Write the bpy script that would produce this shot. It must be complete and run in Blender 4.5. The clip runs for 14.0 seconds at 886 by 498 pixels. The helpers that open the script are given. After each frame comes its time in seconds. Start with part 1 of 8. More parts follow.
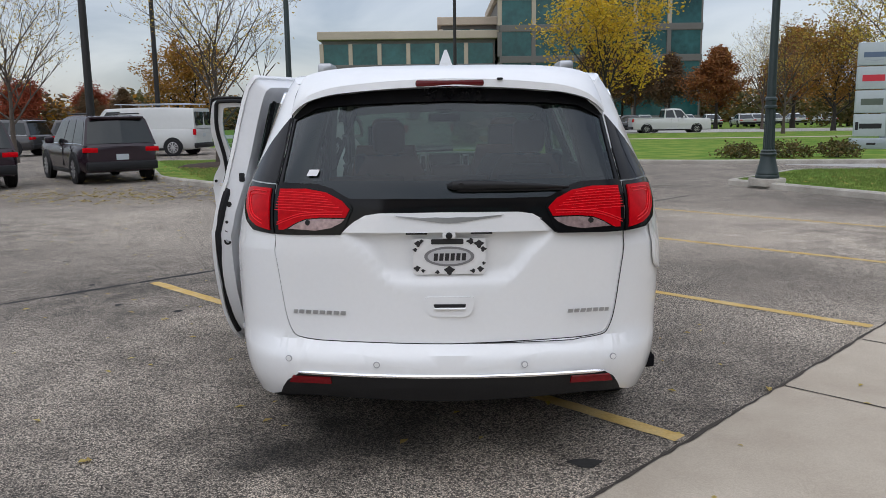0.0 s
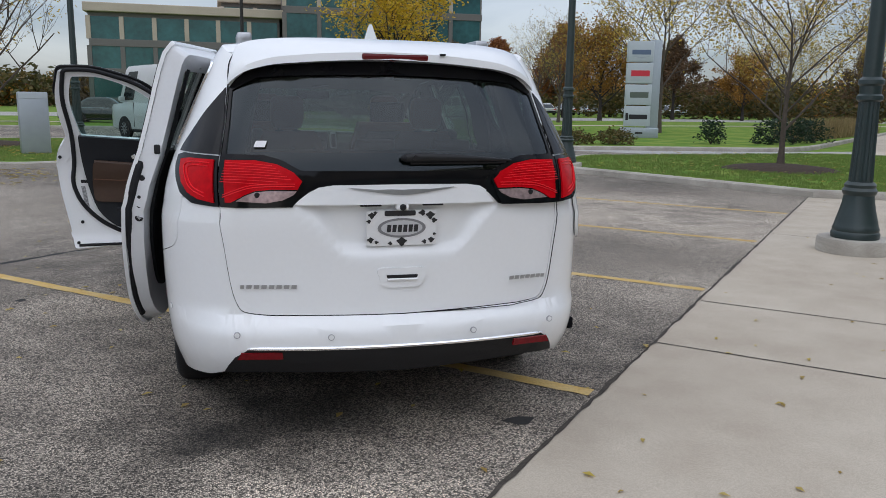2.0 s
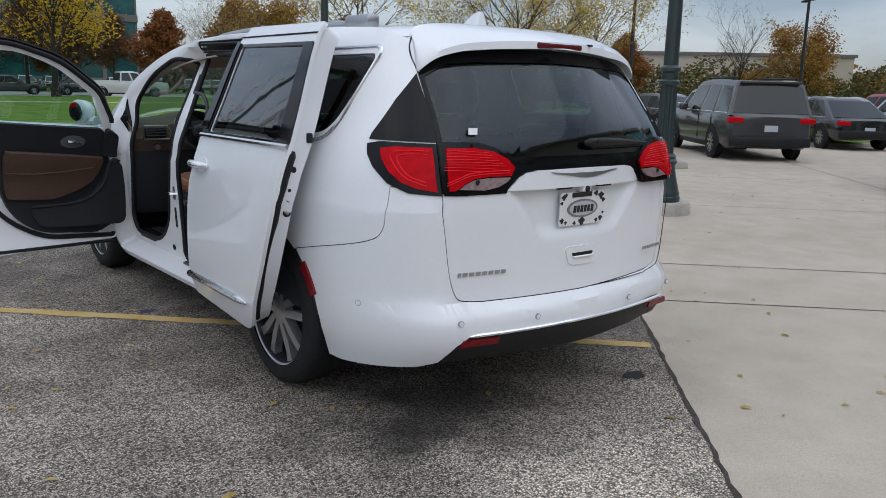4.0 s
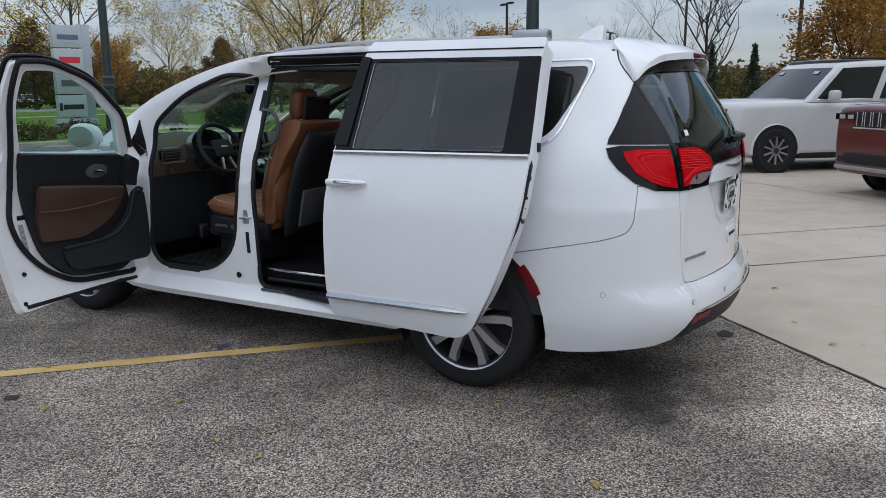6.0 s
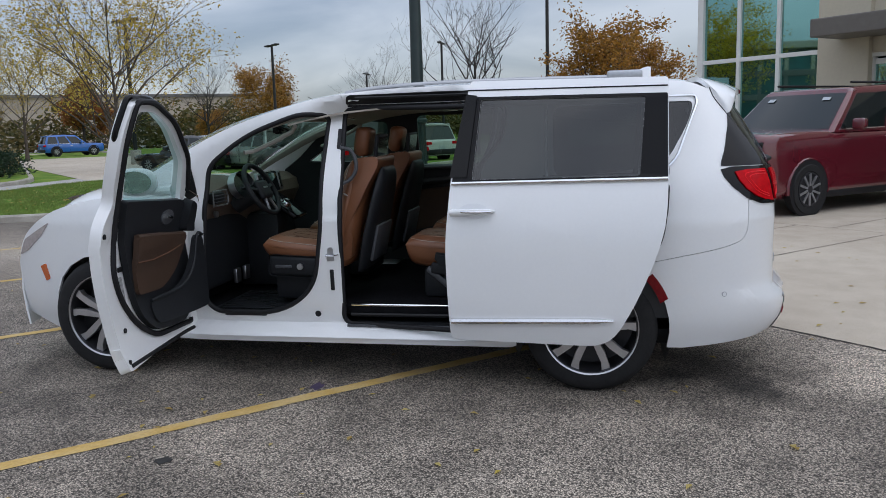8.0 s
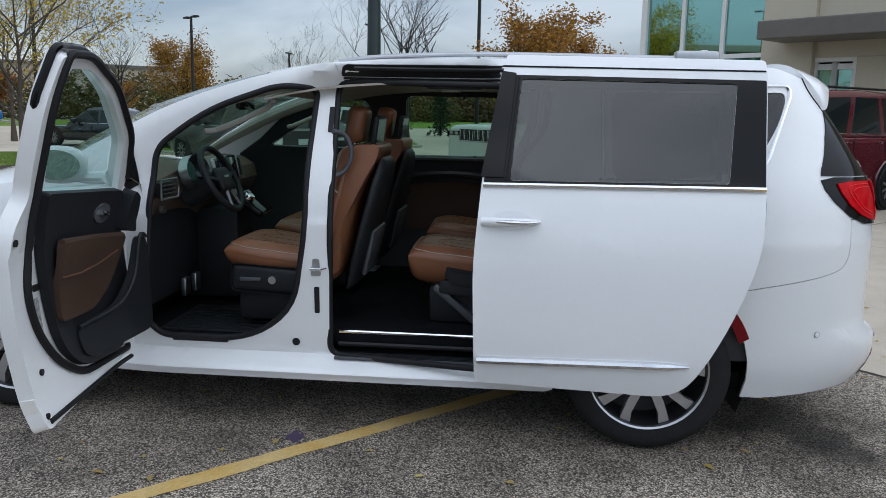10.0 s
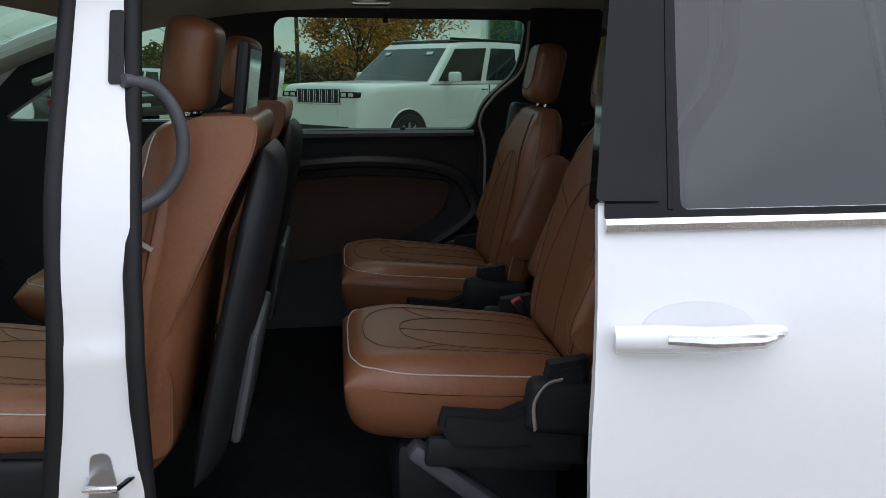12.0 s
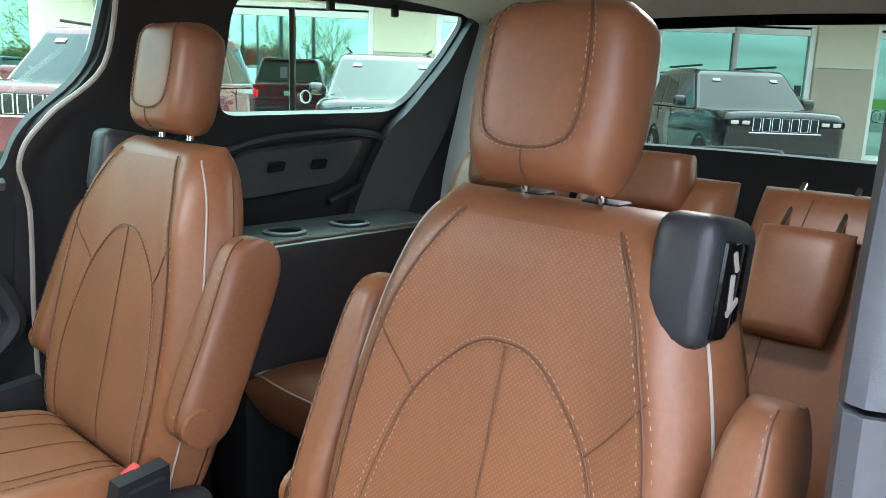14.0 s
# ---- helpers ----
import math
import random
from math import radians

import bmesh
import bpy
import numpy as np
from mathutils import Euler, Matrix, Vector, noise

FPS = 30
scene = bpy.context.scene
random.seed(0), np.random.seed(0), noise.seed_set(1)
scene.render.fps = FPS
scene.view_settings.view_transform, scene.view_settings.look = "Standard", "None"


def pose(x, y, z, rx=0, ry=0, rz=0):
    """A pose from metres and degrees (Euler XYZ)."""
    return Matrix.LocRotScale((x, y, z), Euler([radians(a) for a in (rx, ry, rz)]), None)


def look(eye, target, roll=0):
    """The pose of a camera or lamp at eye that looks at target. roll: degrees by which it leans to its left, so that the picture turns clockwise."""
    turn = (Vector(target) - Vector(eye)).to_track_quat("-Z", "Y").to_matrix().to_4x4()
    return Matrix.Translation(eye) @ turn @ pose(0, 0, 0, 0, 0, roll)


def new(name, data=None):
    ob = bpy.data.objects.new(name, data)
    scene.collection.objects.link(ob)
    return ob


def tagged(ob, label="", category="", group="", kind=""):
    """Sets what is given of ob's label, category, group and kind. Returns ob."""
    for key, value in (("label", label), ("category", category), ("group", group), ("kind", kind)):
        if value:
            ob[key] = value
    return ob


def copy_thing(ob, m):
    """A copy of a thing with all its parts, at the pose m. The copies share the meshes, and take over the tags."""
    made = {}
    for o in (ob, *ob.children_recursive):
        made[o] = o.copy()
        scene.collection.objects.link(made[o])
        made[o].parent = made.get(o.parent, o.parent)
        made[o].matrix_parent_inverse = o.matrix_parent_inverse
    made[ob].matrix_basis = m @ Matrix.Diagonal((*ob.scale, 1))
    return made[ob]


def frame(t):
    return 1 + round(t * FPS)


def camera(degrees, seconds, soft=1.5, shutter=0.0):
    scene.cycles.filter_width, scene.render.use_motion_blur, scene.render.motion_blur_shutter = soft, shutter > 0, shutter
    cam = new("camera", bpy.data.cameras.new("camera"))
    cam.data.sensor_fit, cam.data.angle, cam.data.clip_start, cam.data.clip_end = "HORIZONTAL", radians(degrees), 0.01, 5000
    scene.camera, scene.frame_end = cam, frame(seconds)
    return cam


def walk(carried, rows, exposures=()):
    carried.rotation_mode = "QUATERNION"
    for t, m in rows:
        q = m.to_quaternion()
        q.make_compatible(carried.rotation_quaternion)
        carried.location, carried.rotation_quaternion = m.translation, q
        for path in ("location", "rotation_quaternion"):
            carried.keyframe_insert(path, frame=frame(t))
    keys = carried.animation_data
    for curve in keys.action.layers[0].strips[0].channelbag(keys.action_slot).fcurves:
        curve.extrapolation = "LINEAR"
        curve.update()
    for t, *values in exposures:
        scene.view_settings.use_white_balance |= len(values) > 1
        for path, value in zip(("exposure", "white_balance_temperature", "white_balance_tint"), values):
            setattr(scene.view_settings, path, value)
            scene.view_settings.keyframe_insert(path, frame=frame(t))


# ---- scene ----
cam = camera(58.0, 14.0, soft=0.45)
PATH = [
    (0, (-0.0300, -3.1700, 1.5400), (-0.0170, 6.6958, -0.0930), -0.720),
    (0.5, (-0.0349, -3.3312, 1.5315), (0.1061, 6.5319, -0.1115), -0.592),
    (1, (-0.0937, -3.3525, 1.5309), (0.2363, 6.5026, -0.1331), -0.221),
    (1.5, (-0.3386, -3.3049, 1.5255), (1.4804, 6.3852, -0.1455), 1.168),
    (2, (-0.7397, -3.1710, 1.4955), (1.9162, 6.2977, -0.3185), 0.903),
    (2.5, (-1.2695, -2.9747, 1.4736), (1.8465, 6.2824, -0.6704), 1.425),
    (3, (-1.7782, -2.7859, 1.4619), (2.3967, 5.9840, -0.9171), 1.788),
    (3.5, (-2.2695, -2.5110, 1.4745), (2.8056, 5.8241, -0.7095), 1.481),
    (3.7, (-2.4873, -2.4171, 1.4874), (3.1072, 5.6031, -0.6048), 1.571),
    (5.8, (-4.3354, -0.7709, 1.5044), (4.0622, 4.2917, -0.4574), -0.489),
    (6, (-4.4650, -0.6063, 1.5168), (4.0936, 4.1845, -0.4322), -0.468),
    (6.5, (-4.7363, -0.1401, 1.5273), (4.0453, 4.2727, -0.3197), -1.440),
    (7, (-5.0639, 0.3123, 1.5411), (4.1899, 3.7362, -0.0849), -1.528),
    (7.5, (-5.2376, 0.7511, 1.5311), (4.3079, 3.2772, -0.0509), -1.520),
    (8, (-5.4326, 1.1537, 1.5256), (4.2553, 3.1087, 0.0016), -1.664),
    (8.2, (-5.4864, 1.2736, 1.5430), (4.2389, 3.0257, 0.0105), -1.466),
    (10.3, (-4.1818, 1.8992, 1.4893), (5.6380, 2.7030, -0.2216), 0.733),
    (10.5, (-3.9405, 1.9505, 1.4361), (5.8861, 2.6655, -0.2749), 0.198),
    (11, (-3.3129, 2.1456, 1.4198), (6.4765, 2.7056, -0.5432), -0.205),
    (11.5, (-2.7041, 2.2857, 1.4143), (7.0495, 1.7117, -0.7157), 0.035),
    (12, (-2.1353, 2.3732, 1.4194), (7.5519, 1.1102, -0.7166), -0.047),
    (12.5, (-1.6192, 2.4357, 1.4290), (7.6305, -0.7332, -0.6690), 0.276),
    (13, (-1.1979, 2.4069, 1.4322), (7.4725, -2.1503, -0.5818), -0.258),
    (13.5, (-0.9342, 2.4119, 1.4331), (6.3863, -4.1105, -0.5339), 1.367),
    (14, (-0.8366, 2.4245, 1.4302), (5.8210, -4.7551, -0.6018), 2.055),
]
walk(cam, [(t, look(eye, target, roll)) for t, eye, target, roll in PATH],
     exposures=[(0.0, -0.22, 6320, 12), (3.5, -0.33, 6050, 11), (8.2, -0.3, 6050, 12), (10.5, -0.10, 5950, 8), (11.5, 0.20, 6350, 12), (12.5, 1.10, 6250, 13), (13.0, 2.68, 6300, 14), (13.5, 3.30, 6150, 13), (14.0, 3.50, 6050, 12)])

# ---- sky and sun: an overcast autumn day ----
world = bpy.data.worlds.new("overcast_sky")
scene.world = world
world.use_nodes = True
wn, wl = world.node_tree.nodes, world.node_tree.links
wn.clear()
w_out = wn.new("ShaderNodeOutputWorld")
w_sky = wn.new("ShaderNodeTexSky")
w_sky.sky_type, w_sky.sun_disc = "NISHITA", False
w_sky.sun_elevation, w_sky.sun_rotation = radians(48), radians(200)
w_bg1 = wn.new("ShaderNodeBackground")
w_bg1.inputs["Strength"].default_value = 0.05
wl.new(w_sky.outputs[0], w_bg1.inputs["Color"])
w_tc = wn.new("ShaderNodeTexCoord")
w_sep = wn.new("ShaderNodeSeparateXYZ")
wl.new(w_tc.outputs["Generated"], w_sep.inputs[0])
w_abs = wn.new("ShaderNodeMath"); w_abs.operation = "ABSOLUTE"
wl.new(w_sep.outputs["Z"], w_abs.inputs[0])
w_add = wn.new("ShaderNodeMath"); w_add.operation = "ADD"; w_add.inputs[1].default_value = 0.22
wl.new(w_abs.outputs[0], w_add.inputs[0])
w_com = wn.new("ShaderNodeCombineXYZ")
for i, ax in enumerate("XY"):
    dv = wn.new("ShaderNodeMath"); dv.operation = "DIVIDE"
    wl.new(w_sep.outputs[ax], dv.inputs[0]); wl.new(w_add.outputs[0], dv.inputs[1]); wl.new(dv.outputs[0], w_com.inputs[i])
w_noise = wn.new("ShaderNodeTexNoise")
w_noise.inputs["Scale"].default_value, w_noise.inputs["Detail"].default_value = 1.1, 6.0
w_noise.inputs["Distortion"].default_value = 0.5
wl.new(w_com.outputs[0], w_noise.inputs["Vector"])
w_ramp = wn.new("ShaderNodeValToRGB")
w_ramp.color_ramp.elements[0].position, w_ramp.color_ramp.elements[0].color = 0.36, (0.43, 0.475, 0.55, 1)
w_ramp.color_ramp.elements[1].position, w_ramp.color_ramp.elements[1].color = 0.63, (0.97, 0.98, 1.0, 1)
wl.new(w_noise.outputs["Fac"], w_ramp.inputs[0])
w_bg2 = wn.new("ShaderNodeBackground")
w_el = wn.new("ShaderNodeMapRange")
w_el.inputs[1].default_value, w_el.inputs[2].default_value = 0.0, 1.0
w_el.inputs[3].default_value, w_el.inputs[4].default_value = 0.42, 1.75
wl.new(w_abs.outputs[0], w_el.inputs[0])
wl.new(w_el.outputs[0], w_bg2.inputs["Strength"])
wl.new(w_ramp.outputs[0], w_bg2.inputs["Color"])
w_sum = wn.new("ShaderNodeAddShader")
wl.new(w_bg1.outputs[0], w_sum.inputs[0]); wl.new(w_bg2.outputs[0], w_sum.inputs[1])
wl.new(w_sum.outputs[0], w_out.inputs["Surface"])
sun = new("sun", bpy.data.lights.new("sun", "SUN"))
sun.data.energy, sun.data.angle, sun.data.color = 0.9, radians(110), (1.0, 0.97, 0.92)
sun.matrix_world = look((-3, -8, 12), (0, 0, 0))


# ---- materials ----
def mat(name, color, rough=0.5, metal=0.0, var=0.12, scale=6.0, fine=60.0, bump=0.0, bscale=80.0, coat=0.0, alpha=1.0, trans=0.0, tint=None, ior=1.45, piece=0.0):
    """A principled material with colour variation at two scales and a fine relief."""
    m = bpy.data.materials.new(name)
    m.use_nodes = True
    n, l = m.node_tree.nodes, m.node_tree.links
    b = n["Principled BSDF"]
    b.inputs["Roughness"].default_value, b.inputs["Metallic"].default_value = rough, metal
    b.inputs["IOR"].default_value = ior
    b.inputs["Coat Weight"].default_value, b.inputs["Coat Roughness"].default_value = coat, 0.04
    b.inputs["Transmission Weight"].default_value, b.inputs["Alpha"].default_value = trans, alpha
    b.inputs["Base Color"].default_value = (*color, 1)
    if var or bump or piece:
        tc = n.new("ShaderNodeTexCoord")
        src = tc.outputs["Object"]
        a = n.new("ShaderNodeTexNoise"); a.inputs["Scale"].default_value, a.inputs["Detail"].default_value = scale, 4
        f = n.new("ShaderNodeTexNoise"); f.inputs["Scale"].default_value, f.inputs["Detail"].default_value = fine, 3
        l.new(src, a.inputs["Vector"]); l.new(src, f.inputs["Vector"])
        mx = n.new("ShaderNodeMix"); mx.inputs[0].default_value = 0.4
        l.new(a.outputs["Fac"], mx.inputs[2]); l.new(f.outputs["Fac"], mx.inputs[3])
        rp_ = n.new("ShaderNodeMapRange")
        rp_.inputs[1].default_value, rp_.inputs[2].default_value = 0.3, 0.7
        rp_.inputs[3].default_value, rp_.inputs[4].default_value = 1 - var, 1 + var
        l.new(mx.outputs[0], rp_.inputs[0])
        mul = n.new("ShaderNodeVectorMath"); mul.operation = "SCALE"
        mul.inputs[0].default_value = color
        if tint:
            tm = n.new("ShaderNodeMix"); tm.data_type = "RGBA"
            tm.inputs[6].default_value, tm.inputs[7].default_value = (*color, 1), (*tint, 1)
            tr = n.new("ShaderNodeMapRange"); tr.inputs[1].default_value, tr.inputs[2].default_value = 0.4, 0.6
            l.new(a.outputs["Fac"], tr.inputs[0]); l.new(tr.outputs[0], tm.inputs[0])
            l.new(tm.outputs[2], mul.inputs[0])
        if piece:
            oi = n.new("ShaderNodeObjectInfo")
            pr = n.new("ShaderNodeMapRange"); pr.inputs[3].default_value, pr.inputs[4].default_value = 1 - piece, 1 + piece
            l.new(oi.outputs["Random"], pr.inputs[0])
            pm = n.new("ShaderNodeMath"); pm.operation = "MULTIPLY"
            l.new(pr.outputs[0], pm.inputs[0]); l.new(rp_.outputs[0], pm.inputs[1]); l.new(pm.outputs[0], mul.inputs["Scale"])
        else:
            l.new(rp_.outputs[0], mul.inputs["Scale"])
        l.new(mul.outputs[0], b.inputs["Base Color"])
        if bump:
            bn = n.new("ShaderNodeTexNoise"); bn.inputs["Scale"].default_value, bn.inputs["Detail"].default_value = bscale, 3
            l.new(src, bn.inputs["Vector"])
            bp = n.new("ShaderNodeBump"); bp.inputs["Strength"].default_value, bp.inputs["Distance"].default_value = bump, 0.01
            l.new(bn.outputs["Fac"], bp.inputs["Height"]); l.new(bp.outputs[0], b.inputs["Normal"])
    return m


def glass(name, color, shade, gloss=0.07, sheen=(1, 1, 1)):
    """Window glass: clear or tinted, thin, with a real gloss. shade: 0 clear to 1 opaque."""
    m = bpy.data.materials.new(name)
    m.use_nodes = True
    n, l = m.node_tree.nodes, m.node_tree.links
    n.clear()
    o = n.new("ShaderNodeOutputMaterial")
    t = n.new("ShaderNodeBsdfTransparent"); t.inputs[0].default_value = (*[c * (1 - shade) for c in color], 1)
    g = n.new("ShaderNodeBsdfGlossy"); g.inputs["Roughness"].default_value = 0.02; g.inputs["Color"].default_value = (*sheen, 1)
    lw = n.new("ShaderNodeLayerWeight"); lw.inputs[0].default_value = 0.5
    pw = n.new("ShaderNodeMath"); pw.operation = "POWER"; pw.inputs[1].default_value = 3.4
    fr = n.new("ShaderNodeMath"); fr.operation = "MULTIPLY_ADD"; fr.inputs[1].default_value, fr.inputs[2].default_value = 0.8 - gloss, gloss
    l.new(lw.outputs["Facing"], pw.inputs[0]); l.new(pw.outputs[0], fr.inputs[0])
    mx = n.new("ShaderNodeMixShader")
    l.new(fr.outputs[0], mx.inputs[0]); l.new(t.outputs[0], mx.inputs[1]); l.new(g.outputs[0], mx.inputs[2])
    l.new(mx.outputs[0], o.inputs["Surface"])
    return m


def perforated(name, color):
    """Leather with rows of small punched holes."""
    m = mat(name, color, 0.50, var=0.10, scale=7, fine=120)
    n, l = m.node_tree.nodes, m.node_tree.links
    b = n["Principled BSDF"]
    tc = n.new("ShaderNodeTexCoord")
    v = n.new("ShaderNodeTexVoronoi"); v.voronoi_dimensions = "2D"
    v.inputs["Scale"].default_value, v.inputs["Randomness"].default_value = 230.0, 0.0
    rot = n.new("ShaderNodeMapping"); rot.inputs["Rotation"].default_value = (0, 0, radians(45))
    l.new(tc.outputs["UV"], rot.inputs["Vector"]); l.new(rot.outputs[0], v.inputs["Vector"])
    r = n.new("ShaderNodeMapRange"); r.inputs[1].default_value, r.inputs[2].default_value = 0.12, 0.30
    r.inputs[3].default_value, r.inputs[4].default_value = 1.32, 0.97
    l.new(v.outputs["Distance"], r.inputs[0])
    s = n.new("ShaderNodeVectorMath"); s.operation = "SCALE"
    l.new(b.inputs["Base Color"].links[0].from_socket, s.inputs[0]); l.new(r.outputs[0], s.inputs["Scale"])
    l.new(s.outputs[0], b.inputs["Base Color"])
    bp = n.new("ShaderNodeBump"); bp.inputs["Strength"].default_value, bp.inputs["Distance"].default_value = 0.3, 0.001
    l.new(r.outputs[0], bp.inputs["Height"]); l.new(bp.outputs[0], b.inputs["Normal"])
    return m


def ground_mat(name, base, light, grain, spot, bump, patch=0.35, rough=0.9, spots=()):
    """Asphalt or concrete: aggregate grain, wide worn patches, and darker and lighter spots."""
    m = bpy.data.materials.new(name)
    m.use_nodes = True
    n, l = m.node_tree.nodes, m.node_tree.links
    b = n["Principled BSDF"]
    b.inputs["Roughness"].default_value = rough
    geo = n.new("ShaderNodeTexCoord")
    v = n.new("ShaderNodeTexVoronoi"); v.inputs["Scale"].default_value = grain
    l.new(geo.outputs["Object"], v.inputs["Vector"])
    big = n.new("ShaderNodeTexNoise"); big.inputs["Scale"].default_value, big.inputs["Detail"].default_value = patch, 5
    l.new(geo.outputs["Object"], big.inputs["Vector"])
    mid = n.new("ShaderNodeTexNoise"); mid.inputs["Scale"].default_value, mid.inputs["Detail"].default_value = 3.0, 6
    l.new(geo.outputs["Object"], mid.inputs["Vector"])
    c = n.new("ShaderNodeMix"); c.data_type = "RGBA"
    c.inputs[6].default_value, c.inputs[7].default_value = (*base, 1), (*light, 1)
    mm = n.new("ShaderNodeMix"); mm.inputs[0].default_value = 0.45
    l.new(big.outputs["Fac"], mm.inputs[2]); l.new(mid.outputs["Fac"], mm.inputs[3])
    r = n.new("ShaderNodeMapRange"); r.inputs[1].default_value, r.inputs[2].default_value = 0.37, 0.65
    l.new(mm.outputs[0], r.inputs[0]); l.new(r.outputs[0], c.inputs[0])
    sr = n.new("ShaderNodeSeparateColor")
    l.new(v.outputs["Color"], sr.inputs[0])
    sp = n.new("ShaderNodeMapRange"); sp.inputs[1].default_value, sp.inputs[2].default_value = 0.15, 0.85; sp.inputs[3].default_value, sp.inputs[4].default_value = 1 - spot, 1 + spot
    l.new(sr.outputs[0], sp.inputs[0])
    gap = n.new("ShaderNodeMapRange"); gap.inputs[1].default_value, gap.inputs[2].default_value = 0.32, 0.66
    gap.inputs[3].default_value, gap.inputs[4].default_value = 1 + 0.35 * spot, 1 - 0.70 * spot
    l.new(v.outputs["Distance"], gap.inputs[0])
    stone = n.new("ShaderNodeMath"); stone.operation = "MULTIPLY"
    l.new(sp.outputs[0], stone.inputs[0]); l.new(gap.outputs[0], stone.inputs[1])
    mul = n.new("ShaderNodeVectorMath"); mul.operation = "SCALE"
    l.new(c.outputs[2], mul.inputs[0])
    tone = stone.outputs[0]
    for x, y, size, gain in spots:      # soft-edged darker and lighter patches at set places
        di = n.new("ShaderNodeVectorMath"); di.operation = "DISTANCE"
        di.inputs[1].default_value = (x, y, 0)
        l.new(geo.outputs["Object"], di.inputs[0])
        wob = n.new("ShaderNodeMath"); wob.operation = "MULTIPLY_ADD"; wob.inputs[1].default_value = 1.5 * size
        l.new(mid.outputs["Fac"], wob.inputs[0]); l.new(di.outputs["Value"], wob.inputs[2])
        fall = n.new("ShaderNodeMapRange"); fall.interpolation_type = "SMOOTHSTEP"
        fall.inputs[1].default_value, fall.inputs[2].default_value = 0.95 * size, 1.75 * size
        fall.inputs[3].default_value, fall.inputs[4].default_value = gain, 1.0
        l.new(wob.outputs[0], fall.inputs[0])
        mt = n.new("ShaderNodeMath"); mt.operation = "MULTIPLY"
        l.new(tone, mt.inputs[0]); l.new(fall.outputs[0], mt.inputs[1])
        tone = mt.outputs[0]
    l.new(tone, mul.inputs["Scale"])
    l.new(mul.outputs[0], b.inputs["Base Color"])
    bp = n.new("ShaderNodeBump"); bp.inputs["Strength"].default_value, bp.inputs["Distance"].default_value = bump, 0.006
    l.new(v.outputs["Distance"], bp.inputs["Height"]); l.new(bp.outputs[0], b.inputs["Normal"])
    return m


PAINT = mat("white_paint", (0.80, 0.81, 0.82), 0.35, var=0.02, scale=2, coat=1.0)
PAINT_IN = mat("white_paint_inner", (0.74, 0.75, 0.77), 0.45, var=0.03, scale=3, coat=0.3)
BLACK = mat("black_plastic", (0.011, 0.011, 0.0125), 0.5, ior=1.38, var=0.15, bump=0.15, bscale=300)
GLOSSBLACK = mat("gloss_black", (0.006, 0.006, 0.007), 0.08, var=0.1, ior=1.30)
RUBBER = mat("rubber_seal", (0.011, 0.011, 0.013), 0.6, ior=1.36, var=0.2, scale=12)
SENSOR = mat("grey_sensor_ring", (0.36, 0.37, 0.39), 0.5, var=0.05)
TYRE = mat("tyre_rubber", (0.013, 0.013, 0.014), 0.75, ior=1.4, var=0.25, scale=20, bump=0.2, bscale=60)
CHROME = mat("chrome", (0.75, 0.76, 0.78), 0.12, 1.0, var=0.05)
STEEL = mat("satin_metal", (0.45, 0.46, 0.48), 0.35, 1.0, var=0.1)
RIM = mat("machined_alloy", (0.56, 0.56, 0.58), 0.28, 0.8, var=0.08)
RIMDARK = mat("dark_alloy", (0.05, 0.05, 0.055), 0.4, 0.6, var=0.1)
GLASS_DARK = glass("privacy_glass", (0.60, 0.68, 0.66), 0.80, 0.055)
GLASS_REAR = glass("rear_privacy_glass", (0.66, 0.88, 0.76), 0.77, 0.045, (0.86, 0.94, 1.0))
GLASS_CLEAR = glass("clear_glass", (0.62, 0.90, 0.73), 0.36)
GLASS_TINT = glass("green_tinted_glass", (0.64, 0.82, 0.78), 0.14, 0.05)
GLASS_DOOR = glass("tinted_door_glass", (0.58, 0.67, 0.64), 0.80, 0.075)
GLASS_GREEN = glass("green_glass", (0.35, 0.75, 0.68), 0.72, 0.48, (0.50, 0.88, 0.82))
RED = mat("red_lens", (0.50, 0.003, 0.008), 0.15, ior=1.18, var=0.22, scale=24)
REDBRIGHT = mat("bright_red_guide", (0.80, 0.02, 0.03), 0.3, ior=1.2, var=0.1)
REDDARK = mat("dark_red_lens", (0.10, 0.004, 0.006), 0.2, ior=1.35, var=0.15, coat=0.2)
REFLECTOR = mat("red_reflector", (0.16, 0.004, 0.008), 0.2, ior=1.35, var=0.2, scale=60)
LENS = mat("clear_lens", (0.55, 0.50, 0.50), 0.12, 0.4, var=0.2, scale=40, coat=1.0)
AMBER = mat("amber_lens", (0.55, 0.10, 0.01), 0.2, var=0.1, coat=1.0)
LENSPINK = mat("clear_red_tinged_lens", (0.36, 0.26, 0.26), 0.15, 0.3, var=0.35, scale=50)
LEATHER = mat("saddle_leather", (0.200, 0.080, 0.036), 0.40, ior=1.48, var=0.16, scale=7, fine=120, bump=0.06, bscale=900)
PERF = perforated("perforated_leather", (0.205, 0.084, 0.039))
PIPING = mat("pale_piping", (0.42, 0.38, 0.34), 0.5, var=0.1)
THREAD = mat("dark_seam", (0.115, 0.052, 0.028), 0.7, var=0.1)
STITCH = mat("tan_thread", (0.31, 0.185, 0.12), 0.7, var=0.1)
TRIM = mat("black_trim", (0.0130, 0.0145, 0.0175), 0.55, ior=1.36, var=0.2, scale=5, bump=0.07, bscale=500)
# lighter copy of the black trim: cabin light is put into its colour
CABINTRIM = mat("brightened_black_trim", (0.026, 0.028, 0.032), 0.42, ior=1.45, var=0.15, scale=5, bump=0.07, bscale=500)
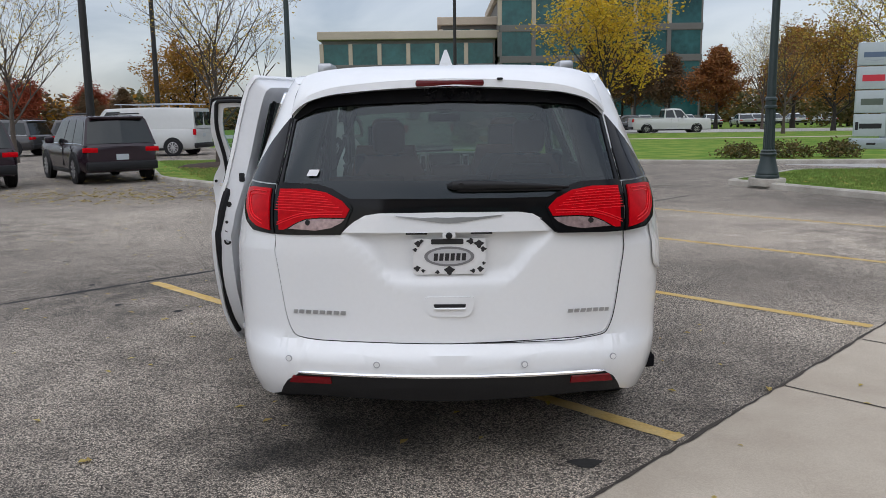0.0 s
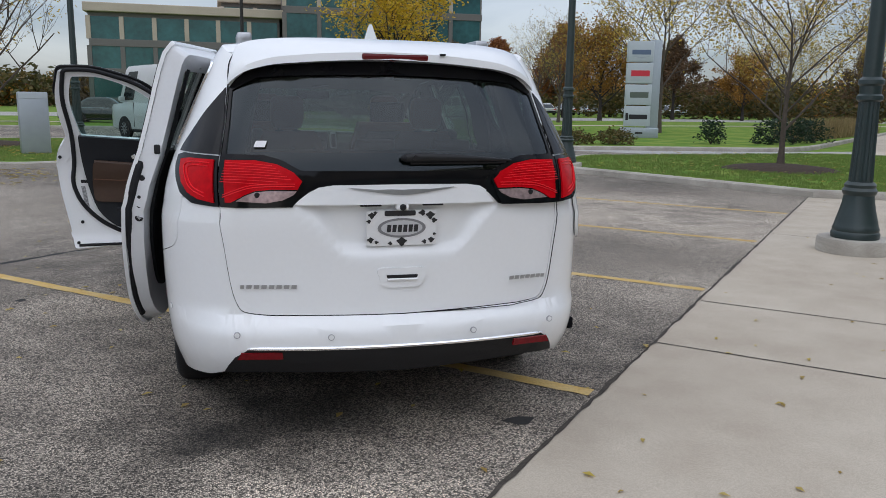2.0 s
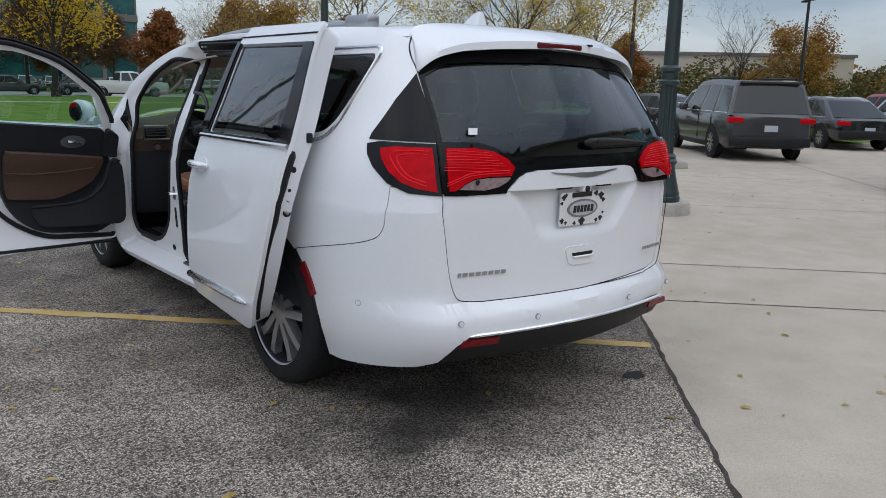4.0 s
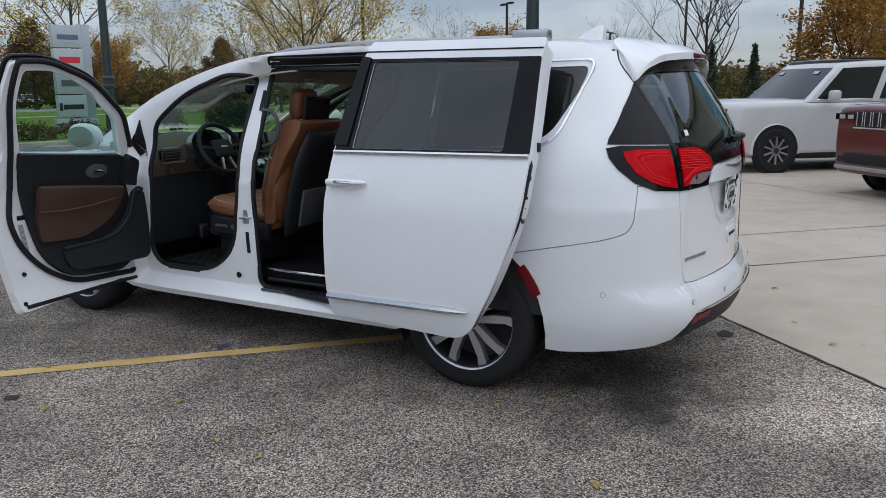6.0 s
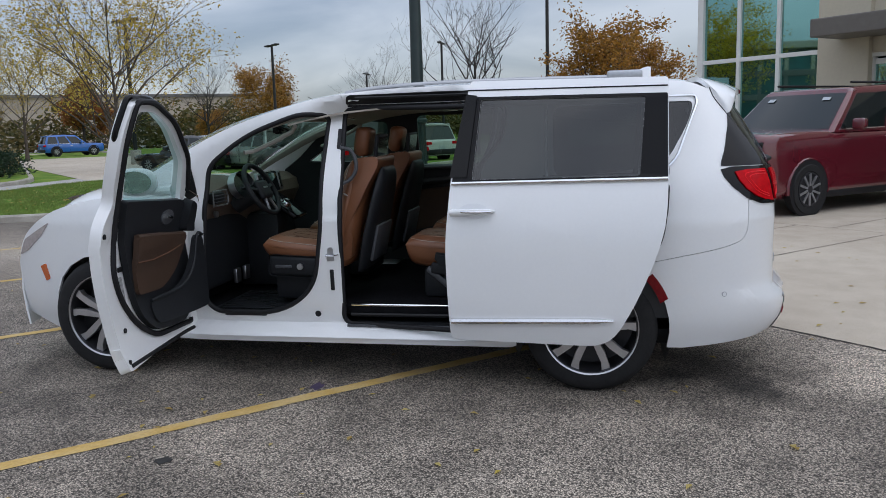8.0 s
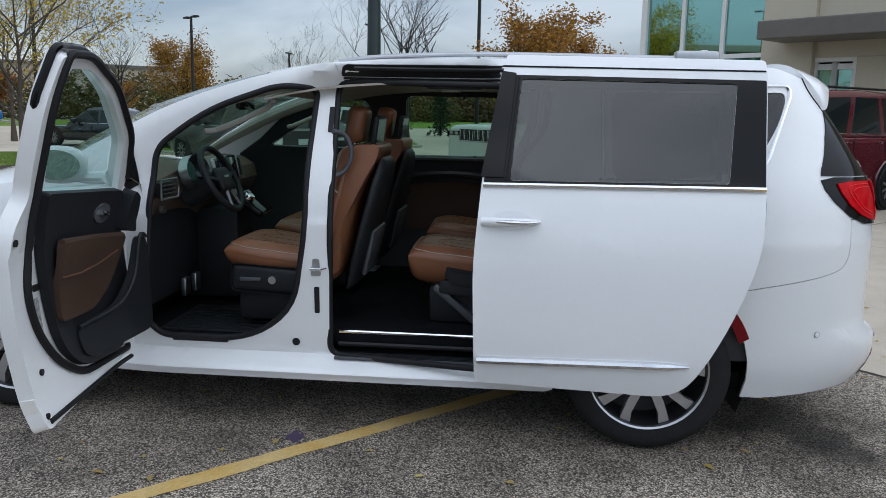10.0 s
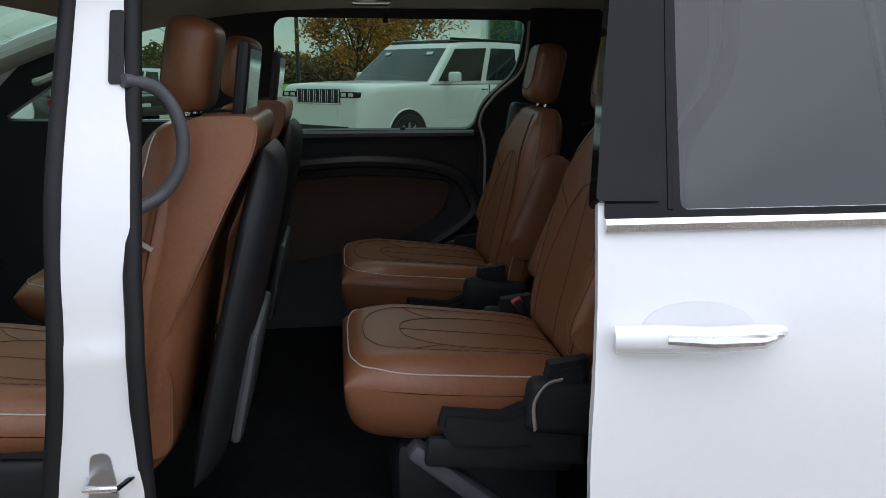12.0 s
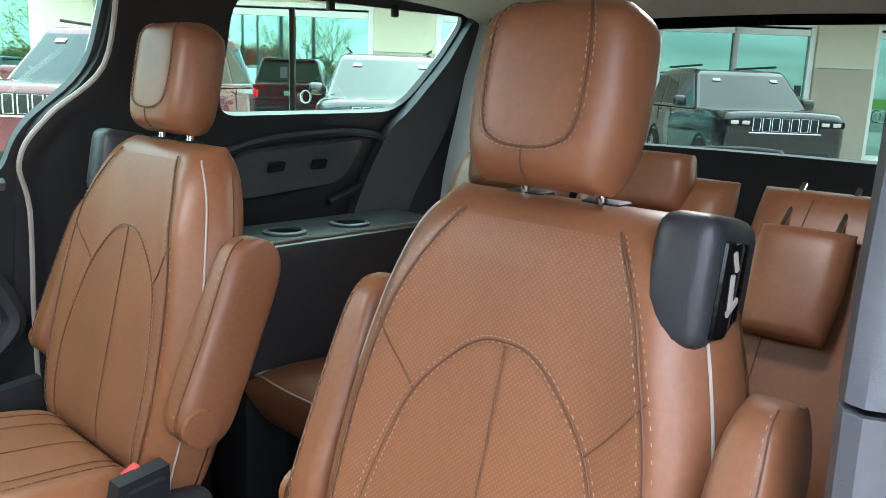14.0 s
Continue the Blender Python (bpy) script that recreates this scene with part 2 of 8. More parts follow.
TRIMGREY = mat("charcoal_trim", (0.078, 0.082, 0.092), 0.42, var=0.12, scale=5, bump=0.08, bscale=500)
BROWNTRIM = mat("brown_trim", (0.058, 0.032, 0.020), 0.5, var=0.15, scale=6, bump=0.2, bscale=260)
BEIGE = mat("beige_headliner", (0.42, 0.38, 0.33), 0.9, var=0.08, scale=8, bump=0.2, bscale=300)
CARPET = mat("dark_carpet", (0.010, 0.010, 0.0115), 0.95, ior=1.1, var=0.3, scale=10, bump=0.5, bscale=250)
SCREEN = mat("screen_glass", (0.01, 0.012, 0.016), 0.08, var=0.05, coat=0.6)
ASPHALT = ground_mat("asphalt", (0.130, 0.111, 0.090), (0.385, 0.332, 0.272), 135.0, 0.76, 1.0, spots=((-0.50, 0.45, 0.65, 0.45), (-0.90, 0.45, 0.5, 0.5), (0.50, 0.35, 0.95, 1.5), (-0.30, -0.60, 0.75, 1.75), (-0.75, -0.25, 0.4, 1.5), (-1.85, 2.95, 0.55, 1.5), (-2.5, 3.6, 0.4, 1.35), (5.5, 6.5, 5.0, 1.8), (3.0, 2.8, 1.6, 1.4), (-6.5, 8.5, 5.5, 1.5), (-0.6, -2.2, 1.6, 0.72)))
CONCRETE = ground_mat("concrete", (0.395, 0.335, 0.262), (0.50, 0.44, 0.355), 240.0, 0.10, 0.12)
KERB = ground_mat("kerb_concrete", (0.30, 0.275, 0.235), (0.46, 0.43, 0.38), 160.0, 0.18, 0.2, patch=1.2)
ROADMAT = ground_mat("pale_road", (0.30, 0.29, 0.275), (0.42, 0.41, 0.39), 120.0, 0.2, 0.2, patch=0.1)
SOIL = mat("bark_mulch", (0.045, 0.028, 0.018), 0.95, var=0.4, scale=8, bump=0.8, bscale=40)
GRASS = mat("lawn", (0.118, 0.215, 0.040), 0.95, ior=1.08, var=0.3, scale=1.2, fine=40, tint=(0.175, 0.225, 0.052), bump=0.6, bscale=60)
YELLOW = mat("worn_yellow_paint", (0.58, 0.385, 0.115), 0.85, var=0.3, scale=5, fine=70, tint=(0.50, 0.36, 0.15), bump=0.3, bscale=120)
LAMPGREEN = mat("dark_green_enamel", (0.018, 0.032, 0.032), 0.4, var=0.2, scale=6, coat=0.2)
POLE = mat("dark_bronze_pole", (0.014, 0.013, 0.013), 0.5, var=0.15)


# ---- mesh helpers ----
def part(name, bm, material, parent=None, label="", smooth=True):
    """Links a bmesh as one mesh object under a thing or a part."""
    me = bpy.data.meshes.new(name)
    bm.normal_update()
    bm.to_mesh(me)
    bm.free()
    if smooth:
        me.shade_smooth()
        me.set_sharp_from_angle(angle=radians(38))
    me.materials.append(material)
    ob = new(name, me)
    ob.parent = parent
    if label:
        ob["label"] = label
    return ob


def thing(name, label, category, group="", kind="", at=None):
    ob = new(name)
    if at is not None:
        ob.matrix_world = at
    return tagged(ob, label, category, group, kind)


def curve(x, pts):
    """A smooth curve through pts at x."""
    if x <= pts[0][0]:
        return pts[0][1]
    if x >= pts[-1][0]:
        return pts[-1][1]
    for i in range(len(pts) - 1):
        if x <= pts[i + 1][0]:
            break
    (x0, y0), (x1, y1) = pts[i], pts[i + 1]
    m0 = (y1 - pts[i - 1][1]) / (x1 - pts[i - 1][0]) if i else (y1 - y0) / (x1 - x0)
    m1 = (pts[i + 2][1] - y0) / (pts[i + 2][0] - x0) if i + 2 < len(pts) else (y1 - y0) / (x1 - x0)
    h = x1 - x0
    s = (x - x0) / h
    return (2 * s**3 - 3 * s**2 + 1) * y0 + (s**3 - 2 * s**2 + s) * h * m0 + (3 * s**2 - 2 * s**3) * y1 + (s**3 - s**2) * h * m1


def rounded(pts, n=5):
    """A closed outline from corners (x, y, radius)."""
    out = []
    k = len(pts)
    for i in range(k):
        p = Vector(pts[i][:2])
        r = pts[i][2] if len(pts[i]) > 2 else 0
        a, b = Vector(pts[i - 1][:2]) - p, Vector(pts[(i + 1) % k][:2]) - p
        if r <= 0:
            out.append(p)
            continue
        r = min(r, a.length * 0.49, b.length * 0.49)
        q0, q1 = p + a.normalized() * r, p + b.normalized() * r
        for j in range(n + 1):
            s = j / n
            out.append(q0 * (1 - s) ** 2 + p * 2 * s * (1 - s) + q1 * s * s)
    return out


def spline(pts, n=6, closed=False):
    """Points on a smooth curve through pts (of two or three numbers)."""
    P = [Vector(p) for p in pts]
    k = len(P)
    out = []
    for i in range(k if closed else k - 1):
        p1, p2 = P[i], P[(i + 1) % k]
        p0 = P[i - 1] if closed or i else p1
        p3 = P[(i + 2) % k] if closed or i + 2 < k else p2
        for j in range(n):
            s = j / n
            out.append(0.5 * (2 * p1 + (p2 - p0) * s + (2 * p0 - 5 * p1 + 4 * p2 - p3) * s * s + (3 * p1 - p0 - 3 * p2 + p3) * s**3))
    if not closed:
        out.append(P[-1])
    return out


def fill(outer, holes=(), step=0.08):
    """A flat sheet in x and y with holes, cut into small cells so that it can be bent."""
    bm = bmesh.new()
    for loop in (outer, *holes):
        vs = [bm.verts.new((p[0], p[1], 0)) for p in loop]
        for i in range(len(vs)):
            bm.edges.new((vs[i - 1], vs[i]))
    bmesh.ops.triangle_fill(bm, use_beauty=True, use_dissolve=False, edges=bm.edges[:])
    if step:
        for ax in (0, 1):
            c = [v.co[ax] for v in bm.verts]
            lo, hi = min(c), max(c)
            k = int((hi - lo) / step)
            for i in range(1, k + 1):
                co, no = [0, 0, 0], [0, 0, 0]
                co[ax], no[ax] = lo + (hi - lo) * i / (k + 1), 1
                bmesh.ops.bisect_plane(bm, geom=bm.verts[:] + bm.edges[:] + bm.faces[:], dist=1e-5, plane_co=co, plane_no=no)
    return bm


def thicken(bm, t, inside):
    """Turns the sheet so that it faces away from the point inside, and gives it thickness t inwards."""
    bm.normal_update()
    s = sum(f.normal.dot(f.calc_center_median() - inside) * f.calc_area() for f in bm.faces)
    if s < 0:
        bmesh.ops.reverse_faces(bm, faces=bm.faces[:])
    bm.normal_update()
    if not t:
        return bm
    old = bm.faces[:]
    rim = [e for e in bm.edges if len(e.link_faces) == 1]
    twin = {v: bm.verts.new(v.co - v.normal * t) for v in bm.verts[:]}
    for f in old:
        bm.faces.new([twin[v] for v in reversed(f.verts)])
    for e in rim:
        a, b = e.verts
        lf = e.link_faces[0]
        vs = list(lf.verts)
        if vs[(vs.index(a) + 1) % len(vs)] is not b:
            a, b = b, a
        bm.faces.new((b, a, twin[a], twin[b]))
    return bm


def bent(outer, fn, inside, t=0.012, holes=(), step=0.08, mirror=False):
    """A bent sheet: the outline in two numbers, fn to places. mirror: with its twin across x = 0."""
    bm = fill(outer, holes, step)
    for v in bm.verts:
        v.co = fn(v.co.x, v.co.y)
    if mirror:
        geo = bmesh.ops.duplicate(bm, geom=bm.verts[:] + bm.edges[:] + bm.faces[:])["geom"]
        for v in geo:
            if isinstance(v, bmesh.types.BMVert):
                v.co.x = -v.co.x
        bmesh.ops.reverse_faces(bm, faces=[f for f in geo if isinstance(f, bmesh.types.BMFace)])
        bmesh.ops.remove_doubles(bm, verts=bm.verts[:], dist=0.0008)
    thicken(bm, t, Vector(inside))
    return bm


def tube(pts, r, seg=8, closed=False, bm=None, flat=1.0):
    """A round bar along points; r is one radius or one for each point."""
    bm = bm or bmesh.new()
    P = [Vector(p) for p in pts]
    k = len(P)
    rings = []
    up = None
    for i in range(k):
        d = (P[(i + 1) % k] - P[i - 1]) if closed else (P[min(i + 1, k - 1)] - P[max(i - 1, 0)])
        if d.length < 1e-9:
            d = Vector((0, 0, 1))
        d.normalize()
        if up is None:
            up = d.orthogonal().normalized()
        up = (up - d * up.dot(d))
        up = up.normalized() if up.length > 1e-6 else d.orthogonal().normalized()
        side = d.cross(up)
        rr = r[i] if isinstance(r, (list, tuple)) else r
        rings.append([bm.verts.new(P[i] + (up * math.cos(a) * flat + side * math.sin(a)) * rr) for a in (2 * math.pi * j / seg for j in range(seg))])
    for i in range(k if closed else k - 1):
        a, b = rings[i], rings[(i + 1) % k]
        for j in range(seg):
            bm.faces.new((a[j], a[(j + 1) % seg], b[(j + 1) % seg], b[j]))
    if not closed:
        bm.faces.new(list(reversed(rings[0])))
        bm.faces.new(rings[-1])
    return bm


def box(x0, y0, z0, x1, y1, z1, bevel=0.0, seg=2, bm=None):
    b = bmesh.new()
    bmesh.ops.create_cube(b, size=1)
    for v in b.verts:
        v.co = Vector(((x0 + x1) / 2 + v.co.x * (x1 - x0), (y0 + y1) / 2 + v.co.y * (y1 - y0), (z0 + z1) / 2 + v.co.z * (z1 - z0)))
    if bevel:
        bmesh.ops.bevel(b, geom=b.edges[:], offset=bevel, segments=seg, affect="EDGES", profile=0.5)
    if bm is not None:
        me = bpy.data.meshes.new("tmp")
        b.to_mesh(me)
        b.free()
        bm.from_mesh(me)
        bpy.data.meshes.remove(me)
        return bm
    return b


def lathe(profile, seg=24, axis="Z", caps=True):
    """A turned body from (radius, height) pairs."""
    bm = bmesh.new()
    rings = []
    for r, h in profile:
        ring = []
        for j in range(seg):
            a = 2 * math.pi * j / seg
            c, s = r * math.cos(a), r * math.sin(a)
            ring.append(bm.verts.new((c, s, h) if axis == "Z" else (h, c, s) if axis == "X" else (c, h, s)))
        rings.append(ring)
    for a, b in zip(rings, rings[1:]):
        for j in range(seg):
            bm.faces.new((a[j], a[(j + 1) % seg], b[(j + 1) % seg], b[j]))
    if caps:
        bm.faces.new(list(reversed(rings[0])))
        bm.faces.new(rings[-1])
    bmesh.ops.recalc_face_normals(bm, faces=bm.faces[:])
    return bm


def prism(outline, z0, z1, bevel=0.0):
    """An outline in x and y raised from z0 to z1."""
    bm = bmesh.new()
    f = bm.faces.new([bm.verts.new((p[0], p[1], z0)) for p in outline])
    up = bmesh.ops.extrude_face_region(bm, geom=[f])["geom"]
    for v in up:
        if isinstance(v, bmesh.types.BMVert):
            v.co.z = z1
    bmesh.ops.recalc_face_normals(bm, faces=bm.faces[:])
    if bevel:
        top = [e for e in bm.edges if all(abs(v.co.z - z1) < 1e-6 for v in e.verts)]
        bmesh.ops.bevel(bm, geom=top, offset=bevel, segments=2, affect="EDGES")
    return bm


def moved(bm, m):
    bmesh.ops.transform(bm, matrix=m, verts=bm.verts[:])
    return bm


# ---- ground: the lot runs along e1, stalls along e2 ----
def lot(a, b, z=0.0):
    """A place from a metres along the pavement's edge and b metres out into the lot."""
    return Vector(((a - b) * 0.70711 + 0.34, (a + b) * 0.70711 - 0.34, z))


def lot_outline(pts, r=0.0):
    return rounded([(*lot(a, b).xy, r) for a, b in pts]) if r else [lot(a, b).xy for a, b in pts]


def sheet(outline, z):
    bm = bmesh.new()
    f = bm.faces.new([bm.verts.new((p[0], p[1], z)) for p in outline])
    bm.normal_update()
    if f.normal.z < 0:
        bmesh.ops.reverse_faces(bm, faces=[f])
    return bm


ground = tagged(part("ground", sheet([(-2500, -2500), (2500, -2500), (2500, 2500), (-2500, 2500)], -0.02), GRASS, smooth=False), "mown autumn grass reaching to the horizon", "ground", kind="structure")
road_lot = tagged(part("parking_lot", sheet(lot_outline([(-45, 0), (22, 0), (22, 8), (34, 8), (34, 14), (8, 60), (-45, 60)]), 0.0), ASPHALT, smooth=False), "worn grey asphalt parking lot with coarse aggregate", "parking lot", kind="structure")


# ---- the white minivan: its skin is given by u (from the middle of the rear, round the corner and forwards) and the height z ----
W_TAB = [(0.18, 0.90), (0.3, 0.945), (0.42, 0.982), (0.6, 1.0), (0.8, 1.008), (0.95, 1.007), (0.985, 1.006), (1.005, 0.999), (1.1, 0.983), (1.22, 0.948), (1.4, 0.87), (1.6, 0.785), (1.7, 0.735), (1.78, 0.67)]
R_TAB = [(0.18, 0.20), (0.3, 0.12), (0.4, 0.065), (0.47, 0.05), (0.53, 0.052), (0.56, 0.066), (0.585, 0.102), (0.62, 0.110), (0.66, 0.112), (0.8, 0.115), (1.0, 0.112), (1.15, 0.12), (1.2, 0.125), (1.3, 0.155), (1.5, 0.27), (1.62, 0.35), (1.72, 0.41), (1.8, 0.46)]
MID = Vector((0, 2.6, 0.9))


def ease(x, a, b):
    k = min(1.0, max(0.0, (x - a) / (b - a)))
    return k * k * (3 - 2 * k)


def nose(y):
    """The front end stands a little to the right of the line of the doors."""
    return 0.08 * ease(y, 3.5, 4.2)


def half_width(y, z):
    w = curve(z, W_TAB)
    if y > 4.1:
        w -= 0.30 * ((y - 4.1) / 1.1) ** 2.2
    if y > 3.2 and z > 1.05:
        w -= 0.05 * min(1, (y - 3.2) / 0.9) * min(1, (z - 1.05) / 0.3)
    return w


def skin(u, z, out=0.0):
    """The left half of the skin; out: metres proud of it."""
    s = -1 if u >= 0 else 1
    u = abs(u)
    w, r = curve(z, W_TAB), curve(z, R_TAB)
    if u <= 0.62:
        x, y = u / 0.62 * (w - 0.35), r + 0.075 * (u / 0.62) ** 2
        x, y = x, y - out
    elif u < 1.32:
        a = (u - 0.62) / 0.70 * math.pi / 2
        x = w - 0.35 + 0.35 * math.sin(a)
        y = r + 0.075 + (0.625 - r) * (1 - math.cos(a))
        x, y = x + out * math.sin(a), y - out * math.cos(a)
    else:
        y = u - 0.62
        x = half_width(y, z) + out
    # the rear face stands slightly askew: its right end reaches further back
    return Vector((s * x + nose(y), y - 0.022 * s * x * (1 - ease(y, 0.6, 1.2)), z))


def side(y, z, out=0.0):
    return skin(y + 0.62, z, out)


van = thing("minivan", "white minivan with its driver's door and sliding door open", "minivan")

ROOF_EDGE = [(0.42, 1.69), (0.7, 1.735), (1.2, 1.755), (2.0, 1.76), (2.6, 1.742), (3.0, 1.68), (3.45, 1.535), (3.85, 1.335), (4.15, 1.165), (4.4, 1.115), (4.66, 1.05), (4.87, 0.945), (5.0, 0.83), (5.07, 0.68)]
R_HUB, F_HUB = (1.22, 0.37), (4.31, 0.37)


def arch(hub, r, a0, a1, n=12):
    return [(hub[0] + r * math.cos(radians(a0 + (a1 - a0) * i / n)), hub[1] + r * math.sin(radians(a0 + (a1 - a0) * i / n))) for i in range(n + 1)]



def inset(y, z):
    """How far the pillars and sills round the door openings lie inside the skin of the closed doors."""
    return 0.135 * ease(y, 1.88, 2.02) * (1 - ease(y, 3.70, 3.80)) * ease(z, 0.26, 0.35) * ease(curve(y, ROOF_EDGE) - z, 0.0, 0.13 + 0.20 * ease(y, 2.78, 2.98))


def jamb(y, z, out=0.0):
    return side(y, z, out - inset(y, z))


FRONT_OPENING = rounded([(3.635, 0.48, 0.08), (3.56, 0.40, 0.08), (3.12, 0.40, 0.15), (2.885, 0.56, 0.15), (2.825, 0.95, 0.1), (2.825, 1.29, 0.1), (2.81, 1.612, 0.05), (2.97, 1.622, 0.1), (3.315, 1.50, 0.15), (3.565, 1.318, 0.08), (3.585, 1.12, 0.1)])
SLIDE_OPENING = rounded([(2.715, 0.335, 0.06), (1.84, 0.33, 0.06), (1.83, 1.05, 0.1), (1.85, 1.29, 0.08), (1.72, 1.43, 0.08), (1.70, 1.63, 0.05), (2.712, 1.648, 0.06), (2.705, 1.0, 0.1)])
QUARTER_HOLE = rounded([(1.43, 1.615, 0.05), (0.605, 1.625, 0.06), (0.80, 1.290, 0.08), (1.06, 1.247, 0.1), (1.42, 1.230, 0.05)])
BUMPER_SEAM = [p.to_tuple() for p in spline([(1.572, 0.744), (1.301, 0.799), (1.075, 0.856), (1.013, 0.905), (1.0, 0.99), (0.997, 1.085)], 5)]
# the line between the tailgate and the body, upwards
GATE_LINE = [(0.592, 0.0), (0.593, 0.275), (0.597, 0.53), (0.604, 0.602), (0.620, 0.648), (0.67, 0.676), (0.74, 0.693), (0.87, 0.714), (1.06, 0.754), (1.258, 0.826), (1.41, 0.885), (1.547, 0.948), (1.61, 0.992), (1.653, 1.014), (1.70, 1.02)]
BODY_SIDE = ([(y + 0.62, z) for y, z in [p.to_tuple() for p in spline(ROOF_EDGE, 4)]]
             + [(5.69, 0.55), (5.68, 0.34), (5.40, 0.25)]
             + [(y + 0.62, z) for y, z in arch(F_HUB, 0.402, -16, 196)]
             + [(4.42, 0.235), (2.3, 0.235)]
             + [(y + 0.62, z) for y, z in arch(R_HUB, 0.44, -16, 124)]
             + BUMPER_SEAM + [(0.90, 1.095), (0.774, 1.10)] + [(u + 0.003, z) for z, u in GATE_LINE[9:]])


def shift_u(loop):
    return [(p[0] + 0.62, p[1]) for p in loop]


bm = bent(BODY_SIDE, lambda u, z: skin(u, z, -inset(u - 0.62, z)), MID, 0.015, [shift_u(h) for h in (FRONT_OPENING, SLIDE_OPENING, QUARTER_HOLE)], 0.035)
part("body_side", bm, PAINT, van, "white painted side of the body")
BODY_RIGHT_HOLES = [shift_u(h) for h in (rounded([(3.55, 1.26, 0.05), (2.85, 1.26, 0.05), (2.80, 1.58, 0.05), (3.02, 1.59, 0.1)]), rounded([(2.62, 1.205, 0.05), (1.85, 1.205, 0.04), (1.83, 1.30, 0.06), (1.71, 1.42, 0.06), (1.69, 1.615, 0.04), (2.60, 1.62, 0.05)]), QUARTER_HOLE)]


def opposite(loop):
    return [(-p[0], p[1]) for p in loop]


bm = bent(opposite(BODY_SIDE), skin, MID, 0.015, [opposite(h) for h in BODY_RIGHT_HOLES], 0.14)
part("body_side", bm, PAINT, van, "white painted side of the body")

# rear bumper, tailgate and glass
GATE_CORNER = [(u, z) for z, u in GATE_LINE[2:9]]
GATE_CORNER = [p.to_tuple() for p in spline(GATE_CORNER, 5)]
bumper = [(0, 0.588)] + [(u + 0.003, z - 0.004) for u, z in GATE_CORNER] + [(0.80, 1.075), (0.95, 1.082)] + [(u - 0.003, z - 0.003) for u, z in reversed(BUMPER_SEAM)] + [(y + 0.62, z) for y, z in arch(R_HUB, 0.45, 126, 194, 6)] + [(1.316, 0.262), (0.90, 0.315), (0.80, 0.345), (0.757, 0.384), (0.71, 0.425), (0.64, 0.458), (0, 0.462)]
rear_bumper = part("rear_bumper", bent(bumper, skin, MID, 0.015, mirror=True, step=0.05), PAINT, van, "white rear bumper cover")
valance = [(0, 0.461), (0.64, 0.457), (0.712, 0.424), (0.76, 0.383), (0.80, 0.345), (0.60, 0.35), (0, 0.34)]
part("valance", bent(valance, lambda u, z: skin(u, z, 0.004), MID, 0.02, mirror=True), BLACK, rear_bumper, "black lower valance")
part("chrome_strip", tube([skin(0.64 * u / 14, 0.464, 0.004) for u in range(-14, 15)], [0.003] + [0.008] * 27 + [0.003], 6), CHROME, rear_bumper)


def plate_recess(u, z):
    """The hollow that holds the plate under the bright trim."""
    d = min(curve(z, [(0.83, 0.13), (0.85, 0.225), (0.892, 0.293), (0.975, 0.351), (1.033, 0.413), (1.08, 0.45)]) - abs(u), z - 0.832)
    return skin(u, z, -0.034 * ease(d, 0.0, 0.075))


gate_white = [(0, 0.592)] + GATE_CORNER + [(0.70, 1.062), (0.44, 1.066), (0, 1.068)]
tailgate = part("tailgate", bent(gate_white, plate_recess, MID, 0.015, mirror=True, step=0.03), PAINT, van, "white tailgate")
garnish = [(0, 1.067), (0.436, 1.064), (0.415, 1.088), (0.388, 1.113), (0.347, 1.138), (0.29, 1.147), (0, 1.151)]
part("garnish", bent(garnish, lambda u, z: skin(u, z, 0.014 * ease(0.45 - abs(u), 0.0, 0.08)), MID, 0.045, mirror=True, step=0.04), PAINT, tailgate, "white trim over the plate")
gate_frame = [(0, 1.145), (0.29, 1.141), (0.34, 1.134), (0.385, 1.107), (0.43, 1.058), (0.752, 1.058), (0.823, 1.258), (0.882, 1.41), (0.944, 1.542), (0.92, 1.578), (0.878, 1.612), (0.80, 1.628), (0.731, 1.640), (0.335, 1.662), (0, 1.668)]
glass_side = [(0.43, 1.205), (0.52, 1.247), (0.60, 1.266), (0.80, 1.270), (0.86, 1.41), (0.915, 1.53), (0.80, 1.585), (0.60, 1.598)]
glass_hole = [(0, 1.205)] + glass_side + [(0, 1.607)] + [(-u, z) for u, z in reversed(glass_side)]
gate_full = gate_frame + [(-u, z) for u, z in reversed(gate_frame[1:-1])]
part("glass_border", bent(gate_full, lambda u, z: skin(u, z, -0.004), MID, 0.012, [glass_hole], 0.06), GLOSSBLACK, tailgate, "gloss black border of the rear window")
part("rear_window", bent([(u * 1.008, z + (0.006 if z > 1.5 else -0.006)) for u, z in glass_hole], lambda u, z: skin(u, z, -0.010), MID, 0.0, step=0.06), GLASS_REAR, tailgate, "tinted rear window")
shoulder = [(0.944, 1.547), (0.988, 1.61), (1.010, 1.653), (1.016, 1.70), (0.90, 1.72), (0.74, 1.70), (0.70, 1.655), (0.80, 1.632), (0.878, 1.615), (0.92, 1.582)]
for o in (shoulder, opposite(shoulder)):
    part("gate_shoulder", bent(o, lambda u, z: skin(u, z, 0.001), MID, 0.012, step=0.04), PAINT, tailgate, "white shoulder under the spoiler")


def edge_at(y, x_side=-1):
    z = curve(y, ROOF_EDGE)
    p = side(y, z)
    return Vector((-p.x * x_side, p.y, p.z))


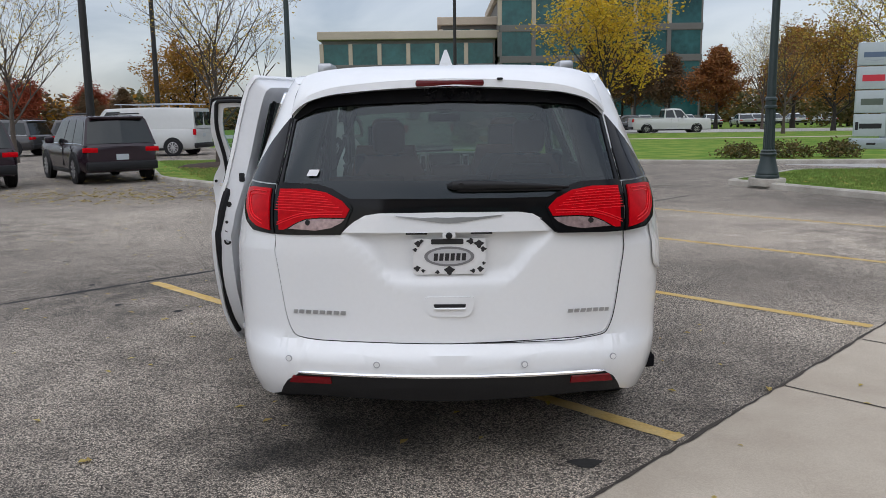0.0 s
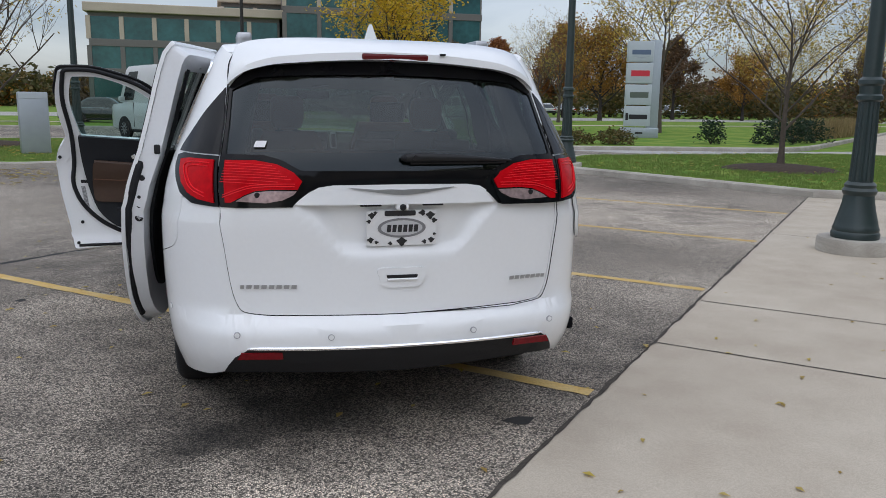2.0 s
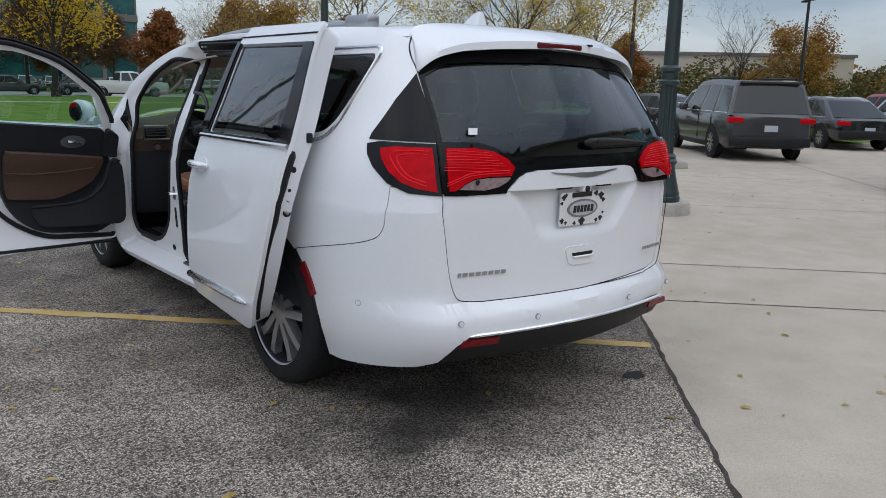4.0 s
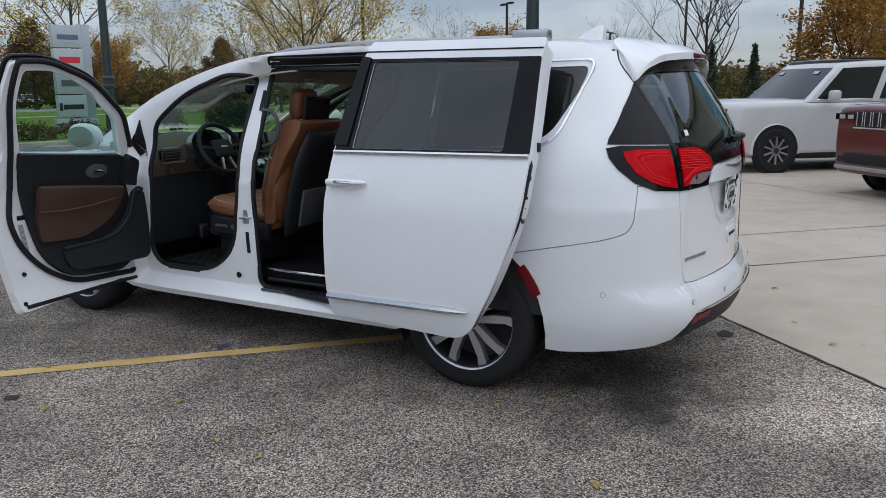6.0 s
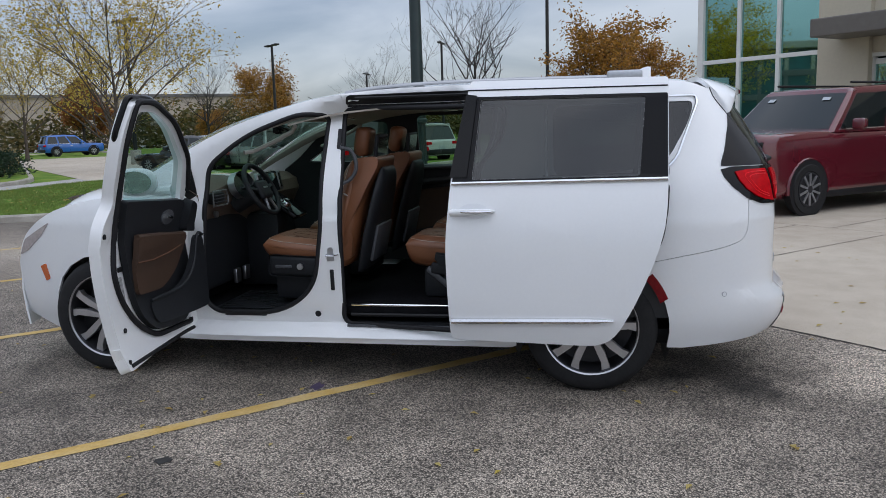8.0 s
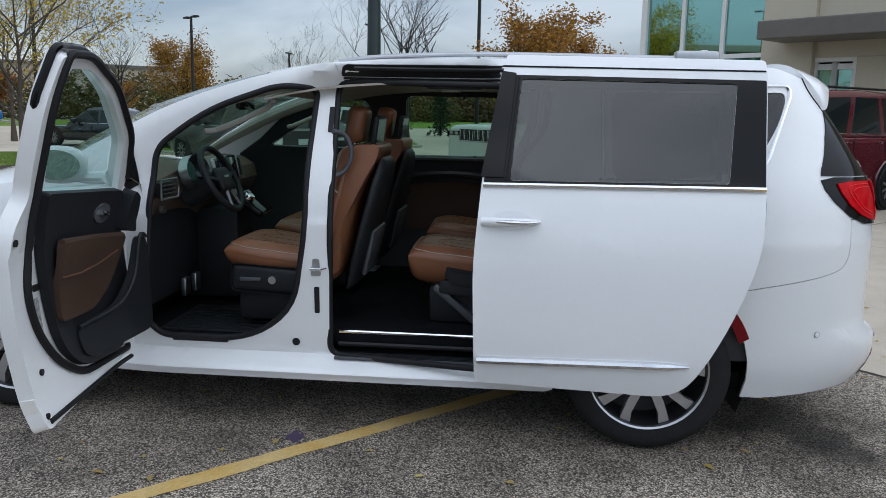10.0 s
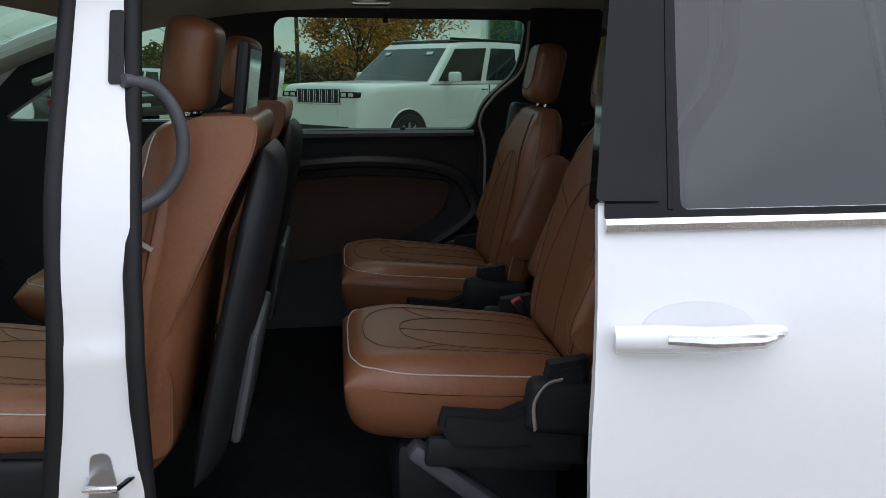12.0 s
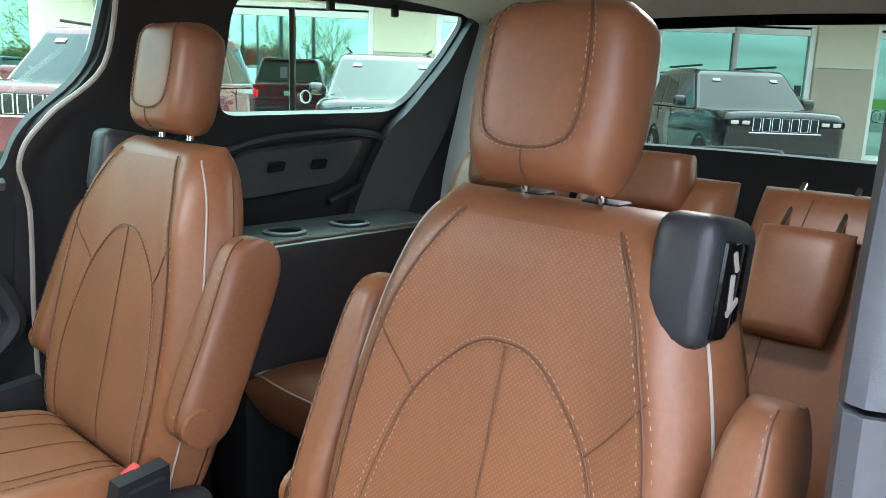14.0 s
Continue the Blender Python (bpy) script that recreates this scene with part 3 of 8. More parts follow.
def across(ys, bow, crown, n=14, drop=0.0, power=2.0):
    """A sheet from the left roof edge to the right one; bow: how far its middle lies forward; crown: how high."""
    bm = bmesh.new()
    rows = []
    for y in ys:
        e = edge_at(y)
        b, c = bow(y), crown(y)
        w = e.x + nose(y)
        rows.append([bm.verts.new((w * s + nose(y), e.y + b * (1 - abs(s) ** power), e.z + c * (1 - abs(s) ** 2.4) - drop)) for s in (-1 + 2 * i / n for i in range(n + 1))])
    for a, b in zip(rows, rows[1:]):
        for i in range(n):
            bm.faces.new((a[i], a[i + 1], b[i + 1], b[i]))
    return bm


def steps(a, b, n):
    return [a + (b - a) * i / n for i in range(n + 1)]


bm = across(steps(0.46, 3.02, 30), lambda y: 0.13 * max(0, (y - 2.2) / 0.82) ** 2 - 0.02 * max(0, (1.0 - y)), lambda y: 0.035)
roof = part("roof", thicken(bm, 0.015, MID), PAINT, van, "white roof panel")
WS_BOW = lambda y: 0.13 + 0.2 * max(0, (y - 3.02) / 1.1)
bm = across(steps(3.03, 4.14, 14), WS_BOW, lambda y: 0.035 + 0.03 * (y - 3.0), drop=0.004)
part("windshield", thicken(bm, 0, MID), GLASS_CLEAR, van, "clear windshield")
bm = across(steps(4.15, 5.07, 14), lambda y: 0.30 - 0.185 * (y - 4.15), lambda y: 0.05 + 0.05 * max(0, (y - 4.15)))
part("hood", thicken(bm, 0.012, MID), PAINT, van, "white hood")
bm = bmesh.new()
rows = []
for z in (0.25, 0.35, 0.5, 0.65, 0.72):
    e = half_width(5.05, 0.6)
    rows.append([bm.verts.new((e * s + nose(5.04), 5.04 + 0.13 * (1 - abs(s) ** 2.5) + 0.03 * math.sin((z - 0.25) * 6), z + (0.06 if z > 0.7 else 0) * (1 - s * s))) for s in steps(-1, 1, 16)])
for a, b in zip(rows, rows[1:]):
    for i in range(16):
        bm.faces.new((a[i], a[i + 1], b[i + 1], b[i]))
part("front_bumper", thicken(bm, 0.012, MID), PAINT, van, "white front bumper cover")

# roof spoiler over the rear window: from the roof to a lip, and back under it to the black border
SPOILER_LOW = [(0.0, 1.664), (0.335, 1.658), (0.60, 1.648), (0.731, 1.638), (0.82, 1.622), (0.878, 1.606), (0.925, 1.58), (0.955, 1.552)]
bm = bmesh.new()
rows = []
for s in steps(-1, 1, 64):
    k = abs(s)
    low = skin(-0.955 * math.sin(s * math.pi / 2) if k < 1 else -0.955 * s, curve(0.955 * math.sin(k * math.pi / 2), SPOILER_LOW), 0.004)
    lip = low + Vector((0, -0.052 * (1 - k ** 5) - 0.004, 0.006 * (1 - k)))
    brow = low + Vector((0, -0.046 * (1 - k ** 5) - 0.006, 0.038 - 0.030 * k ** 3))
    top = Vector((0.662 * math.sin(s * math.pi / 2), 0.62 - 0.06 * k ** 4, 1.776 - 0.075 * k ** 3))
    rows.append([bm.verts.new(p) for p in (top + Vector((0, 0, -0.03)), top, top.lerp(brow, 0.35) + Vector((0, 0, 0.012)), top.lerp(brow, 0.75) + Vector((0, 0, 0.014)), brow, lip, low)])
for a, b in zip(rows, rows[1:]):
    for i in range(7):
        j = (i + 1) % 7
        bm.faces.new((a[i], a[j], b[j], b[i]))
bm.faces.new(rows[0]); bm.faces.new(list(reversed(rows[-1])))
bmesh.ops.recalc_face_normals(bm, faces=bm.faces[:])
spoiler = part("spoiler", bm, PAINT, van, "white roof spoiler")
part("brake_light", box(-0.135, 0.316, 1.667, 0.160, 0.36, 1.696, 0.010), REDDARK, spoiler, "dark red high brake light")
part("washer_nozzle", box(0.215, 0.322, 1.693, 0.240, 0.345, 1.703, 0.003), BLACK, spoiler)


def wheel(parent, x, y, out):
    """A wheel in the plane across x; out: the side of its face."""
    prof = [(0.27, -0.115), (0.33, -0.118), (0.36, -0.10), (0.372, -0.07), (0.374, 0), (0.372, 0.07), (0.36, 0.10), (0.335, 0.117), (0.285, 0.112), (0.27, 0.10)]
    tyre = part("wheel", moved(lathe(prof, 48, "X", False), pose(x, y, 0.372)), TYRE, parent, "black tyre on a machined alloy rim")
    bm = lathe([(0.272, -0.10), (0.276, 0.09), (0.27, 0.104), (0.258, 0.10), (0.25, 0.06), (0.24, -0.05), (0.05, -0.06)], 48, "X", False)
    part("rim", moved(bm, pose(x, y, 0.372) @ Matrix.Scale(out, 4, (1, 0, 0))), RIMDARK, tyre, "dark rim barrel")
    for k in range(5):
        bm = bmesh.new()
        for w in (-1, 1):
            o = [(0.05, w * 0.005), (0.05, w * 0.036), (0.20, w * 0.070), (0.266, w * 0.112), (0.270, w * 0.052), (0.16, w * 0.017)]
            fr = [bm.verts.new((0.085 + 0.012 * (1 - r / 0.26), s_, r)) for r, s_ in o]
            bk = [bm.verts.new((0.045, s_, r)) for r, s_ in o]
            bm.faces.new(fr); bm.faces.new(list(reversed(bk)))
            for i in range(6):
                j = (i + 1) % 6
                bm.faces.new((fr[i], bk[i], bk[j], fr[j]))
        bmesh.ops.recalc_face_normals(bm, faces=bm.faces[:])
        m = pose(x, y, 0.372) @ Matrix.Scale(out, 4, (1, 0, 0)) @ pose(0, 0, 0, 72 * k)
        part("spoke", moved(bm, m), RIM, tyre, "", smooth=False)
    part("rim_lip", moved(lathe([(0.262, 0.09), (0.264, 0.104), (0.272, 0.108), (0.279, 0.104), (0.28, 0.09)], 48, "X", False), pose(x, y, 0.372) @ Matrix.Scale(out, 4, (1, 0, 0))), RIM, tyre, "bright rim lip")
    part("hub_cap", moved(lathe([(0.068, 0.05), (0.066, 0.092), (0.05, 0.10), (0.02, 0.103)], 20, "X"), pose(x, y, 0.372) @ Matrix.Scale(out, 4, (1, 0, 0))), RIM, tyre)
    return tyre


for hub in (R_HUB, F_HUB):
    wheel(van, -0.87 + nose(hub[0]), hub[0], -1)
    wheel(van, 0.87 + nose(hub[0]), hub[0], 1)
    for s in (-1, 1):
        liner = bmesh.new()
        rings = []
        for y, z in arch(hub, 0.455, -25, 205, 18):
            rings.append([liner.verts.new((s * xx + nose(hub[0]), y, z)) for xx in (min(0.965, half_width(y, max(z, 0.3)) - 0.03), 0.6)])
        for a, b in zip(rings, rings[1:]):
            liner.faces.new((a[0], a[1], b[1], b[0]))
        part("wheel_liner", liner, BLACK, van)
part("underbody", box(-0.80, 0.5, 0.24, 0.80, 4.72, 0.34, 0.03), BLACK, van, "black underbody")

# ---- the sliding door, run back along its track ----
SD = rounded([(2.0, 0.315, 0.04), (1.12, 0.315, 0.12), (0.95, 0.60, 0.2), (0.81, 0.95, 0.15), (0.795, 1.25, 0.02), (0.795, 1.752, 0.02), (1.905, 1.776, 0.02), (1.99, 1.25, 0.05), (2.02, 0.85, 0.1)])
SD_HOLE = rounded([(1.87, 1.222, 0.015), (0.95, 1.237, 0.015), (0.92, 1.652, 0.015), (1.835, 1.668, 0.015)])


def sd(y, z, d=0.0):
    """The sliding door stands off the body, more so at its rear and its foot."""
    return side(y, z, 0.05 + 0.115 * max(0, 2.0 - y) / 1.15 + 0.06 * max(0, min(1, (1.2 - z) / 0.7)) + 0.07 * max(0, min(1, (z - 1.25) / 0.45)) * max(0, 2.0 - y) / 1.2 + d)


slide = part("sliding_door", bent(SD, lambda y, z: sd(y, z), MID, 0.018, [SD_HOLE]), PAINT, van, "white sliding door, pushed back open")
part("glass", bent(rounded([(1.88, 1.217, 0.015), (0.94, 1.232, 0.015), (0.91, 1.657, 0.015), (1.845, 1.673, 0.015)]), lambda y, z: sd(y, z, -0.006), MID, 0.0), GLASS_DOOR, slide, "tinted window")
SD_FRAME = rounded([(1.985, 1.207, 0.01), (0.80, 1.227, 0.01), (0.80, 1.666, 0.01), (1.925, 1.683, 0.02)])
part("window_frame", bent(SD_FRAME, lambda y, z: sd(y, z, 0.004), MID, 0.004, [SD_HOLE]), GLOSSBLACK, slide, "gloss black window surround")

# ---- details of the rear ----
LAMP_IN = [(0.785, 1.246), (0.638, 1.247), (0.537, 1.232), (0.46, 1.200), (0.417, 1.163), (0.43, 1.128), (0.535, 1.128), (0.598, 1.121), (0.644, 1.102), (0.682, 1.082), (0.70, 1.074), (0.728, 1.074)]
LAMP_IN_RIM = [(0.821, 1.260), (0.643, 1.260), (0.566, 1.253), (0.502, 1.233), (0.449, 1.206), (0.415, 1.178), (0.406, 1.163), (0.415, 1.130), (0.424, 1.095), (0.440, 1.055), (0.635, 1.051), (0.749, 1.054)]
LAMP_OUT = [(0.846, 1.246), (1.0, 1.247), (1.072, 1.238), (1.055, 1.196), (1.014, 1.147), (0.952, 1.106), (0.88, 1.083), (0.785, 1.070)]
LAMP_OUT_RIM = [(0.831, 1.261), (1.08, 1.264), (1.142, 1.252), (1.128, 1.209), (1.089, 1.160), (1.012, 1.098), (0.915, 1.062), (0.758, 1.053)]


def mirrored(bm):
    for v in bm.verts:
        v.co.x = -v.co.x
    bmesh.ops.reverse_faces(bm, faces=bm.faces[:])
    return bm


for hand in (1, -1):
    def patch(o, out, t, step=0.04):
        """A piece of the rear on the left (hand 1) or right."""
        return bent([(hand * u, z) for u, z in o], lambda u, z: skin(u, z, out), MID, t, step=step)

    for o, rim, own in ((LAMP_IN, LAMP_IN_RIM, tailgate), (LAMP_OUT, LAMP_OUT_RIM, van)):
        lamp = part("tail_lamp", patch(rim, 0.006, 0.012, 0.04), GLOSSBLACK, own, "red tail lamp in a gloss black surround")
        part("red_lens", patch(o, 0.014, 0.010, 0.04), RED, lamp)
        if own is tailgate:
            part("clear_lens", patch([(0.432, 1.122), (0.535, 1.123), (0.598, 1.116), (0.644, 1.097), (0.675, 1.079), (0.547, 1.072), (0.484, 1.084), (0.443, 1.106)], 0.013, 0.008, 0.05), LENSPINK, lamp, "clear reversing lens")
            part("bulb", tube([skin(hand * 0.585, 1.105, 0.013), skin(hand * 0.585, 1.105, 0.0155)], 0.012, 10), BLACK, lamp)
            for k in range(8):
                part("light_guide", tube([skin(hand * (0.775 - (0.22 + 0.018 * k if k < 5 else 0.31 - 0.05 * (k - 5)) * i / 8), 1.235 - 0.011 * k - 0.010 * (i / 8) ** 2, 0.0150) for i in range(9)], 0.0016, 5), REDBRIGHT, lamp)
            for dz in (0.0, 0.010):
                part("light_guide", tube([skin(hand * u, z + dz, 0.0155) for u, z in spline([(0.745, 1.095), (0.69, 1.115), (0.63, 1.132), (0.55, 1.140), (0.445, 1.142)], 4)], 0.0022, 5), REDBRIGHT, lamp)
        else:
            for k in (1.0, 0.8):
                part("light_guide", tube([skin(hand * (0.87 + (u - 0.87) * k), 1.165 + (z - 1.165) * k, 0.0155) for u, z in spline([(0.86, 1.232), (0.97, 1.232), (1.02, 1.215), (0.985, 1.165), (0.93, 1.122), (0.84, 1.095)], 4)], 0.0025, 5), REDBRIGHT, lamp)
    # side window wrapping round from the rear glass
    part("corner_glass", patch([(0.832, 1.267), (1.138, 1.270), (1.132, 1.296), (1.05, 1.433), (0.955, 1.543), (0.888, 1.41)], 0.006, 0.010, 0.05), GLOSSBLACK, van, "dark corner glass")
    part("reflector", patch([(0.675, 0.446), (0.50, 0.447), (0.50, 0.418), (0.70, 0.416)], 0.010, 0.01, 0.05), REFLECTOR, rear_bumper, "red bumper reflector")
    part("arch_reflector", patch([(y + 0.62, z) for y, z in arch(R_HUB, 0.425, 136, 158, 4)] + [(y + 0.62, z) for y, z in reversed(arch(R_HUB, 0.475, 137, 157, 4))], 0.01, 0.01, 0.05), REFLECTOR, rear_bumper, "red side marker on the wheel arch")
for u, z in ((-0.683, 0.524), (-0.30, 0.510), (0.30, 0.512), (0.683, 0.524), (1.132, 0.578)):
    p, q = skin(u, z), skin(u, z, 0.004)
    d = (q - p).normalized()
    part("parking_sensor", tube([p - d * 0.004, p + d * 0.003], 0.014, 14), SENSOR, rear_bumper)
    part("sensor_face", tube([p, p + d * 0.0042], 0.0105, 14), PAINT, rear_bumper)

# bright wing badge, camera, handle, model scripts as plain bars, dealer plate
wing = [(0, 1.128), (0.05, 1.131), (0.10, 1.129), (0.228, 1.138), (0.205, 1.131), (0.10, 1.116), (0.04, 1.108), (0, 1.106)]
part("wing_badge", bent(wing, lambda u, z: skin(u, z, 0.019), MID, 0.008, mirror=True, step=0.04), STEEL, tailgate, "satin wing-shaped badge")
part("camera", lathe([(0.014, 0), (0.014, 0.012), (0.009, 0.016)], 14, "Y"), BLACK, tailgate).matrix_local = pose(0, 0.108, 1.054, 180)
part("camera_bezel", box(-0.028, 0.101, 1.040, 0.028, 0.15, 1.070, 0.008), PAINT, tailgate)
for s in (-1, 1):
    part("plate_lamp", box(s * 0.135 - 0.045, 0.110, 1.058, s * 0.135 + 0.045, 0.130, 1.0655, 0.002), BLACK, tailgate)
plate = part("number_plate", moved(prism(rounded([(-0.152, -0.076, 0.012), (0.152, -0.076, 0.012), (0.152, 0.076, 0.012), (-0.152, 0.076, 0.012)]), 0, 0.004), pose(0, 0.128, 0.963, 91)), mat("plate_white", (0.72, 0.72, 0.72), 0.4, var=0.06), tailgate, "white dealer plate with a dark oval")
INK = mat("plate_ink", (0.02, 0.02, 0.022), 0.5, var=0.2)
INKGREY = mat("plate_grey", (0.22, 0.22, 0.23), 0.4, 0.3, var=0.1)
PM = pose(0, 0.1235, 0.963, 91)
oval = [(0.105 * math.cos(a), 0.042 * math.sin(a)) for a in steps(0, 2 * math.pi * 0.97, 32)]
part("oval", moved(prism(oval, 0, 0.002), PM), INKGREY, plate)
part("oval_inner", moved(prism([(x * 0.86, y * 0.78) for x, y in oval], 0.002, 0.0035), PM), mat("plate_pale", (0.5, 0.5, 0.51), 0.4, var=0.05), plate)
for i in range(6):
    x0 = -0.066 + i * 0.0235
    part("letter_bar", moved(prism([(x0, -0.017), (x0 + 0.017, -0.017), (x0 + 0.020, 0.014), (x0 + 0.003, 0.014)], 0.004, 0.0055), PM), INK, plate, "", False)
part("dark_patch", moved(prism(rounded([(-0.075, 0.052, 0.005), (0.06, 0.052, 0.005), (0.06, 0.074, 0.005), (-0.075, 0.074, 0.005)]), 0, 0.002), PM), INK, plate)
for x, y, r in ((-0.13, 0.055, 0.014), (-0.142, 0.03, 0.009), (0.125, 0.052, 0.018), (0.142, 0.03, 0.012), (-0.135, -0.05, 0.013), (-0.11, -0.06, 0.008), (0.13, -0.055, 0.013), (0.10, -0.062, 0.01), (0.0, -0.06, 0.02), (-0.05, -0.066, 0.009), (0.144, -0.03, 0.007), (-0.115, 0.066, 0.008), (0.09, 0.064, 0.014)):
    blot = [(x + r * (1 + 0.35 * math.sin(3 * a + x * 50)) * math.cos(a), y + 0.8 * r * (1 + 0.3 * math.cos(4 * a)) * math.sin(a)) for a in steps(0, 2 * math.pi * 0.95, 14)]
    part("leaf_mark", moved(prism(blot, 0, 0.002), PM), INK, plate, "", False)
grip = rounded([(-0.108, 0.793, 0.03), (-0.080, 0.706, 0.03), (0.080, 0.706, 0.03), (0.108, 0.793, 0.03)])
handle = part("tailgate_handle", bent(grip, lambda u, z: skin(u, z, 0.007), MID, 0.007, step=0.05), PAINT, tailgate, "white tailgate pull with a dark slot")
part("grip_slot", bent(rounded([(-0.066, 0.762, 0.006), (-0.060, 0.746, 0.006), (0.060, 0.746, 0.006), (0.066, 0.762, 0.006)]), lambda u, z: skin(u, z, 0.010), MID, 0.004, step=0.05), BLACK, handle)
part("grip_lip", tube([skin(u / 65, 0.742, 0.011) for u in range(-4, 5)], 0.006, 6), PAINT, handle)
for u0, wid in ((0.645, 8), (-0.475, 7)):
    for i in range(wid):
        u = u0 - i * (0.029 if wid == 8 else 0.026)
        part("badge_bar", bent([(u, 0.710), (u - 0.020, 0.710), (u - 0.023, 0.726), (u - 0.003, 0.726)], lambda u, z: skin(u, z, 0.006), MID, 0.004, step=0), STEEL, tailgate, "", False)
part("sticker", bent([(0.668, 1.298), (0.612, 1.298), (0.612, 1.324), (0.668, 1.324)], lambda u, z: skin(u, z, 0.001), MID, 0.001, step=0), mat("paper", (0.75, 0.75, 0.76), 0.6, var=0.05), tailgate, "small white paper sticker", False)
wip = part("rear_wiper", tube([skin(-u, z, o) for u, z, o in ((0.0, 1.258, 0.006), (0.02, 1.260, 0.022), (0.10, 1.262, 0.030), (0.22, 1.260, 0.028), (0.40, 1.252, 0.018), (0.53, 1.245, 0.010))], [0.010, 0.019, 0.020, 0.017, 0.010, 0.005], 10), BLACK, tailgate, "black rear wiper")
part("wiper_blade", tube([skin(-u, 1.238, 0.006) for u in steps(0.04, 0.50, 8)], 0.007, 6), RUBBER, wip)
part("wiper_cap", tube([skin(-0.055, 1.262, 0.02), skin(-0.055, 1.262, 0.05)], 0.012, 12), BLACK, wip)
part("gate_seam", tube([skin(u, z, -0.004) for u, z in [(-u, z - 0.002) for u, z in reversed(GATE_CORNER)] + [(u / 10, 0.590) for u in range(-5, 6)] + [(u, z - 0.002) for u, z in GATE_CORNER]], 0.0022, 6), RUBBER, van)

# roof rails, fin, slide track, windows on the side
for s in (-1, 1):
    rail = part("roof_rail", tube([(s * x, y, z) for x, y, z in spline([(0.60, 0.95, 1.755), (0.605, 1.02, 1.774), (0.61, 1.2, 1.779), (0.615, 2.0, 1.785), (0.605, 2.5, 1.768), (0.59, 2.72, 1.742)], 5)], 0.011, 8), STEEL, roof, "satin silver roof rail")
    part("rail_foot", box(s * 0.605 - 0.036, 0.93, 1.75, s * 0.605 + 0.036, 1.13, 1.812, 0.014), STEEL, rail)
bm = bmesh.new()
rows = []
for i in range(9):
    k = i / 8
    h, w = 0.085 * (1 - (1 - k) ** 1.8) * (1.0 if k < 0.9 else 0.96), 0.035 * (0.35 + 0.65 * k)
    rows.append([bm.verts.new((x * w, 1.02 - 0.17 * k, 1.782 + h * zz)) for x, zz in ((-1, 0), (-0.6, 0.5), (-0.16, 1), (0.16, 1), (0.6, 0.5), (1, 0))])
for a, b in zip(rows, rows[1:]):
    for i in range(5):
        bm.faces.new((a[i], b[i], b[i + 1], a[i + 1]))
bm.faces.new(rows[0]); bm.faces.new(list(reversed(rows[-1])))
bmesh.ops.recalc_face_normals(bm, faces=bm.faces[:])
part("antenna_fin", bm, PAINT, roof, "white fin antenna")
part("slide_track", bent(rounded([(2.69, 1.668, 0.015), (1.72, 1.672, 0.01), (1.72, 1.728, 0.01), (2.67, 1.722, 0.02)]), lambda y, z: jamb(y, z, 0.005), MID, 0.01), BLACK, van, "black upper slide track")
part("track_lip", tube([jamb(y, 1.705, 0.014) for y in steps(1.75, 2.62, 10)], 0.009, 6), BLACK, van)
part("track_shade", tube([jamb(y, 1.66, 0.006) for y in steps(1.72, 2.68, 10)], 0.006, 6), RUBBER, van)
for s, turn in ((1, lambda b: b), (-1, mirrored)):
    part("quarter_window", turn(bent(rounded([(1.45, 1.63, 0.05), (0.590, 1.64, 0.06), (0.79, 1.275, 0.08), (1.06, 1.232, 0.1), (1.44, 1.215, 0.05)]), lambda y, z: side(y, z, -0.006), MID, 0.0)), GLASS_DARK if s > 0 else GLASS_CLEAR, van, "tinted rear quarter window")
    part("chrome_trim", turn(tube([side(p[0], p[1], 0.004) for p in rounded([(1.47, 1.645, 0.05), (0.565, 1.655, 0.06), (0.775, 1.260, 0.09), (1.055, 1.216, 0.1), (1.46, 1.198, 0.05)])], 0.009, 6, True)), CHROME, van, "chrome window trim")
part("window", mirrored(bent(rounded([(2.63, 1.195, 0.05), (1.84, 1.195, 0.04), (1.68, 1.40, 0.06), (1.68, 1.63, 0.04), (2.61, 1.63, 0.05)]), lambda y, z: side(y, z, -0.006), MID, 0.0)), GLASS_CLEAR, van, "clear side window")
part("window", mirrored(bent(rounded([(3.56, 1.25, 0.05), (2.84, 1.25, 0.05), (2.79, 1.59, 0.05), (3.02, 1.60, 0.1)]), lambda y, z: side(y, z, -0.006), MID, 0.0)), GLASS_CLEAR, van, "clear side window")
part("corner_window", bent(rounded([(3.672, 1.35, 0.012), (3.745, 1.20, 0.012), (3.705, 1.105, 0.012), (3.645, 1.14, 0.012)]), lambda y, z: jamb(y, z, 0.006), MID, 0.006, step=0.04), GLOSSBLACK, van, "small dark corner window")
part("head_lamp", bent(rounded([(4.70, 0.975, 0.02), (4.97, 0.85, 0.02), (5.04, 0.74, 0.02), (4.94, 0.78, 0.02), (4.78, 0.89, 0.02)]), lambda y, z: side(y, z, 0.006), MID, 0.01), LENS, van, "clear head lamp")
part("side_marker", bent(rounded([(4.77, 0.70, 0.01), (4.82, 0.68, 0.01), (4.78, 0.58, 0.01), (4.745, 0.60, 0.01)]), lambda y, z: side(y, z, 0.008), MID, 0.01), AMBER, van, "amber side marker")
part("gate_gap", tube([skin(u, z, 0.002) for u, z in spline([(0.828, 1.262), (0.886, 1.41), (0.949, 1.547), (0.992, 1.61), (1.014, 1.653), (1.012, 1.70)], 5)], 0.0028, 5), RUBBER, van)

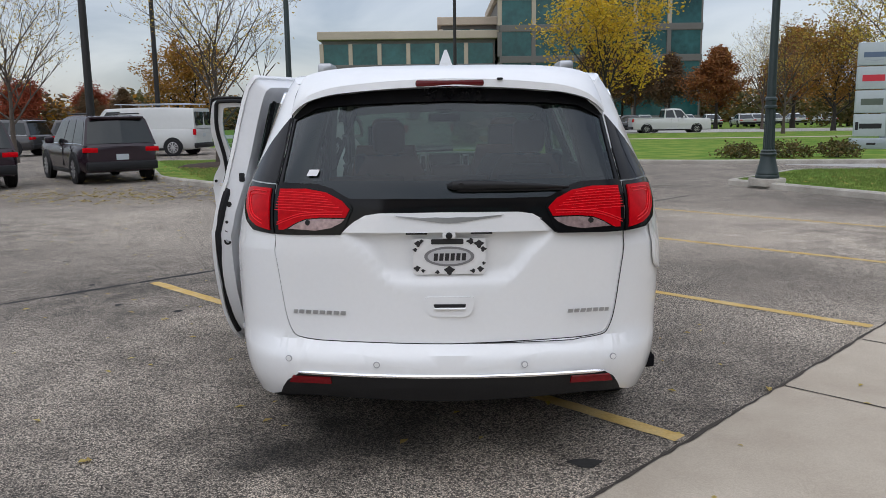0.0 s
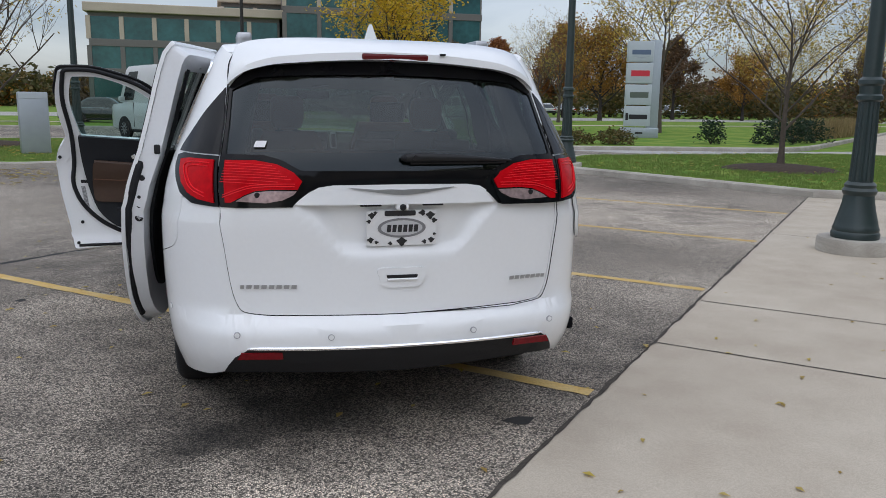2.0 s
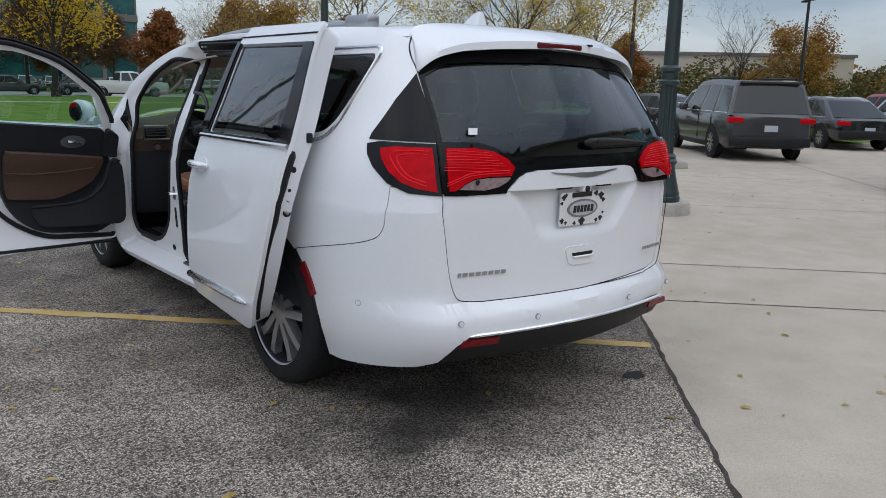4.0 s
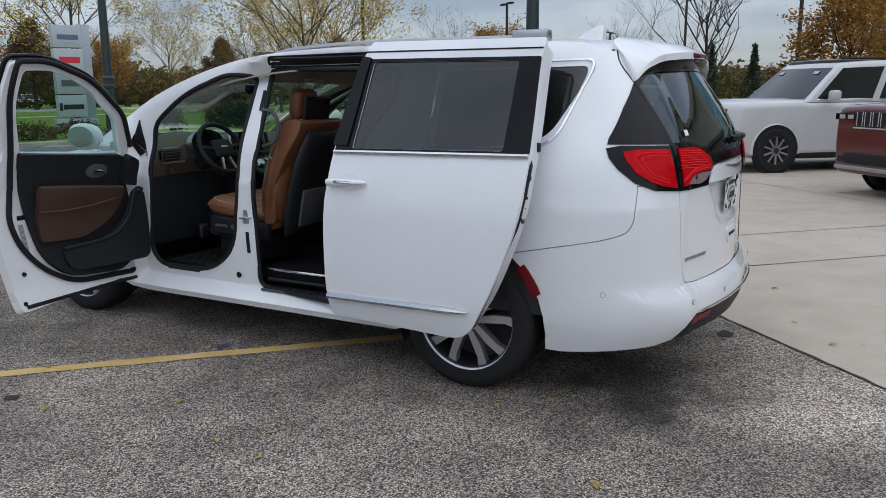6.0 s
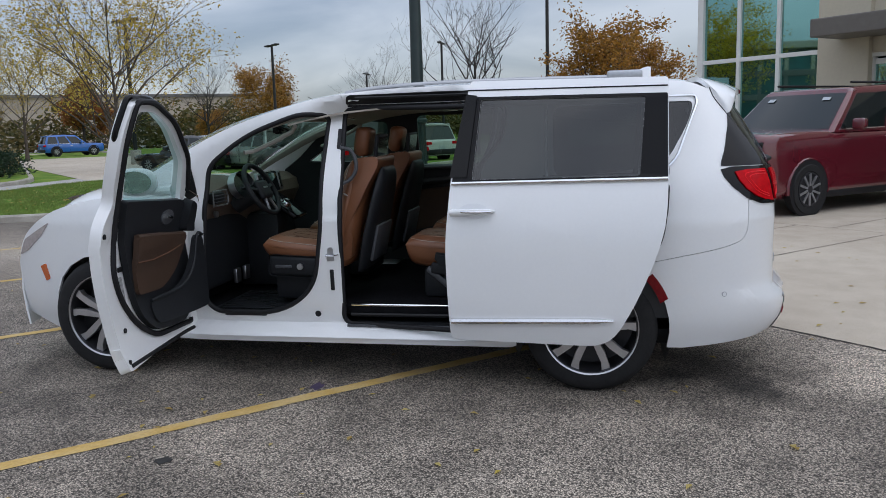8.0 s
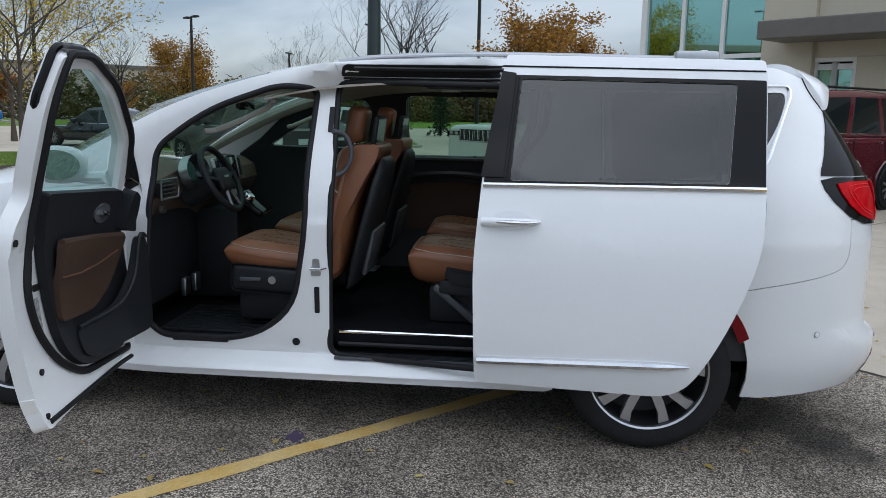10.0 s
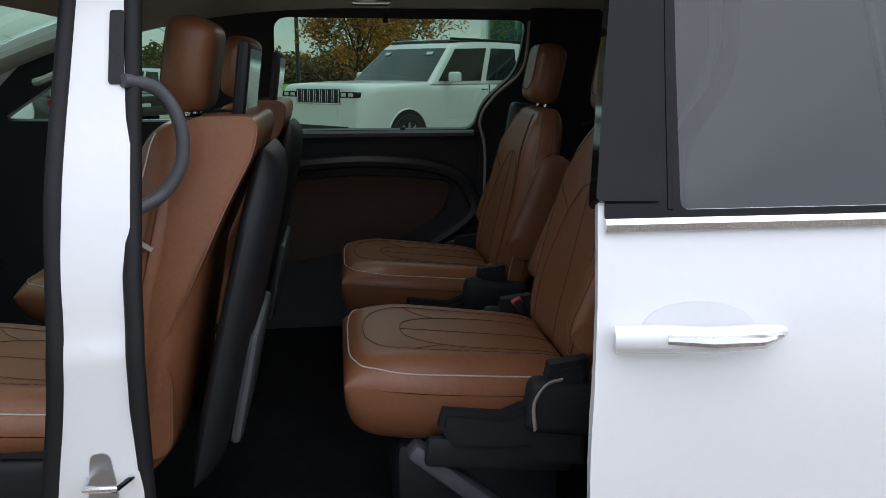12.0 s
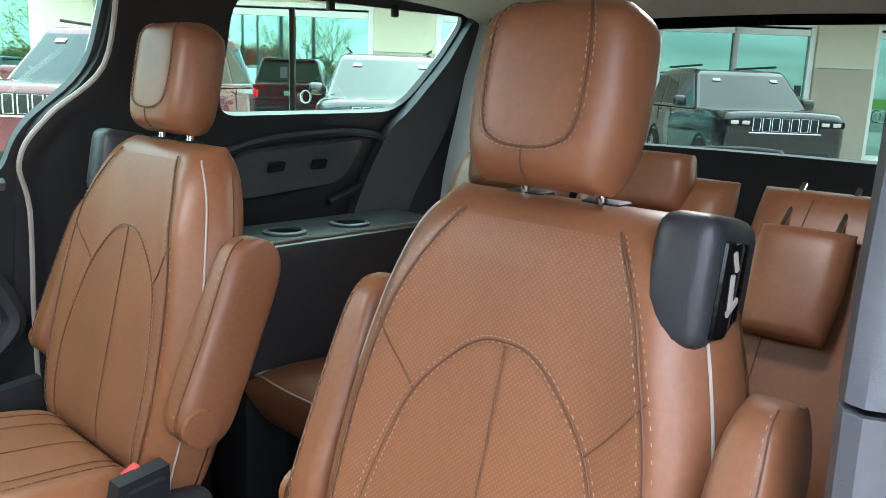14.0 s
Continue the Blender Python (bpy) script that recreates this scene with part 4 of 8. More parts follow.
# seals round the openings, pillar fittings, sill
for o in (FRONT_OPENING, SLIDE_OPENING):
    part("door_seal", tube([jamb(p[0], p[1], -0.006) for p in o], 0.015, 12, True), RUBBER, van, "black rubber door seal")
part("plug", tube([jamb(2.879, 0.398), jamb(2.879, 0.398, 0.006)], 0.019, 14), RUBBER, van)
for z0, z1, y in ((1.405, 1.525, 2.733), (0.55, 0.68, 2.769)):
    part("striker_plate", bent(rounded([(y - 0.012, z0, 0.006), (y + 0.012, z0, 0.006), (y + 0.012, z1, 0.006), (y - 0.012, z1, 0.006)]), lambda y, z: jamb(y, z, 0.004), MID, 0.006), BLACK, van)
b0 = jamb(2.77, 0.772)
lock = part("striker", tube([b0 + Vector((0.005, 0.025, 0.0)), b0 + Vector((-0.035, 0.02, 0)), b0 + Vector((-0.04, -0.03, 0.0)), b0 + Vector((0.0, -0.045, 0.0))], 0.006, 8), CHROME, van, "bright steel door striker")
part("striker_base", bent(rounded([(2.747, 0.732, 0.012), (2.797, 0.732, 0.012), (2.787, 0.817, 0.012), (2.757, 0.817, 0.012)]), lambda y, z: jamb(y, z, 0.003), MID, 0.004), STEEL, lock)
part("step_tray", box(-0.865, 1.86, 0.322, -0.78, 2.69, 0.338, 0.004), TRIMGREY, van, "grey ribbed step well")
for k in range(4):
    part("tray_rib", box(-0.855 + 0.02 * k, 1.88, 0.338, -0.848 + 0.02 * k, 2.67, 0.342), TRIM, van)
part("step_strip", tube([(-0.785, y, 0.443) for y in steps(1.85, 2.68, 8)], 0.008, 6), CHROME, van, "bright sill strip")
part("step_strip", tube([(-0.80, y, 0.385) for y in steps(1.85, 2.68, 8)], 0.012, 6), BLACK, van)
part("sill_mat", bent(rounded([(3.50, 0.378, 0.005), (3.22, 0.378, 0.005), (3.22, 0.402, 0.005), (3.50, 0.402, 0.005)]), lambda y, z: jamb(y, z, 0.010), MID, 0.02), BLACK, van)
part("sill_line", tube([side(y, 0.272, 0.002) for y in steps(1.75, 3.72, 20)], 0.006, 6), PAINT_IN, van)

# sliding door fittings
part("belt_chrome", tube([sd(y, z, 0.007) for y, z in zip(steps(1.985, 0.80, 12), steps(1.200, 1.220, 12))], 0.011, 6), CHROME, slide, "chrome belt strip")
part("lower_chrome", tube([sd(y, z, 0.008) for y, z in zip(steps(1.99, 1.09, 12), steps(0.432, 0.472, 12))], [0.019] * 11 + [0.015, 0.005], 8), CHROME, slide, "chrome lower moulding")
part("handle_cup", bent([(1.855 + 0.085 * math.cos(a), 1.052 + 0.042 * math.sin(a)) for a in steps(0, 2 * math.pi * 0.96, 24)], lambda y, z: sd(y, z, 0.003), MID, 0.004, step=0.05), PAINT_IN, slide)
hd = part("door_handle", tube([sd(y, z, o) for y, z, o in ((1.985, 1.045, 0.02), (1.93, 1.048, 0.03), (1.86, 1.05, 0.042), (1.78, 1.052, 0.036), (1.735, 1.053, 0.012))], [0.02, 0.021, 0.019, 0.018, 0.008], 10), PAINT, slide, "white door handle with a chrome blade")
part("handle_blade", tube([sd(y, 1.053, o) for y, o in ((1.92, 0.05), (1.86, 0.062), (1.79, 0.056), (1.75, 0.036))], [0.007, 0.009, 0.008, 0.004], 8), CHROME, hd)
part("leading_frame", bent(rounded([(1.998, 1.236, 0.01), (1.90, 1.236, 0.005), (1.858, 1.69, 0.005), (1.922, 1.70, 0.01)]), lambda y, z: sd(y, z, 0.014), MID, 0.055, step=0.06), GLOSSBLACK, slide, "black window frame edge")
part("window_line", tube([sd(1.885 - 0.04 * k, 1.222 + 0.45 * k, 0.004) for k in steps(0, 1, 6)], 0.005, 5), RUBBER, slide)
part("drip_line", tube([sd(y, z, 0.002) for y, z in zip(steps(1.92, 0.80, 10), steps(1.722, 1.704, 10))], 0.004, 5), RUBBER, slide)
# inner face and rear edge of the sliding door
SD_IN = rounded([(1.62, 0.335, 0.04), (1.125, 0.335, 0.12), (0.958, 0.60, 0.2), (0.818, 0.95, 0.15), (0.803, 1.25, 0.02), (0.803, 1.735, 0.02), (1.84, 1.755, 0.01), (1.84, 1.665, 0.005), (0.915, 1.645, 0.015), (0.945, 1.245, 0.015), (1.62, 1.232, 0.01)])
part("door_shell", bent(SD_IN, lambda y, z: sd(y, z, -0.020), MID, 0.080), PAINT_IN, slide, "white inner shell of the door")
part("leading_shell", bent(rounded([(1.955, 0.345, 0.04), (1.63, 0.345, 0.02), (1.63, 1.215, 0.02), (1.94, 1.205, 0.04), (1.965, 0.85, 0.1)]), lambda y, z: sd(y, z, -0.020), MID, 0.018), PAINT_IN, slide, "white leading edge of the door")
part("inner_trim", bent(rounded([(1.60, 0.50, 0.05), (1.20, 0.50, 0.15), (0.985, 0.85, 0.1), (0.962, 1.20, 0.05), (0.935, 1.63, 0.005), (0.96, 1.63, 0.005), (0.985, 1.245, 0.01), (1.60, 1.235, 0.01)]), lambda y, z: sd(y, z, -0.102), MID, 0.015), TRIM, slide, "black inner trim")
edge_pts = [(1.075, 0.40), (0.985, 0.56), (0.90, 0.75), (0.83, 0.92), (0.808, 1.05), (0.798, 1.20)]
part("edge_seal", tube([sd(y + 0.012, z, -0.030) for y, z in spline([(p[0], p[1]) for p in edge_pts], 5)], [0.016] * 14 + [0.019] * 6 + [0.022] * 5 + [0.012], 8), RUBBER, slide, "black rubber edge seal")
for z, d, r in ((1.03, -0.066, 0.008), (1.03, -0.086, 0.008), (0.99, -0.078, 0.013), (0.93, -0.080, 0.019), (1.12, -0.060, 0.014), (0.62, -0.07, 0.008)):
    yb = curve(z, [(0.40, 1.075), (0.56, 0.985), (0.75, 0.90), (0.92, 0.832), (1.05, 0.81), (1.25, 0.803)])
    hole = part("latch" if r > 0.015 else "bolt_hole", tube([sd(yb + 0.012, z, d), sd(yb - 0.002, z, d)], r, 12), BLACK, slide)
    if r > 0.015:
        part("latch_claw", tube([sd(yb - 0.003, z - 0.006, d - 0.006), sd(yb - 0.004, z + 0.006, d + 0.008)], 0.006, 8), STEEL, hole)
part("buffer", moved(box(-0.014, -0.012, -0.022, 0.014, 0.012, 0.022, 0.006), Matrix.Translation(sd(0.80, 1.255, -0.085))), BLACK, slide, "black rubber buffer")
part("front_seal", tube([sd(y, z, -0.026) for y, z in ((1.985, 0.4), (1.985, 0.85), (1.965, 1.2), (1.89, 1.70))], 0.010, 8), RUBBER, slide)

# ---- the driver's door, swung open on its hinges ----
HINGE = Vector((-0.95, 3.72, 0))
SWING = Matrix.Translation(HINGE) @ pose(0, 0, 0, 0, 0, -82) @ Matrix.Translation(-HINGE)


def leaf(y, z, out=0.0):
    """The skin of the driver's door before it is swung."""
    return side(y, z, out + 0.055 * max(0, (z - 1.2) / 0.5))


FD = rounded([(3.70, 0.335, 0.03), (2.80, 0.295, 0.03), (2.785, 0.45, 0.1), (2.72, 0.80, 0.2), (2.705, 1.06, 0.1), (2.79, 1.20, 0.04), (2.755, 1.32, 0.1), (2.725, 1.50, 0.1), (2.765, 1.70, 0.03), (2.99, 1.708, 0.1), (3.34, 1.61, 0.12), (3.61, 1.405, 0.05), (3.70, 1.22, 0.02), (3.70, 0.7, 0.1)])
FD_HOLE = rounded([(3.655, 1.15, 0.015), (2.895, 1.205, 0.02), (2.82, 1.47, 0.1), (2.85, 1.66, 0.03), (3.03, 1.665, 0.08), (3.29, 1.575, 0.1), (3.56, 1.375, 0.05)])


def door_part(name, bm, material, label="", parent=None):
    return part(name, moved(bm, SWING), material, parent, label)


fd = door_part("front_door", bent(FD, lambda y, z: leaf(y, z, 0.002), MID, 0.06, [FD_HOLE]), PAINT, "white driver's door, wide open", van)
door_part("glass", bent(rounded([(3.665, 1.14, 0.01), (2.885, 1.195, 0.02), (2.81, 1.47, 0.1), (2.84, 1.67, 0.03), (3.03, 1.675, 0.08), (3.295, 1.585, 0.1), (3.57, 1.38, 0.05)]), lambda y, z: leaf(y, z, -0.03), MID, 0.0), GLASS_TINT, "green-tinted window", fd)
FRAME_LINE = rounded([(3.69, 1.20, 0.02), (3.585, 1.395, 0.06), (3.315, 1.595, 0.12), (2.99, 1.69, 0.1), (2.80, 1.682, 0.03), (2.775, 1.48, 0.1), (2.83, 1.21, 0.1), (2.835, 0.97, 0.1), (2.81, 0.835, 0.1), (2.86, 0.68, 0.1), (2.99, 0.525, 0.1), (3.20, 0.405, 0.1), (3.67, 0.376, 0.02)])
door_part("door_seal", tube([leaf(p[0], p[1], -0.066) for p in FRAME_LINE], 0.016, 8), RUBBER, "black rubber seal", fd)
door_part("frame_top", tube([leaf(p[0], p[1], -0.02) for p in rounded([(3.70, 1.22, 0.02), (3.605, 1.415, 0.05), (3.34, 1.62, 0.12), (2.99, 1.715, 0.1), (2.765, 1.705, 0.03), (2.725, 1.5, 0.05)])], 0.015, 8), GLOSSBLACK, "gloss black window frame edge", fd)
door_part("bottom_seal", tube([leaf(y, 0.341 - (y - 2.82) * 0.008, -0.066) for y in steps(2.83, 3.67, 8)], 0.011, 6), RUBBER, "", fd)
TRIM_O = rounded([(3.63, 1.13, 0.03), (2.87, 1.19, 0.02), (2.885, 1.0, 0.1), (2.925, 0.79, 0.1), (2.99, 0.58, 0.1), (3.16, 0.445, 0.1), (3.56, 0.405, 0.08), (3.69, 0.48, 0.06), (3.71, 0.70, 0.1)])
door_part("trim_body", bent(TRIM_O, lambda y, z: leaf(y, z, -0.098), Vector((-3, 3.2, 0.8)), 0.036), TRIM, "black moulded door trim", fd)
INS = rounded([(3.62, 0.925, 0.03), (2.965, 0.995, 0.03), (2.955, 0.82, 0.04), (2.965, 0.685, 0.04), (3.27, 0.665, 0.06), (3.45, 0.72, 0.1), (3.57, 0.79, 0.08)])
door_part("brown_insert", bent(INS, lambda y, z: leaf(y, z, -0.118 - 0.025 * max(0, min(1, (z - 0.8) / 0.12))), Vector((-3, 3.2, 0.8)), 0.03, step=0.05), BROWNTRIM, "brown leather-look armrest panel", fd)
door_part("armrest_lip", tube([leaf(y, z, -0.125) for y, z in ((2.975, 0.993), (3.3, 0.962), (3.61, 0.926))], 0.016, 8), BROWNTRIM, "", fd)
door_part("insert_line", tube([leaf(y, z, -0.13) for y, z in ((2.965, 0.86), (3.15, 0.845), (3.35, 0.85), (3.55, 0.87))], 0.005, 5), THREAD, "", fd)
door_part("pocket", bent(rounded([(3.715, 0.47, 0.06), (3.73, 0.70, 0.1), (3.715, 0.90, 0.05), (3.64, 0.92, 0.04), (3.57, 0.75, 0.1), (3.42, 0.64, 0.1), (3.1, 0.62, 0.06), (3.16, 0.48, 0.06)]), lambda y, z: leaf(y, z, -0.105 - 0.085 * ease(y, 3.05, 3.62)), Vector((-3, 3.2, 0.8)), 0.03, step=0.05), TRIM, "black door pocket", fd)
door_part("pocket_rim", tube([leaf(y, z, -0.107 - 0.085 * ease(y, 3.05, 3.62)) for y, z in spline([(3.70, 0.91), (3.64, 0.915), (3.575, 0.75), (3.42, 0.645), (3.12, 0.622)], 4)], 0.010, 8), TRIM, "", fd)
door_part("hinge_trim", bent(rounded([(3.70, 0.93, 0.02), (3.715, 1.09, 0.03), (3.64, 1.13, 0.03), (3.60, 0.95, 0.02)]), lambda y, z: leaf(y, z, -0.15), Vector((-3, 3.2, 0.8)), 0.06, step=0.05), TRIM, "", fd)
door_part("handle_bezel", bent([(3.42 + 0.085 * math.cos(a), 1.05 + 0.042 * math.sin(a)) for a in steps(0, 2 * math.pi * 0.96, 20)], lambda y, z: leaf(y, z, -0.106), Vector((-3, 3.2, 0.8)), 0.012, step=0.05), TRIMGREY, "", fd)
door_part("inner_handle", tube([leaf(y, z, -0.115) for y, z in ((3.38, 1.057), (3.42, 1.053), (3.47, 1.04))], [0.012, 0.013, 0.008], 8), CHROME, "chrome inner handle", fd)
for y, z in ((2.735, 1.03), (2.865, 0.52), (2.828, 0.36)):
    door_part("plug", tube([leaf(y, z, -0.055), leaf(y, z, -0.066)], 0.013, 10), RUBBER, "", fd)
door_part("latch", bent(rounded([(2.94, 0.825, 0.006), (2.87, 0.825, 0.006), (2.87, 0.85, 0.006), (2.94, 0.85, 0.006)]), lambda y, z: leaf(y, z, -0.064), Vector((-3, 3.2, 0.8)), 0.004, step=0.05), BLACK, "", fd)
door_part("data_label", bent(rounded([(2.925, 0.62, 0.003), (2.895, 0.62, 0.003), (2.87, 0.80, 0.003), (2.90, 0.80, 0.003)]), lambda y, z: leaf(y, z, -0.0635), Vector((-3, 3.2, 0.8)), 0.002, step=0.05), mat("label_grey", (0.30, 0.30, 0.31), 0.6, var=0.5, scale=60), "grey data label", fd)
mir = bmesh.new()
bmesh.ops.create_uvsphere(mir, u_segments=20, v_segments=12, radius=1)
for v in mir.verts:
    v.co = Vector((-1.13 + 0.125 * math.copysign(abs(v.co.x) ** 0.8, v.co.x), 3.585 + 0.07 * v.co.y * (1.3 if v.co.y > 0 else 0.35), 1.245 + 0.085 * math.copysign(abs(v.co.z) ** 0.8, v.co.z)))
door_part("door_mirror", mir, PAINT, "white door mirror", fd)
MIRRORGLASS = mat("mirror_glass", (0.60, 0.85, 0.80), 0.03, 1.0, var=0.0)
bm = prism([(-1.13 + 0.105 * math.cos(a), 1.245 + 0.066 * math.sin(a)) for a in steps(0, 2 * math.pi * 0.97, 28)], 0, 0.004)
part("mirror_face", moved(bm, SWING @ Matrix.Translation((0, 3.557, 0)) @ pose(0, 0, 0, 90) @ Matrix.Identity(4)), MIRRORGLASS, fd, "pale mirror glass")
door_part("mirror_arm", tube([(-0.93, 3.62, 1.19), (-1.02, 3.62, 1.185), (-1.08, 3.61, 1.20)], [0.03, 0.028, 0.03], 8), PAINT, "", fd)
rm = mirrored(tube([(-0.93, 3.62, 1.23), (-1.02, 3.63, 1.225), (-1.08, 3.62, 1.24)], [0.03, 0.028, 0.03], 8))
bmesh.ops.create_uvsphere(rm, u_segments=16, v_segments=10, radius=0.09, matrix=pose(1.13, 3.6, 1.285) @ Matrix.Diagonal((1.3, 0.8, 0.95, 1)))
part("door_mirror", rm, PAINT, van, "white door mirror")
for z in (0.62, 0.98):
    part("hinge", box(-0.965, 3.66, z - 0.035, -0.90, 3.74, z + 0.035, 0.01), PAINT_IN, van)

# ---- the cabin ----
part("cabin_floor", box(-0.785, 0.40, 0.38, 0.95, 2.78, 0.44, 0.01), CARPET, van, "dark carpeted floor")
part("front_floor", box(-0.81, 2.78, 0.34, 0.95, 4.0, 0.395, 0.01), CARPET, van, "dark front floor")
part("floor_mat", box(-0.74, 3.0, 0.395, -0.22, 3.62, 0.407, 0.008), TRIM, van, "black rubber floor mat")
for i in range(9):
    part("mat_rib", tube([(-0.72 + 0.055 * i, 3.04, 0.409), (-0.72 + 0.055 * i, 3.58, 0.409)], 0.004, 4), RUBBER, van)
bm = across(steps(0.44, 3.05, 20), lambda y: 0.1 * max(0, (y - 2.2) / 0.82) ** 2, lambda y: 0.03, drop=0.118)
for v in bm.verts:
    v.co.x *= 0.985
part("headliner", thicken(bm, 0.01, Vector((0, 2, 3))), BEIGE, van, "pale beige headliner")
part("overhead_console", box(-0.12, 2.05, 1.632, 0.12, 2.35, 1.67, 0.012), TRIMGREY, van, "grey overhead panel")
part("grab_lamp", box(0.40, 2.2, 1.632, 0.52, 2.32, 1.655, 0.008), LENS, van)


def inner(y, z, d=0.0):
    p = side(y, z, -0.045 - d)
    return Vector((-p.x, p.y, p.z))


# right-hand trim with its three windows; charcoal upper pillars, black lower panel
RIGHT_TRIM = [(0.50, 0.44), (3.75, 0.44), (3.75, 1.20), (3.60, 1.30), (3.42, 1.46), (3.02, 1.605), (2.5, 1.634), (0.72, 1.634), (0.56, 1.6)]
R_WINS = [rounded([(2.60, 1.215, 0.05), (1.86, 1.215, 0.04), (1.84, 1.31, 0.06), (1.715, 1.43, 0.06), (1.70, 1.605, 0.04), (2.58, 1.61, 0.05)]),
          rounded([(1.42, 1.61, 0.06), (0.62, 1.615, 0.06), (0.80, 1.345, 0.08), (1.40, 1.335, 0.05)]),
          rounded([(3.55, 1.26, 0.05), (2.86, 1.25, 0.05), (2.82, 1.57, 0.05), (3.02, 1.58, 0.1)])]
right = part("side_trim", bent(RIGHT_TRIM, inner, Vector((3, 2, 0.9)), 0.02, R_WINS, 0.1), CABINTRIM, van, "black side trim")
LEFT_TRIM = [(0.50, 0.44), (1.80, 0.44), (1.80, 1.05), (1.83, 1.27), (1.69, 1.42), (1.67, 1.634), (0.72, 1.634), (0.56, 1.6)]
part("side_trim", mirrored(bent(LEFT_TRIM, inner, Vector((3, 1, 0.9)), 0.02, [R_WINS[1]], 0.1)), CABINTRIM, van, "black side trim")


def pillar_sheet(z0, z1, cols, n=14):
    """The trim behind the sliding opening: cols give a place across the pillar (0 inside, 1 outside) and how far forward it stands."""
    bm = bmesh.new()
    rows = []
    for z in [z0 + (z1 - z0) * i / n for i in range(n + 1)]:
        xi = -curve(z, [(0.4, 0.69), (1.25, 0.68), (1.45, 0.665), (1.68, 0.64)])
        xo = xi - curve(z, [(0.4, 0.085), (1.25, 0.09), (1.5, 0.10), (1.7, 0.08)])
        y0 = curve(z, [(0.4, 1.80), (1.18, 1.80), (1.30, 1.785), (1.42, 1.735), (1.52, 1.715), (1.7, 1.71)])
        rows.append([bm.verts.new((xi + (xo - xi) * a, y0 + f, z)) for a, f in cols])
    for a, b in zip(rows, rows[1:]):
        for i in range(len(cols) - 1):
            bm.faces.new((a[i], a[i + 1], b[i + 1], b[i]))
    return thicken(bm, 0.008, Vector((-0.75, 1.0, 1.0)))


COLUMN = [(0.0, -0.20), (-0.03, -0.09), (-0.02, -0.01), (0.0, 0.035), (0.05, 0.060), (0.15, 0.076), (0.30, 0.080), (0.46, 0.074), (0.58, 0.060), (0.64, 0.042), (0.70, 0.050), (0.86, 0.040), (0.97, 0.02), (1.0, -0.01)]
# paler than the right-hand cover: skylight through the open door is in the colour
part("pillar_cover", pillar_sheet(1.232, 1.68, COLUMN), TRIMGREY, van, "charcoal pillar cover, paler for the daylight on it")
part("lower_pillar_cover", pillar_sheet(0.44, 1.226, COLUMN), TRIMGREY, van, "charcoal lower pillar cover, paler for the daylight on it")
bm = bmesh.new()
rows = []
for z in steps(0.42, 1.62, 16):
    y0 = curve(z, [(0.4, 1.80), (1.18, 1.80), (1.30, 1.785), (1.42, 1.735), (1.52, 1.715), (1.7, 1.71)])
    xo, xs = -curve(z, [(0.4, 0.765), (1.25, 0.76), (1.45, 0.75), (1.7, 0.70)]), -(curve(z, W_TAB) - 0.004)
    rows.append([bm.verts.new((xo + (xs - xo) * a, y0 + f, z)) for a, f in ((0.0, 0.01), (0.12, 0.0), (0.4, -0.008), (0.75, 0.006), (0.92, 0.03), (1.0, 0.036))])
for a, b in zip(rows, rows[1:]):
    for i in range(5):
        bm.faces.new((a[i], a[i + 1], b[i + 1], b[i]))
part("door_jamb", thicken(bm, 0.01, Vector((-0.9, 1.0, 1.0))), PAINT_IN, van, "white painted door jamb")
part("jamb_stop", moved(lathe([(0.026, 0), (0.024, 0.012), (0.012, 0.016), (0.010, 0.03)], 16, "Y"), pose(-0.86, 1.795, 1.13)), BLACK, van, "black rubber stop")
part("pillar_cover", bent(rounded([(1.84, 0.9, 0.02), (1.60, 0.9, 0.02), (1.58, 1.25, 0.05), (1.46, 1.36, 0.08), (1.44, 1.66, 0.02), (1.685, 1.66, 0.02), (1.70, 1.43, 0.08), (1.83, 1.31, 0.06)]), lambda y, z: inner(y, z, 0.015), Vector((3, 1.7, 1)), 0.02, step=0.06), CABINTRIM, van, "black pillar cover")
part("pale_seal", tube([inner(y, z, 0.045) for y, z in spline([(1.70, 1.60), (1.705, 1.44), (1.80, 1.34), (1.845, 1.25), (1.815, 1.1), (1.815, 0.6)], 6)], 0.0055, 6), PIPING, van, "pale pinch-weld seal")
part("window_ledge", tube([inner(y, 1.20, 0.012) for y in steps(1.86, 2.62, 8)], 0.014, 6), TRIMGREY, van)
SD_INS = rounded([(2.75, 1.0, 0.05), (2.28, 1.045, 0.2), (1.93, 1.01, 0.06), (1.98, 0.88, 0.1), (2.16, 0.78, 0.1), (2.70, 0.68, 0.05)])
part("brown_insert", bent(SD_INS, lambda y, z: inner(y, z, 0.022), Vector((3, 2.3, 0.9)), 0.02, step=0.06), BROWNTRIM, right, "brown padded door insert")
part("insert_brow", tube([inner(y, z, 0.03) for y, z in spline([(2.76, 1.06), (2.3, 1.10), (1.97, 1.06), (1.86, 0.95), (1.88, 0.86), (2.1, 0.72)], 6)], 0.026, 8), CABINTRIM, right)
part("switch_panel", bent(rounded([(1.34, 1.24, 0.04), (0.92, 1.27, 0.04), (0.97, 1.15, 0.05), (1.32, 1.12, 0.05)]), lambda y, z: inner(y, z, 0.025), Vector((3, 1.1, 1.1)), 0.02, step=0.06), TRIMGREY, right, "charcoal switch panel")
part("panel_brow", tube([inner(y, z, 0.012) for y, z in spline([(1.44, 1.225), (1.25, 1.275), (0.98, 1.29), (0.83, 1.255), (0.86, 1.15), (1.0, 1.09)], 6)], 0.012, 8), CABINTRIM, right)
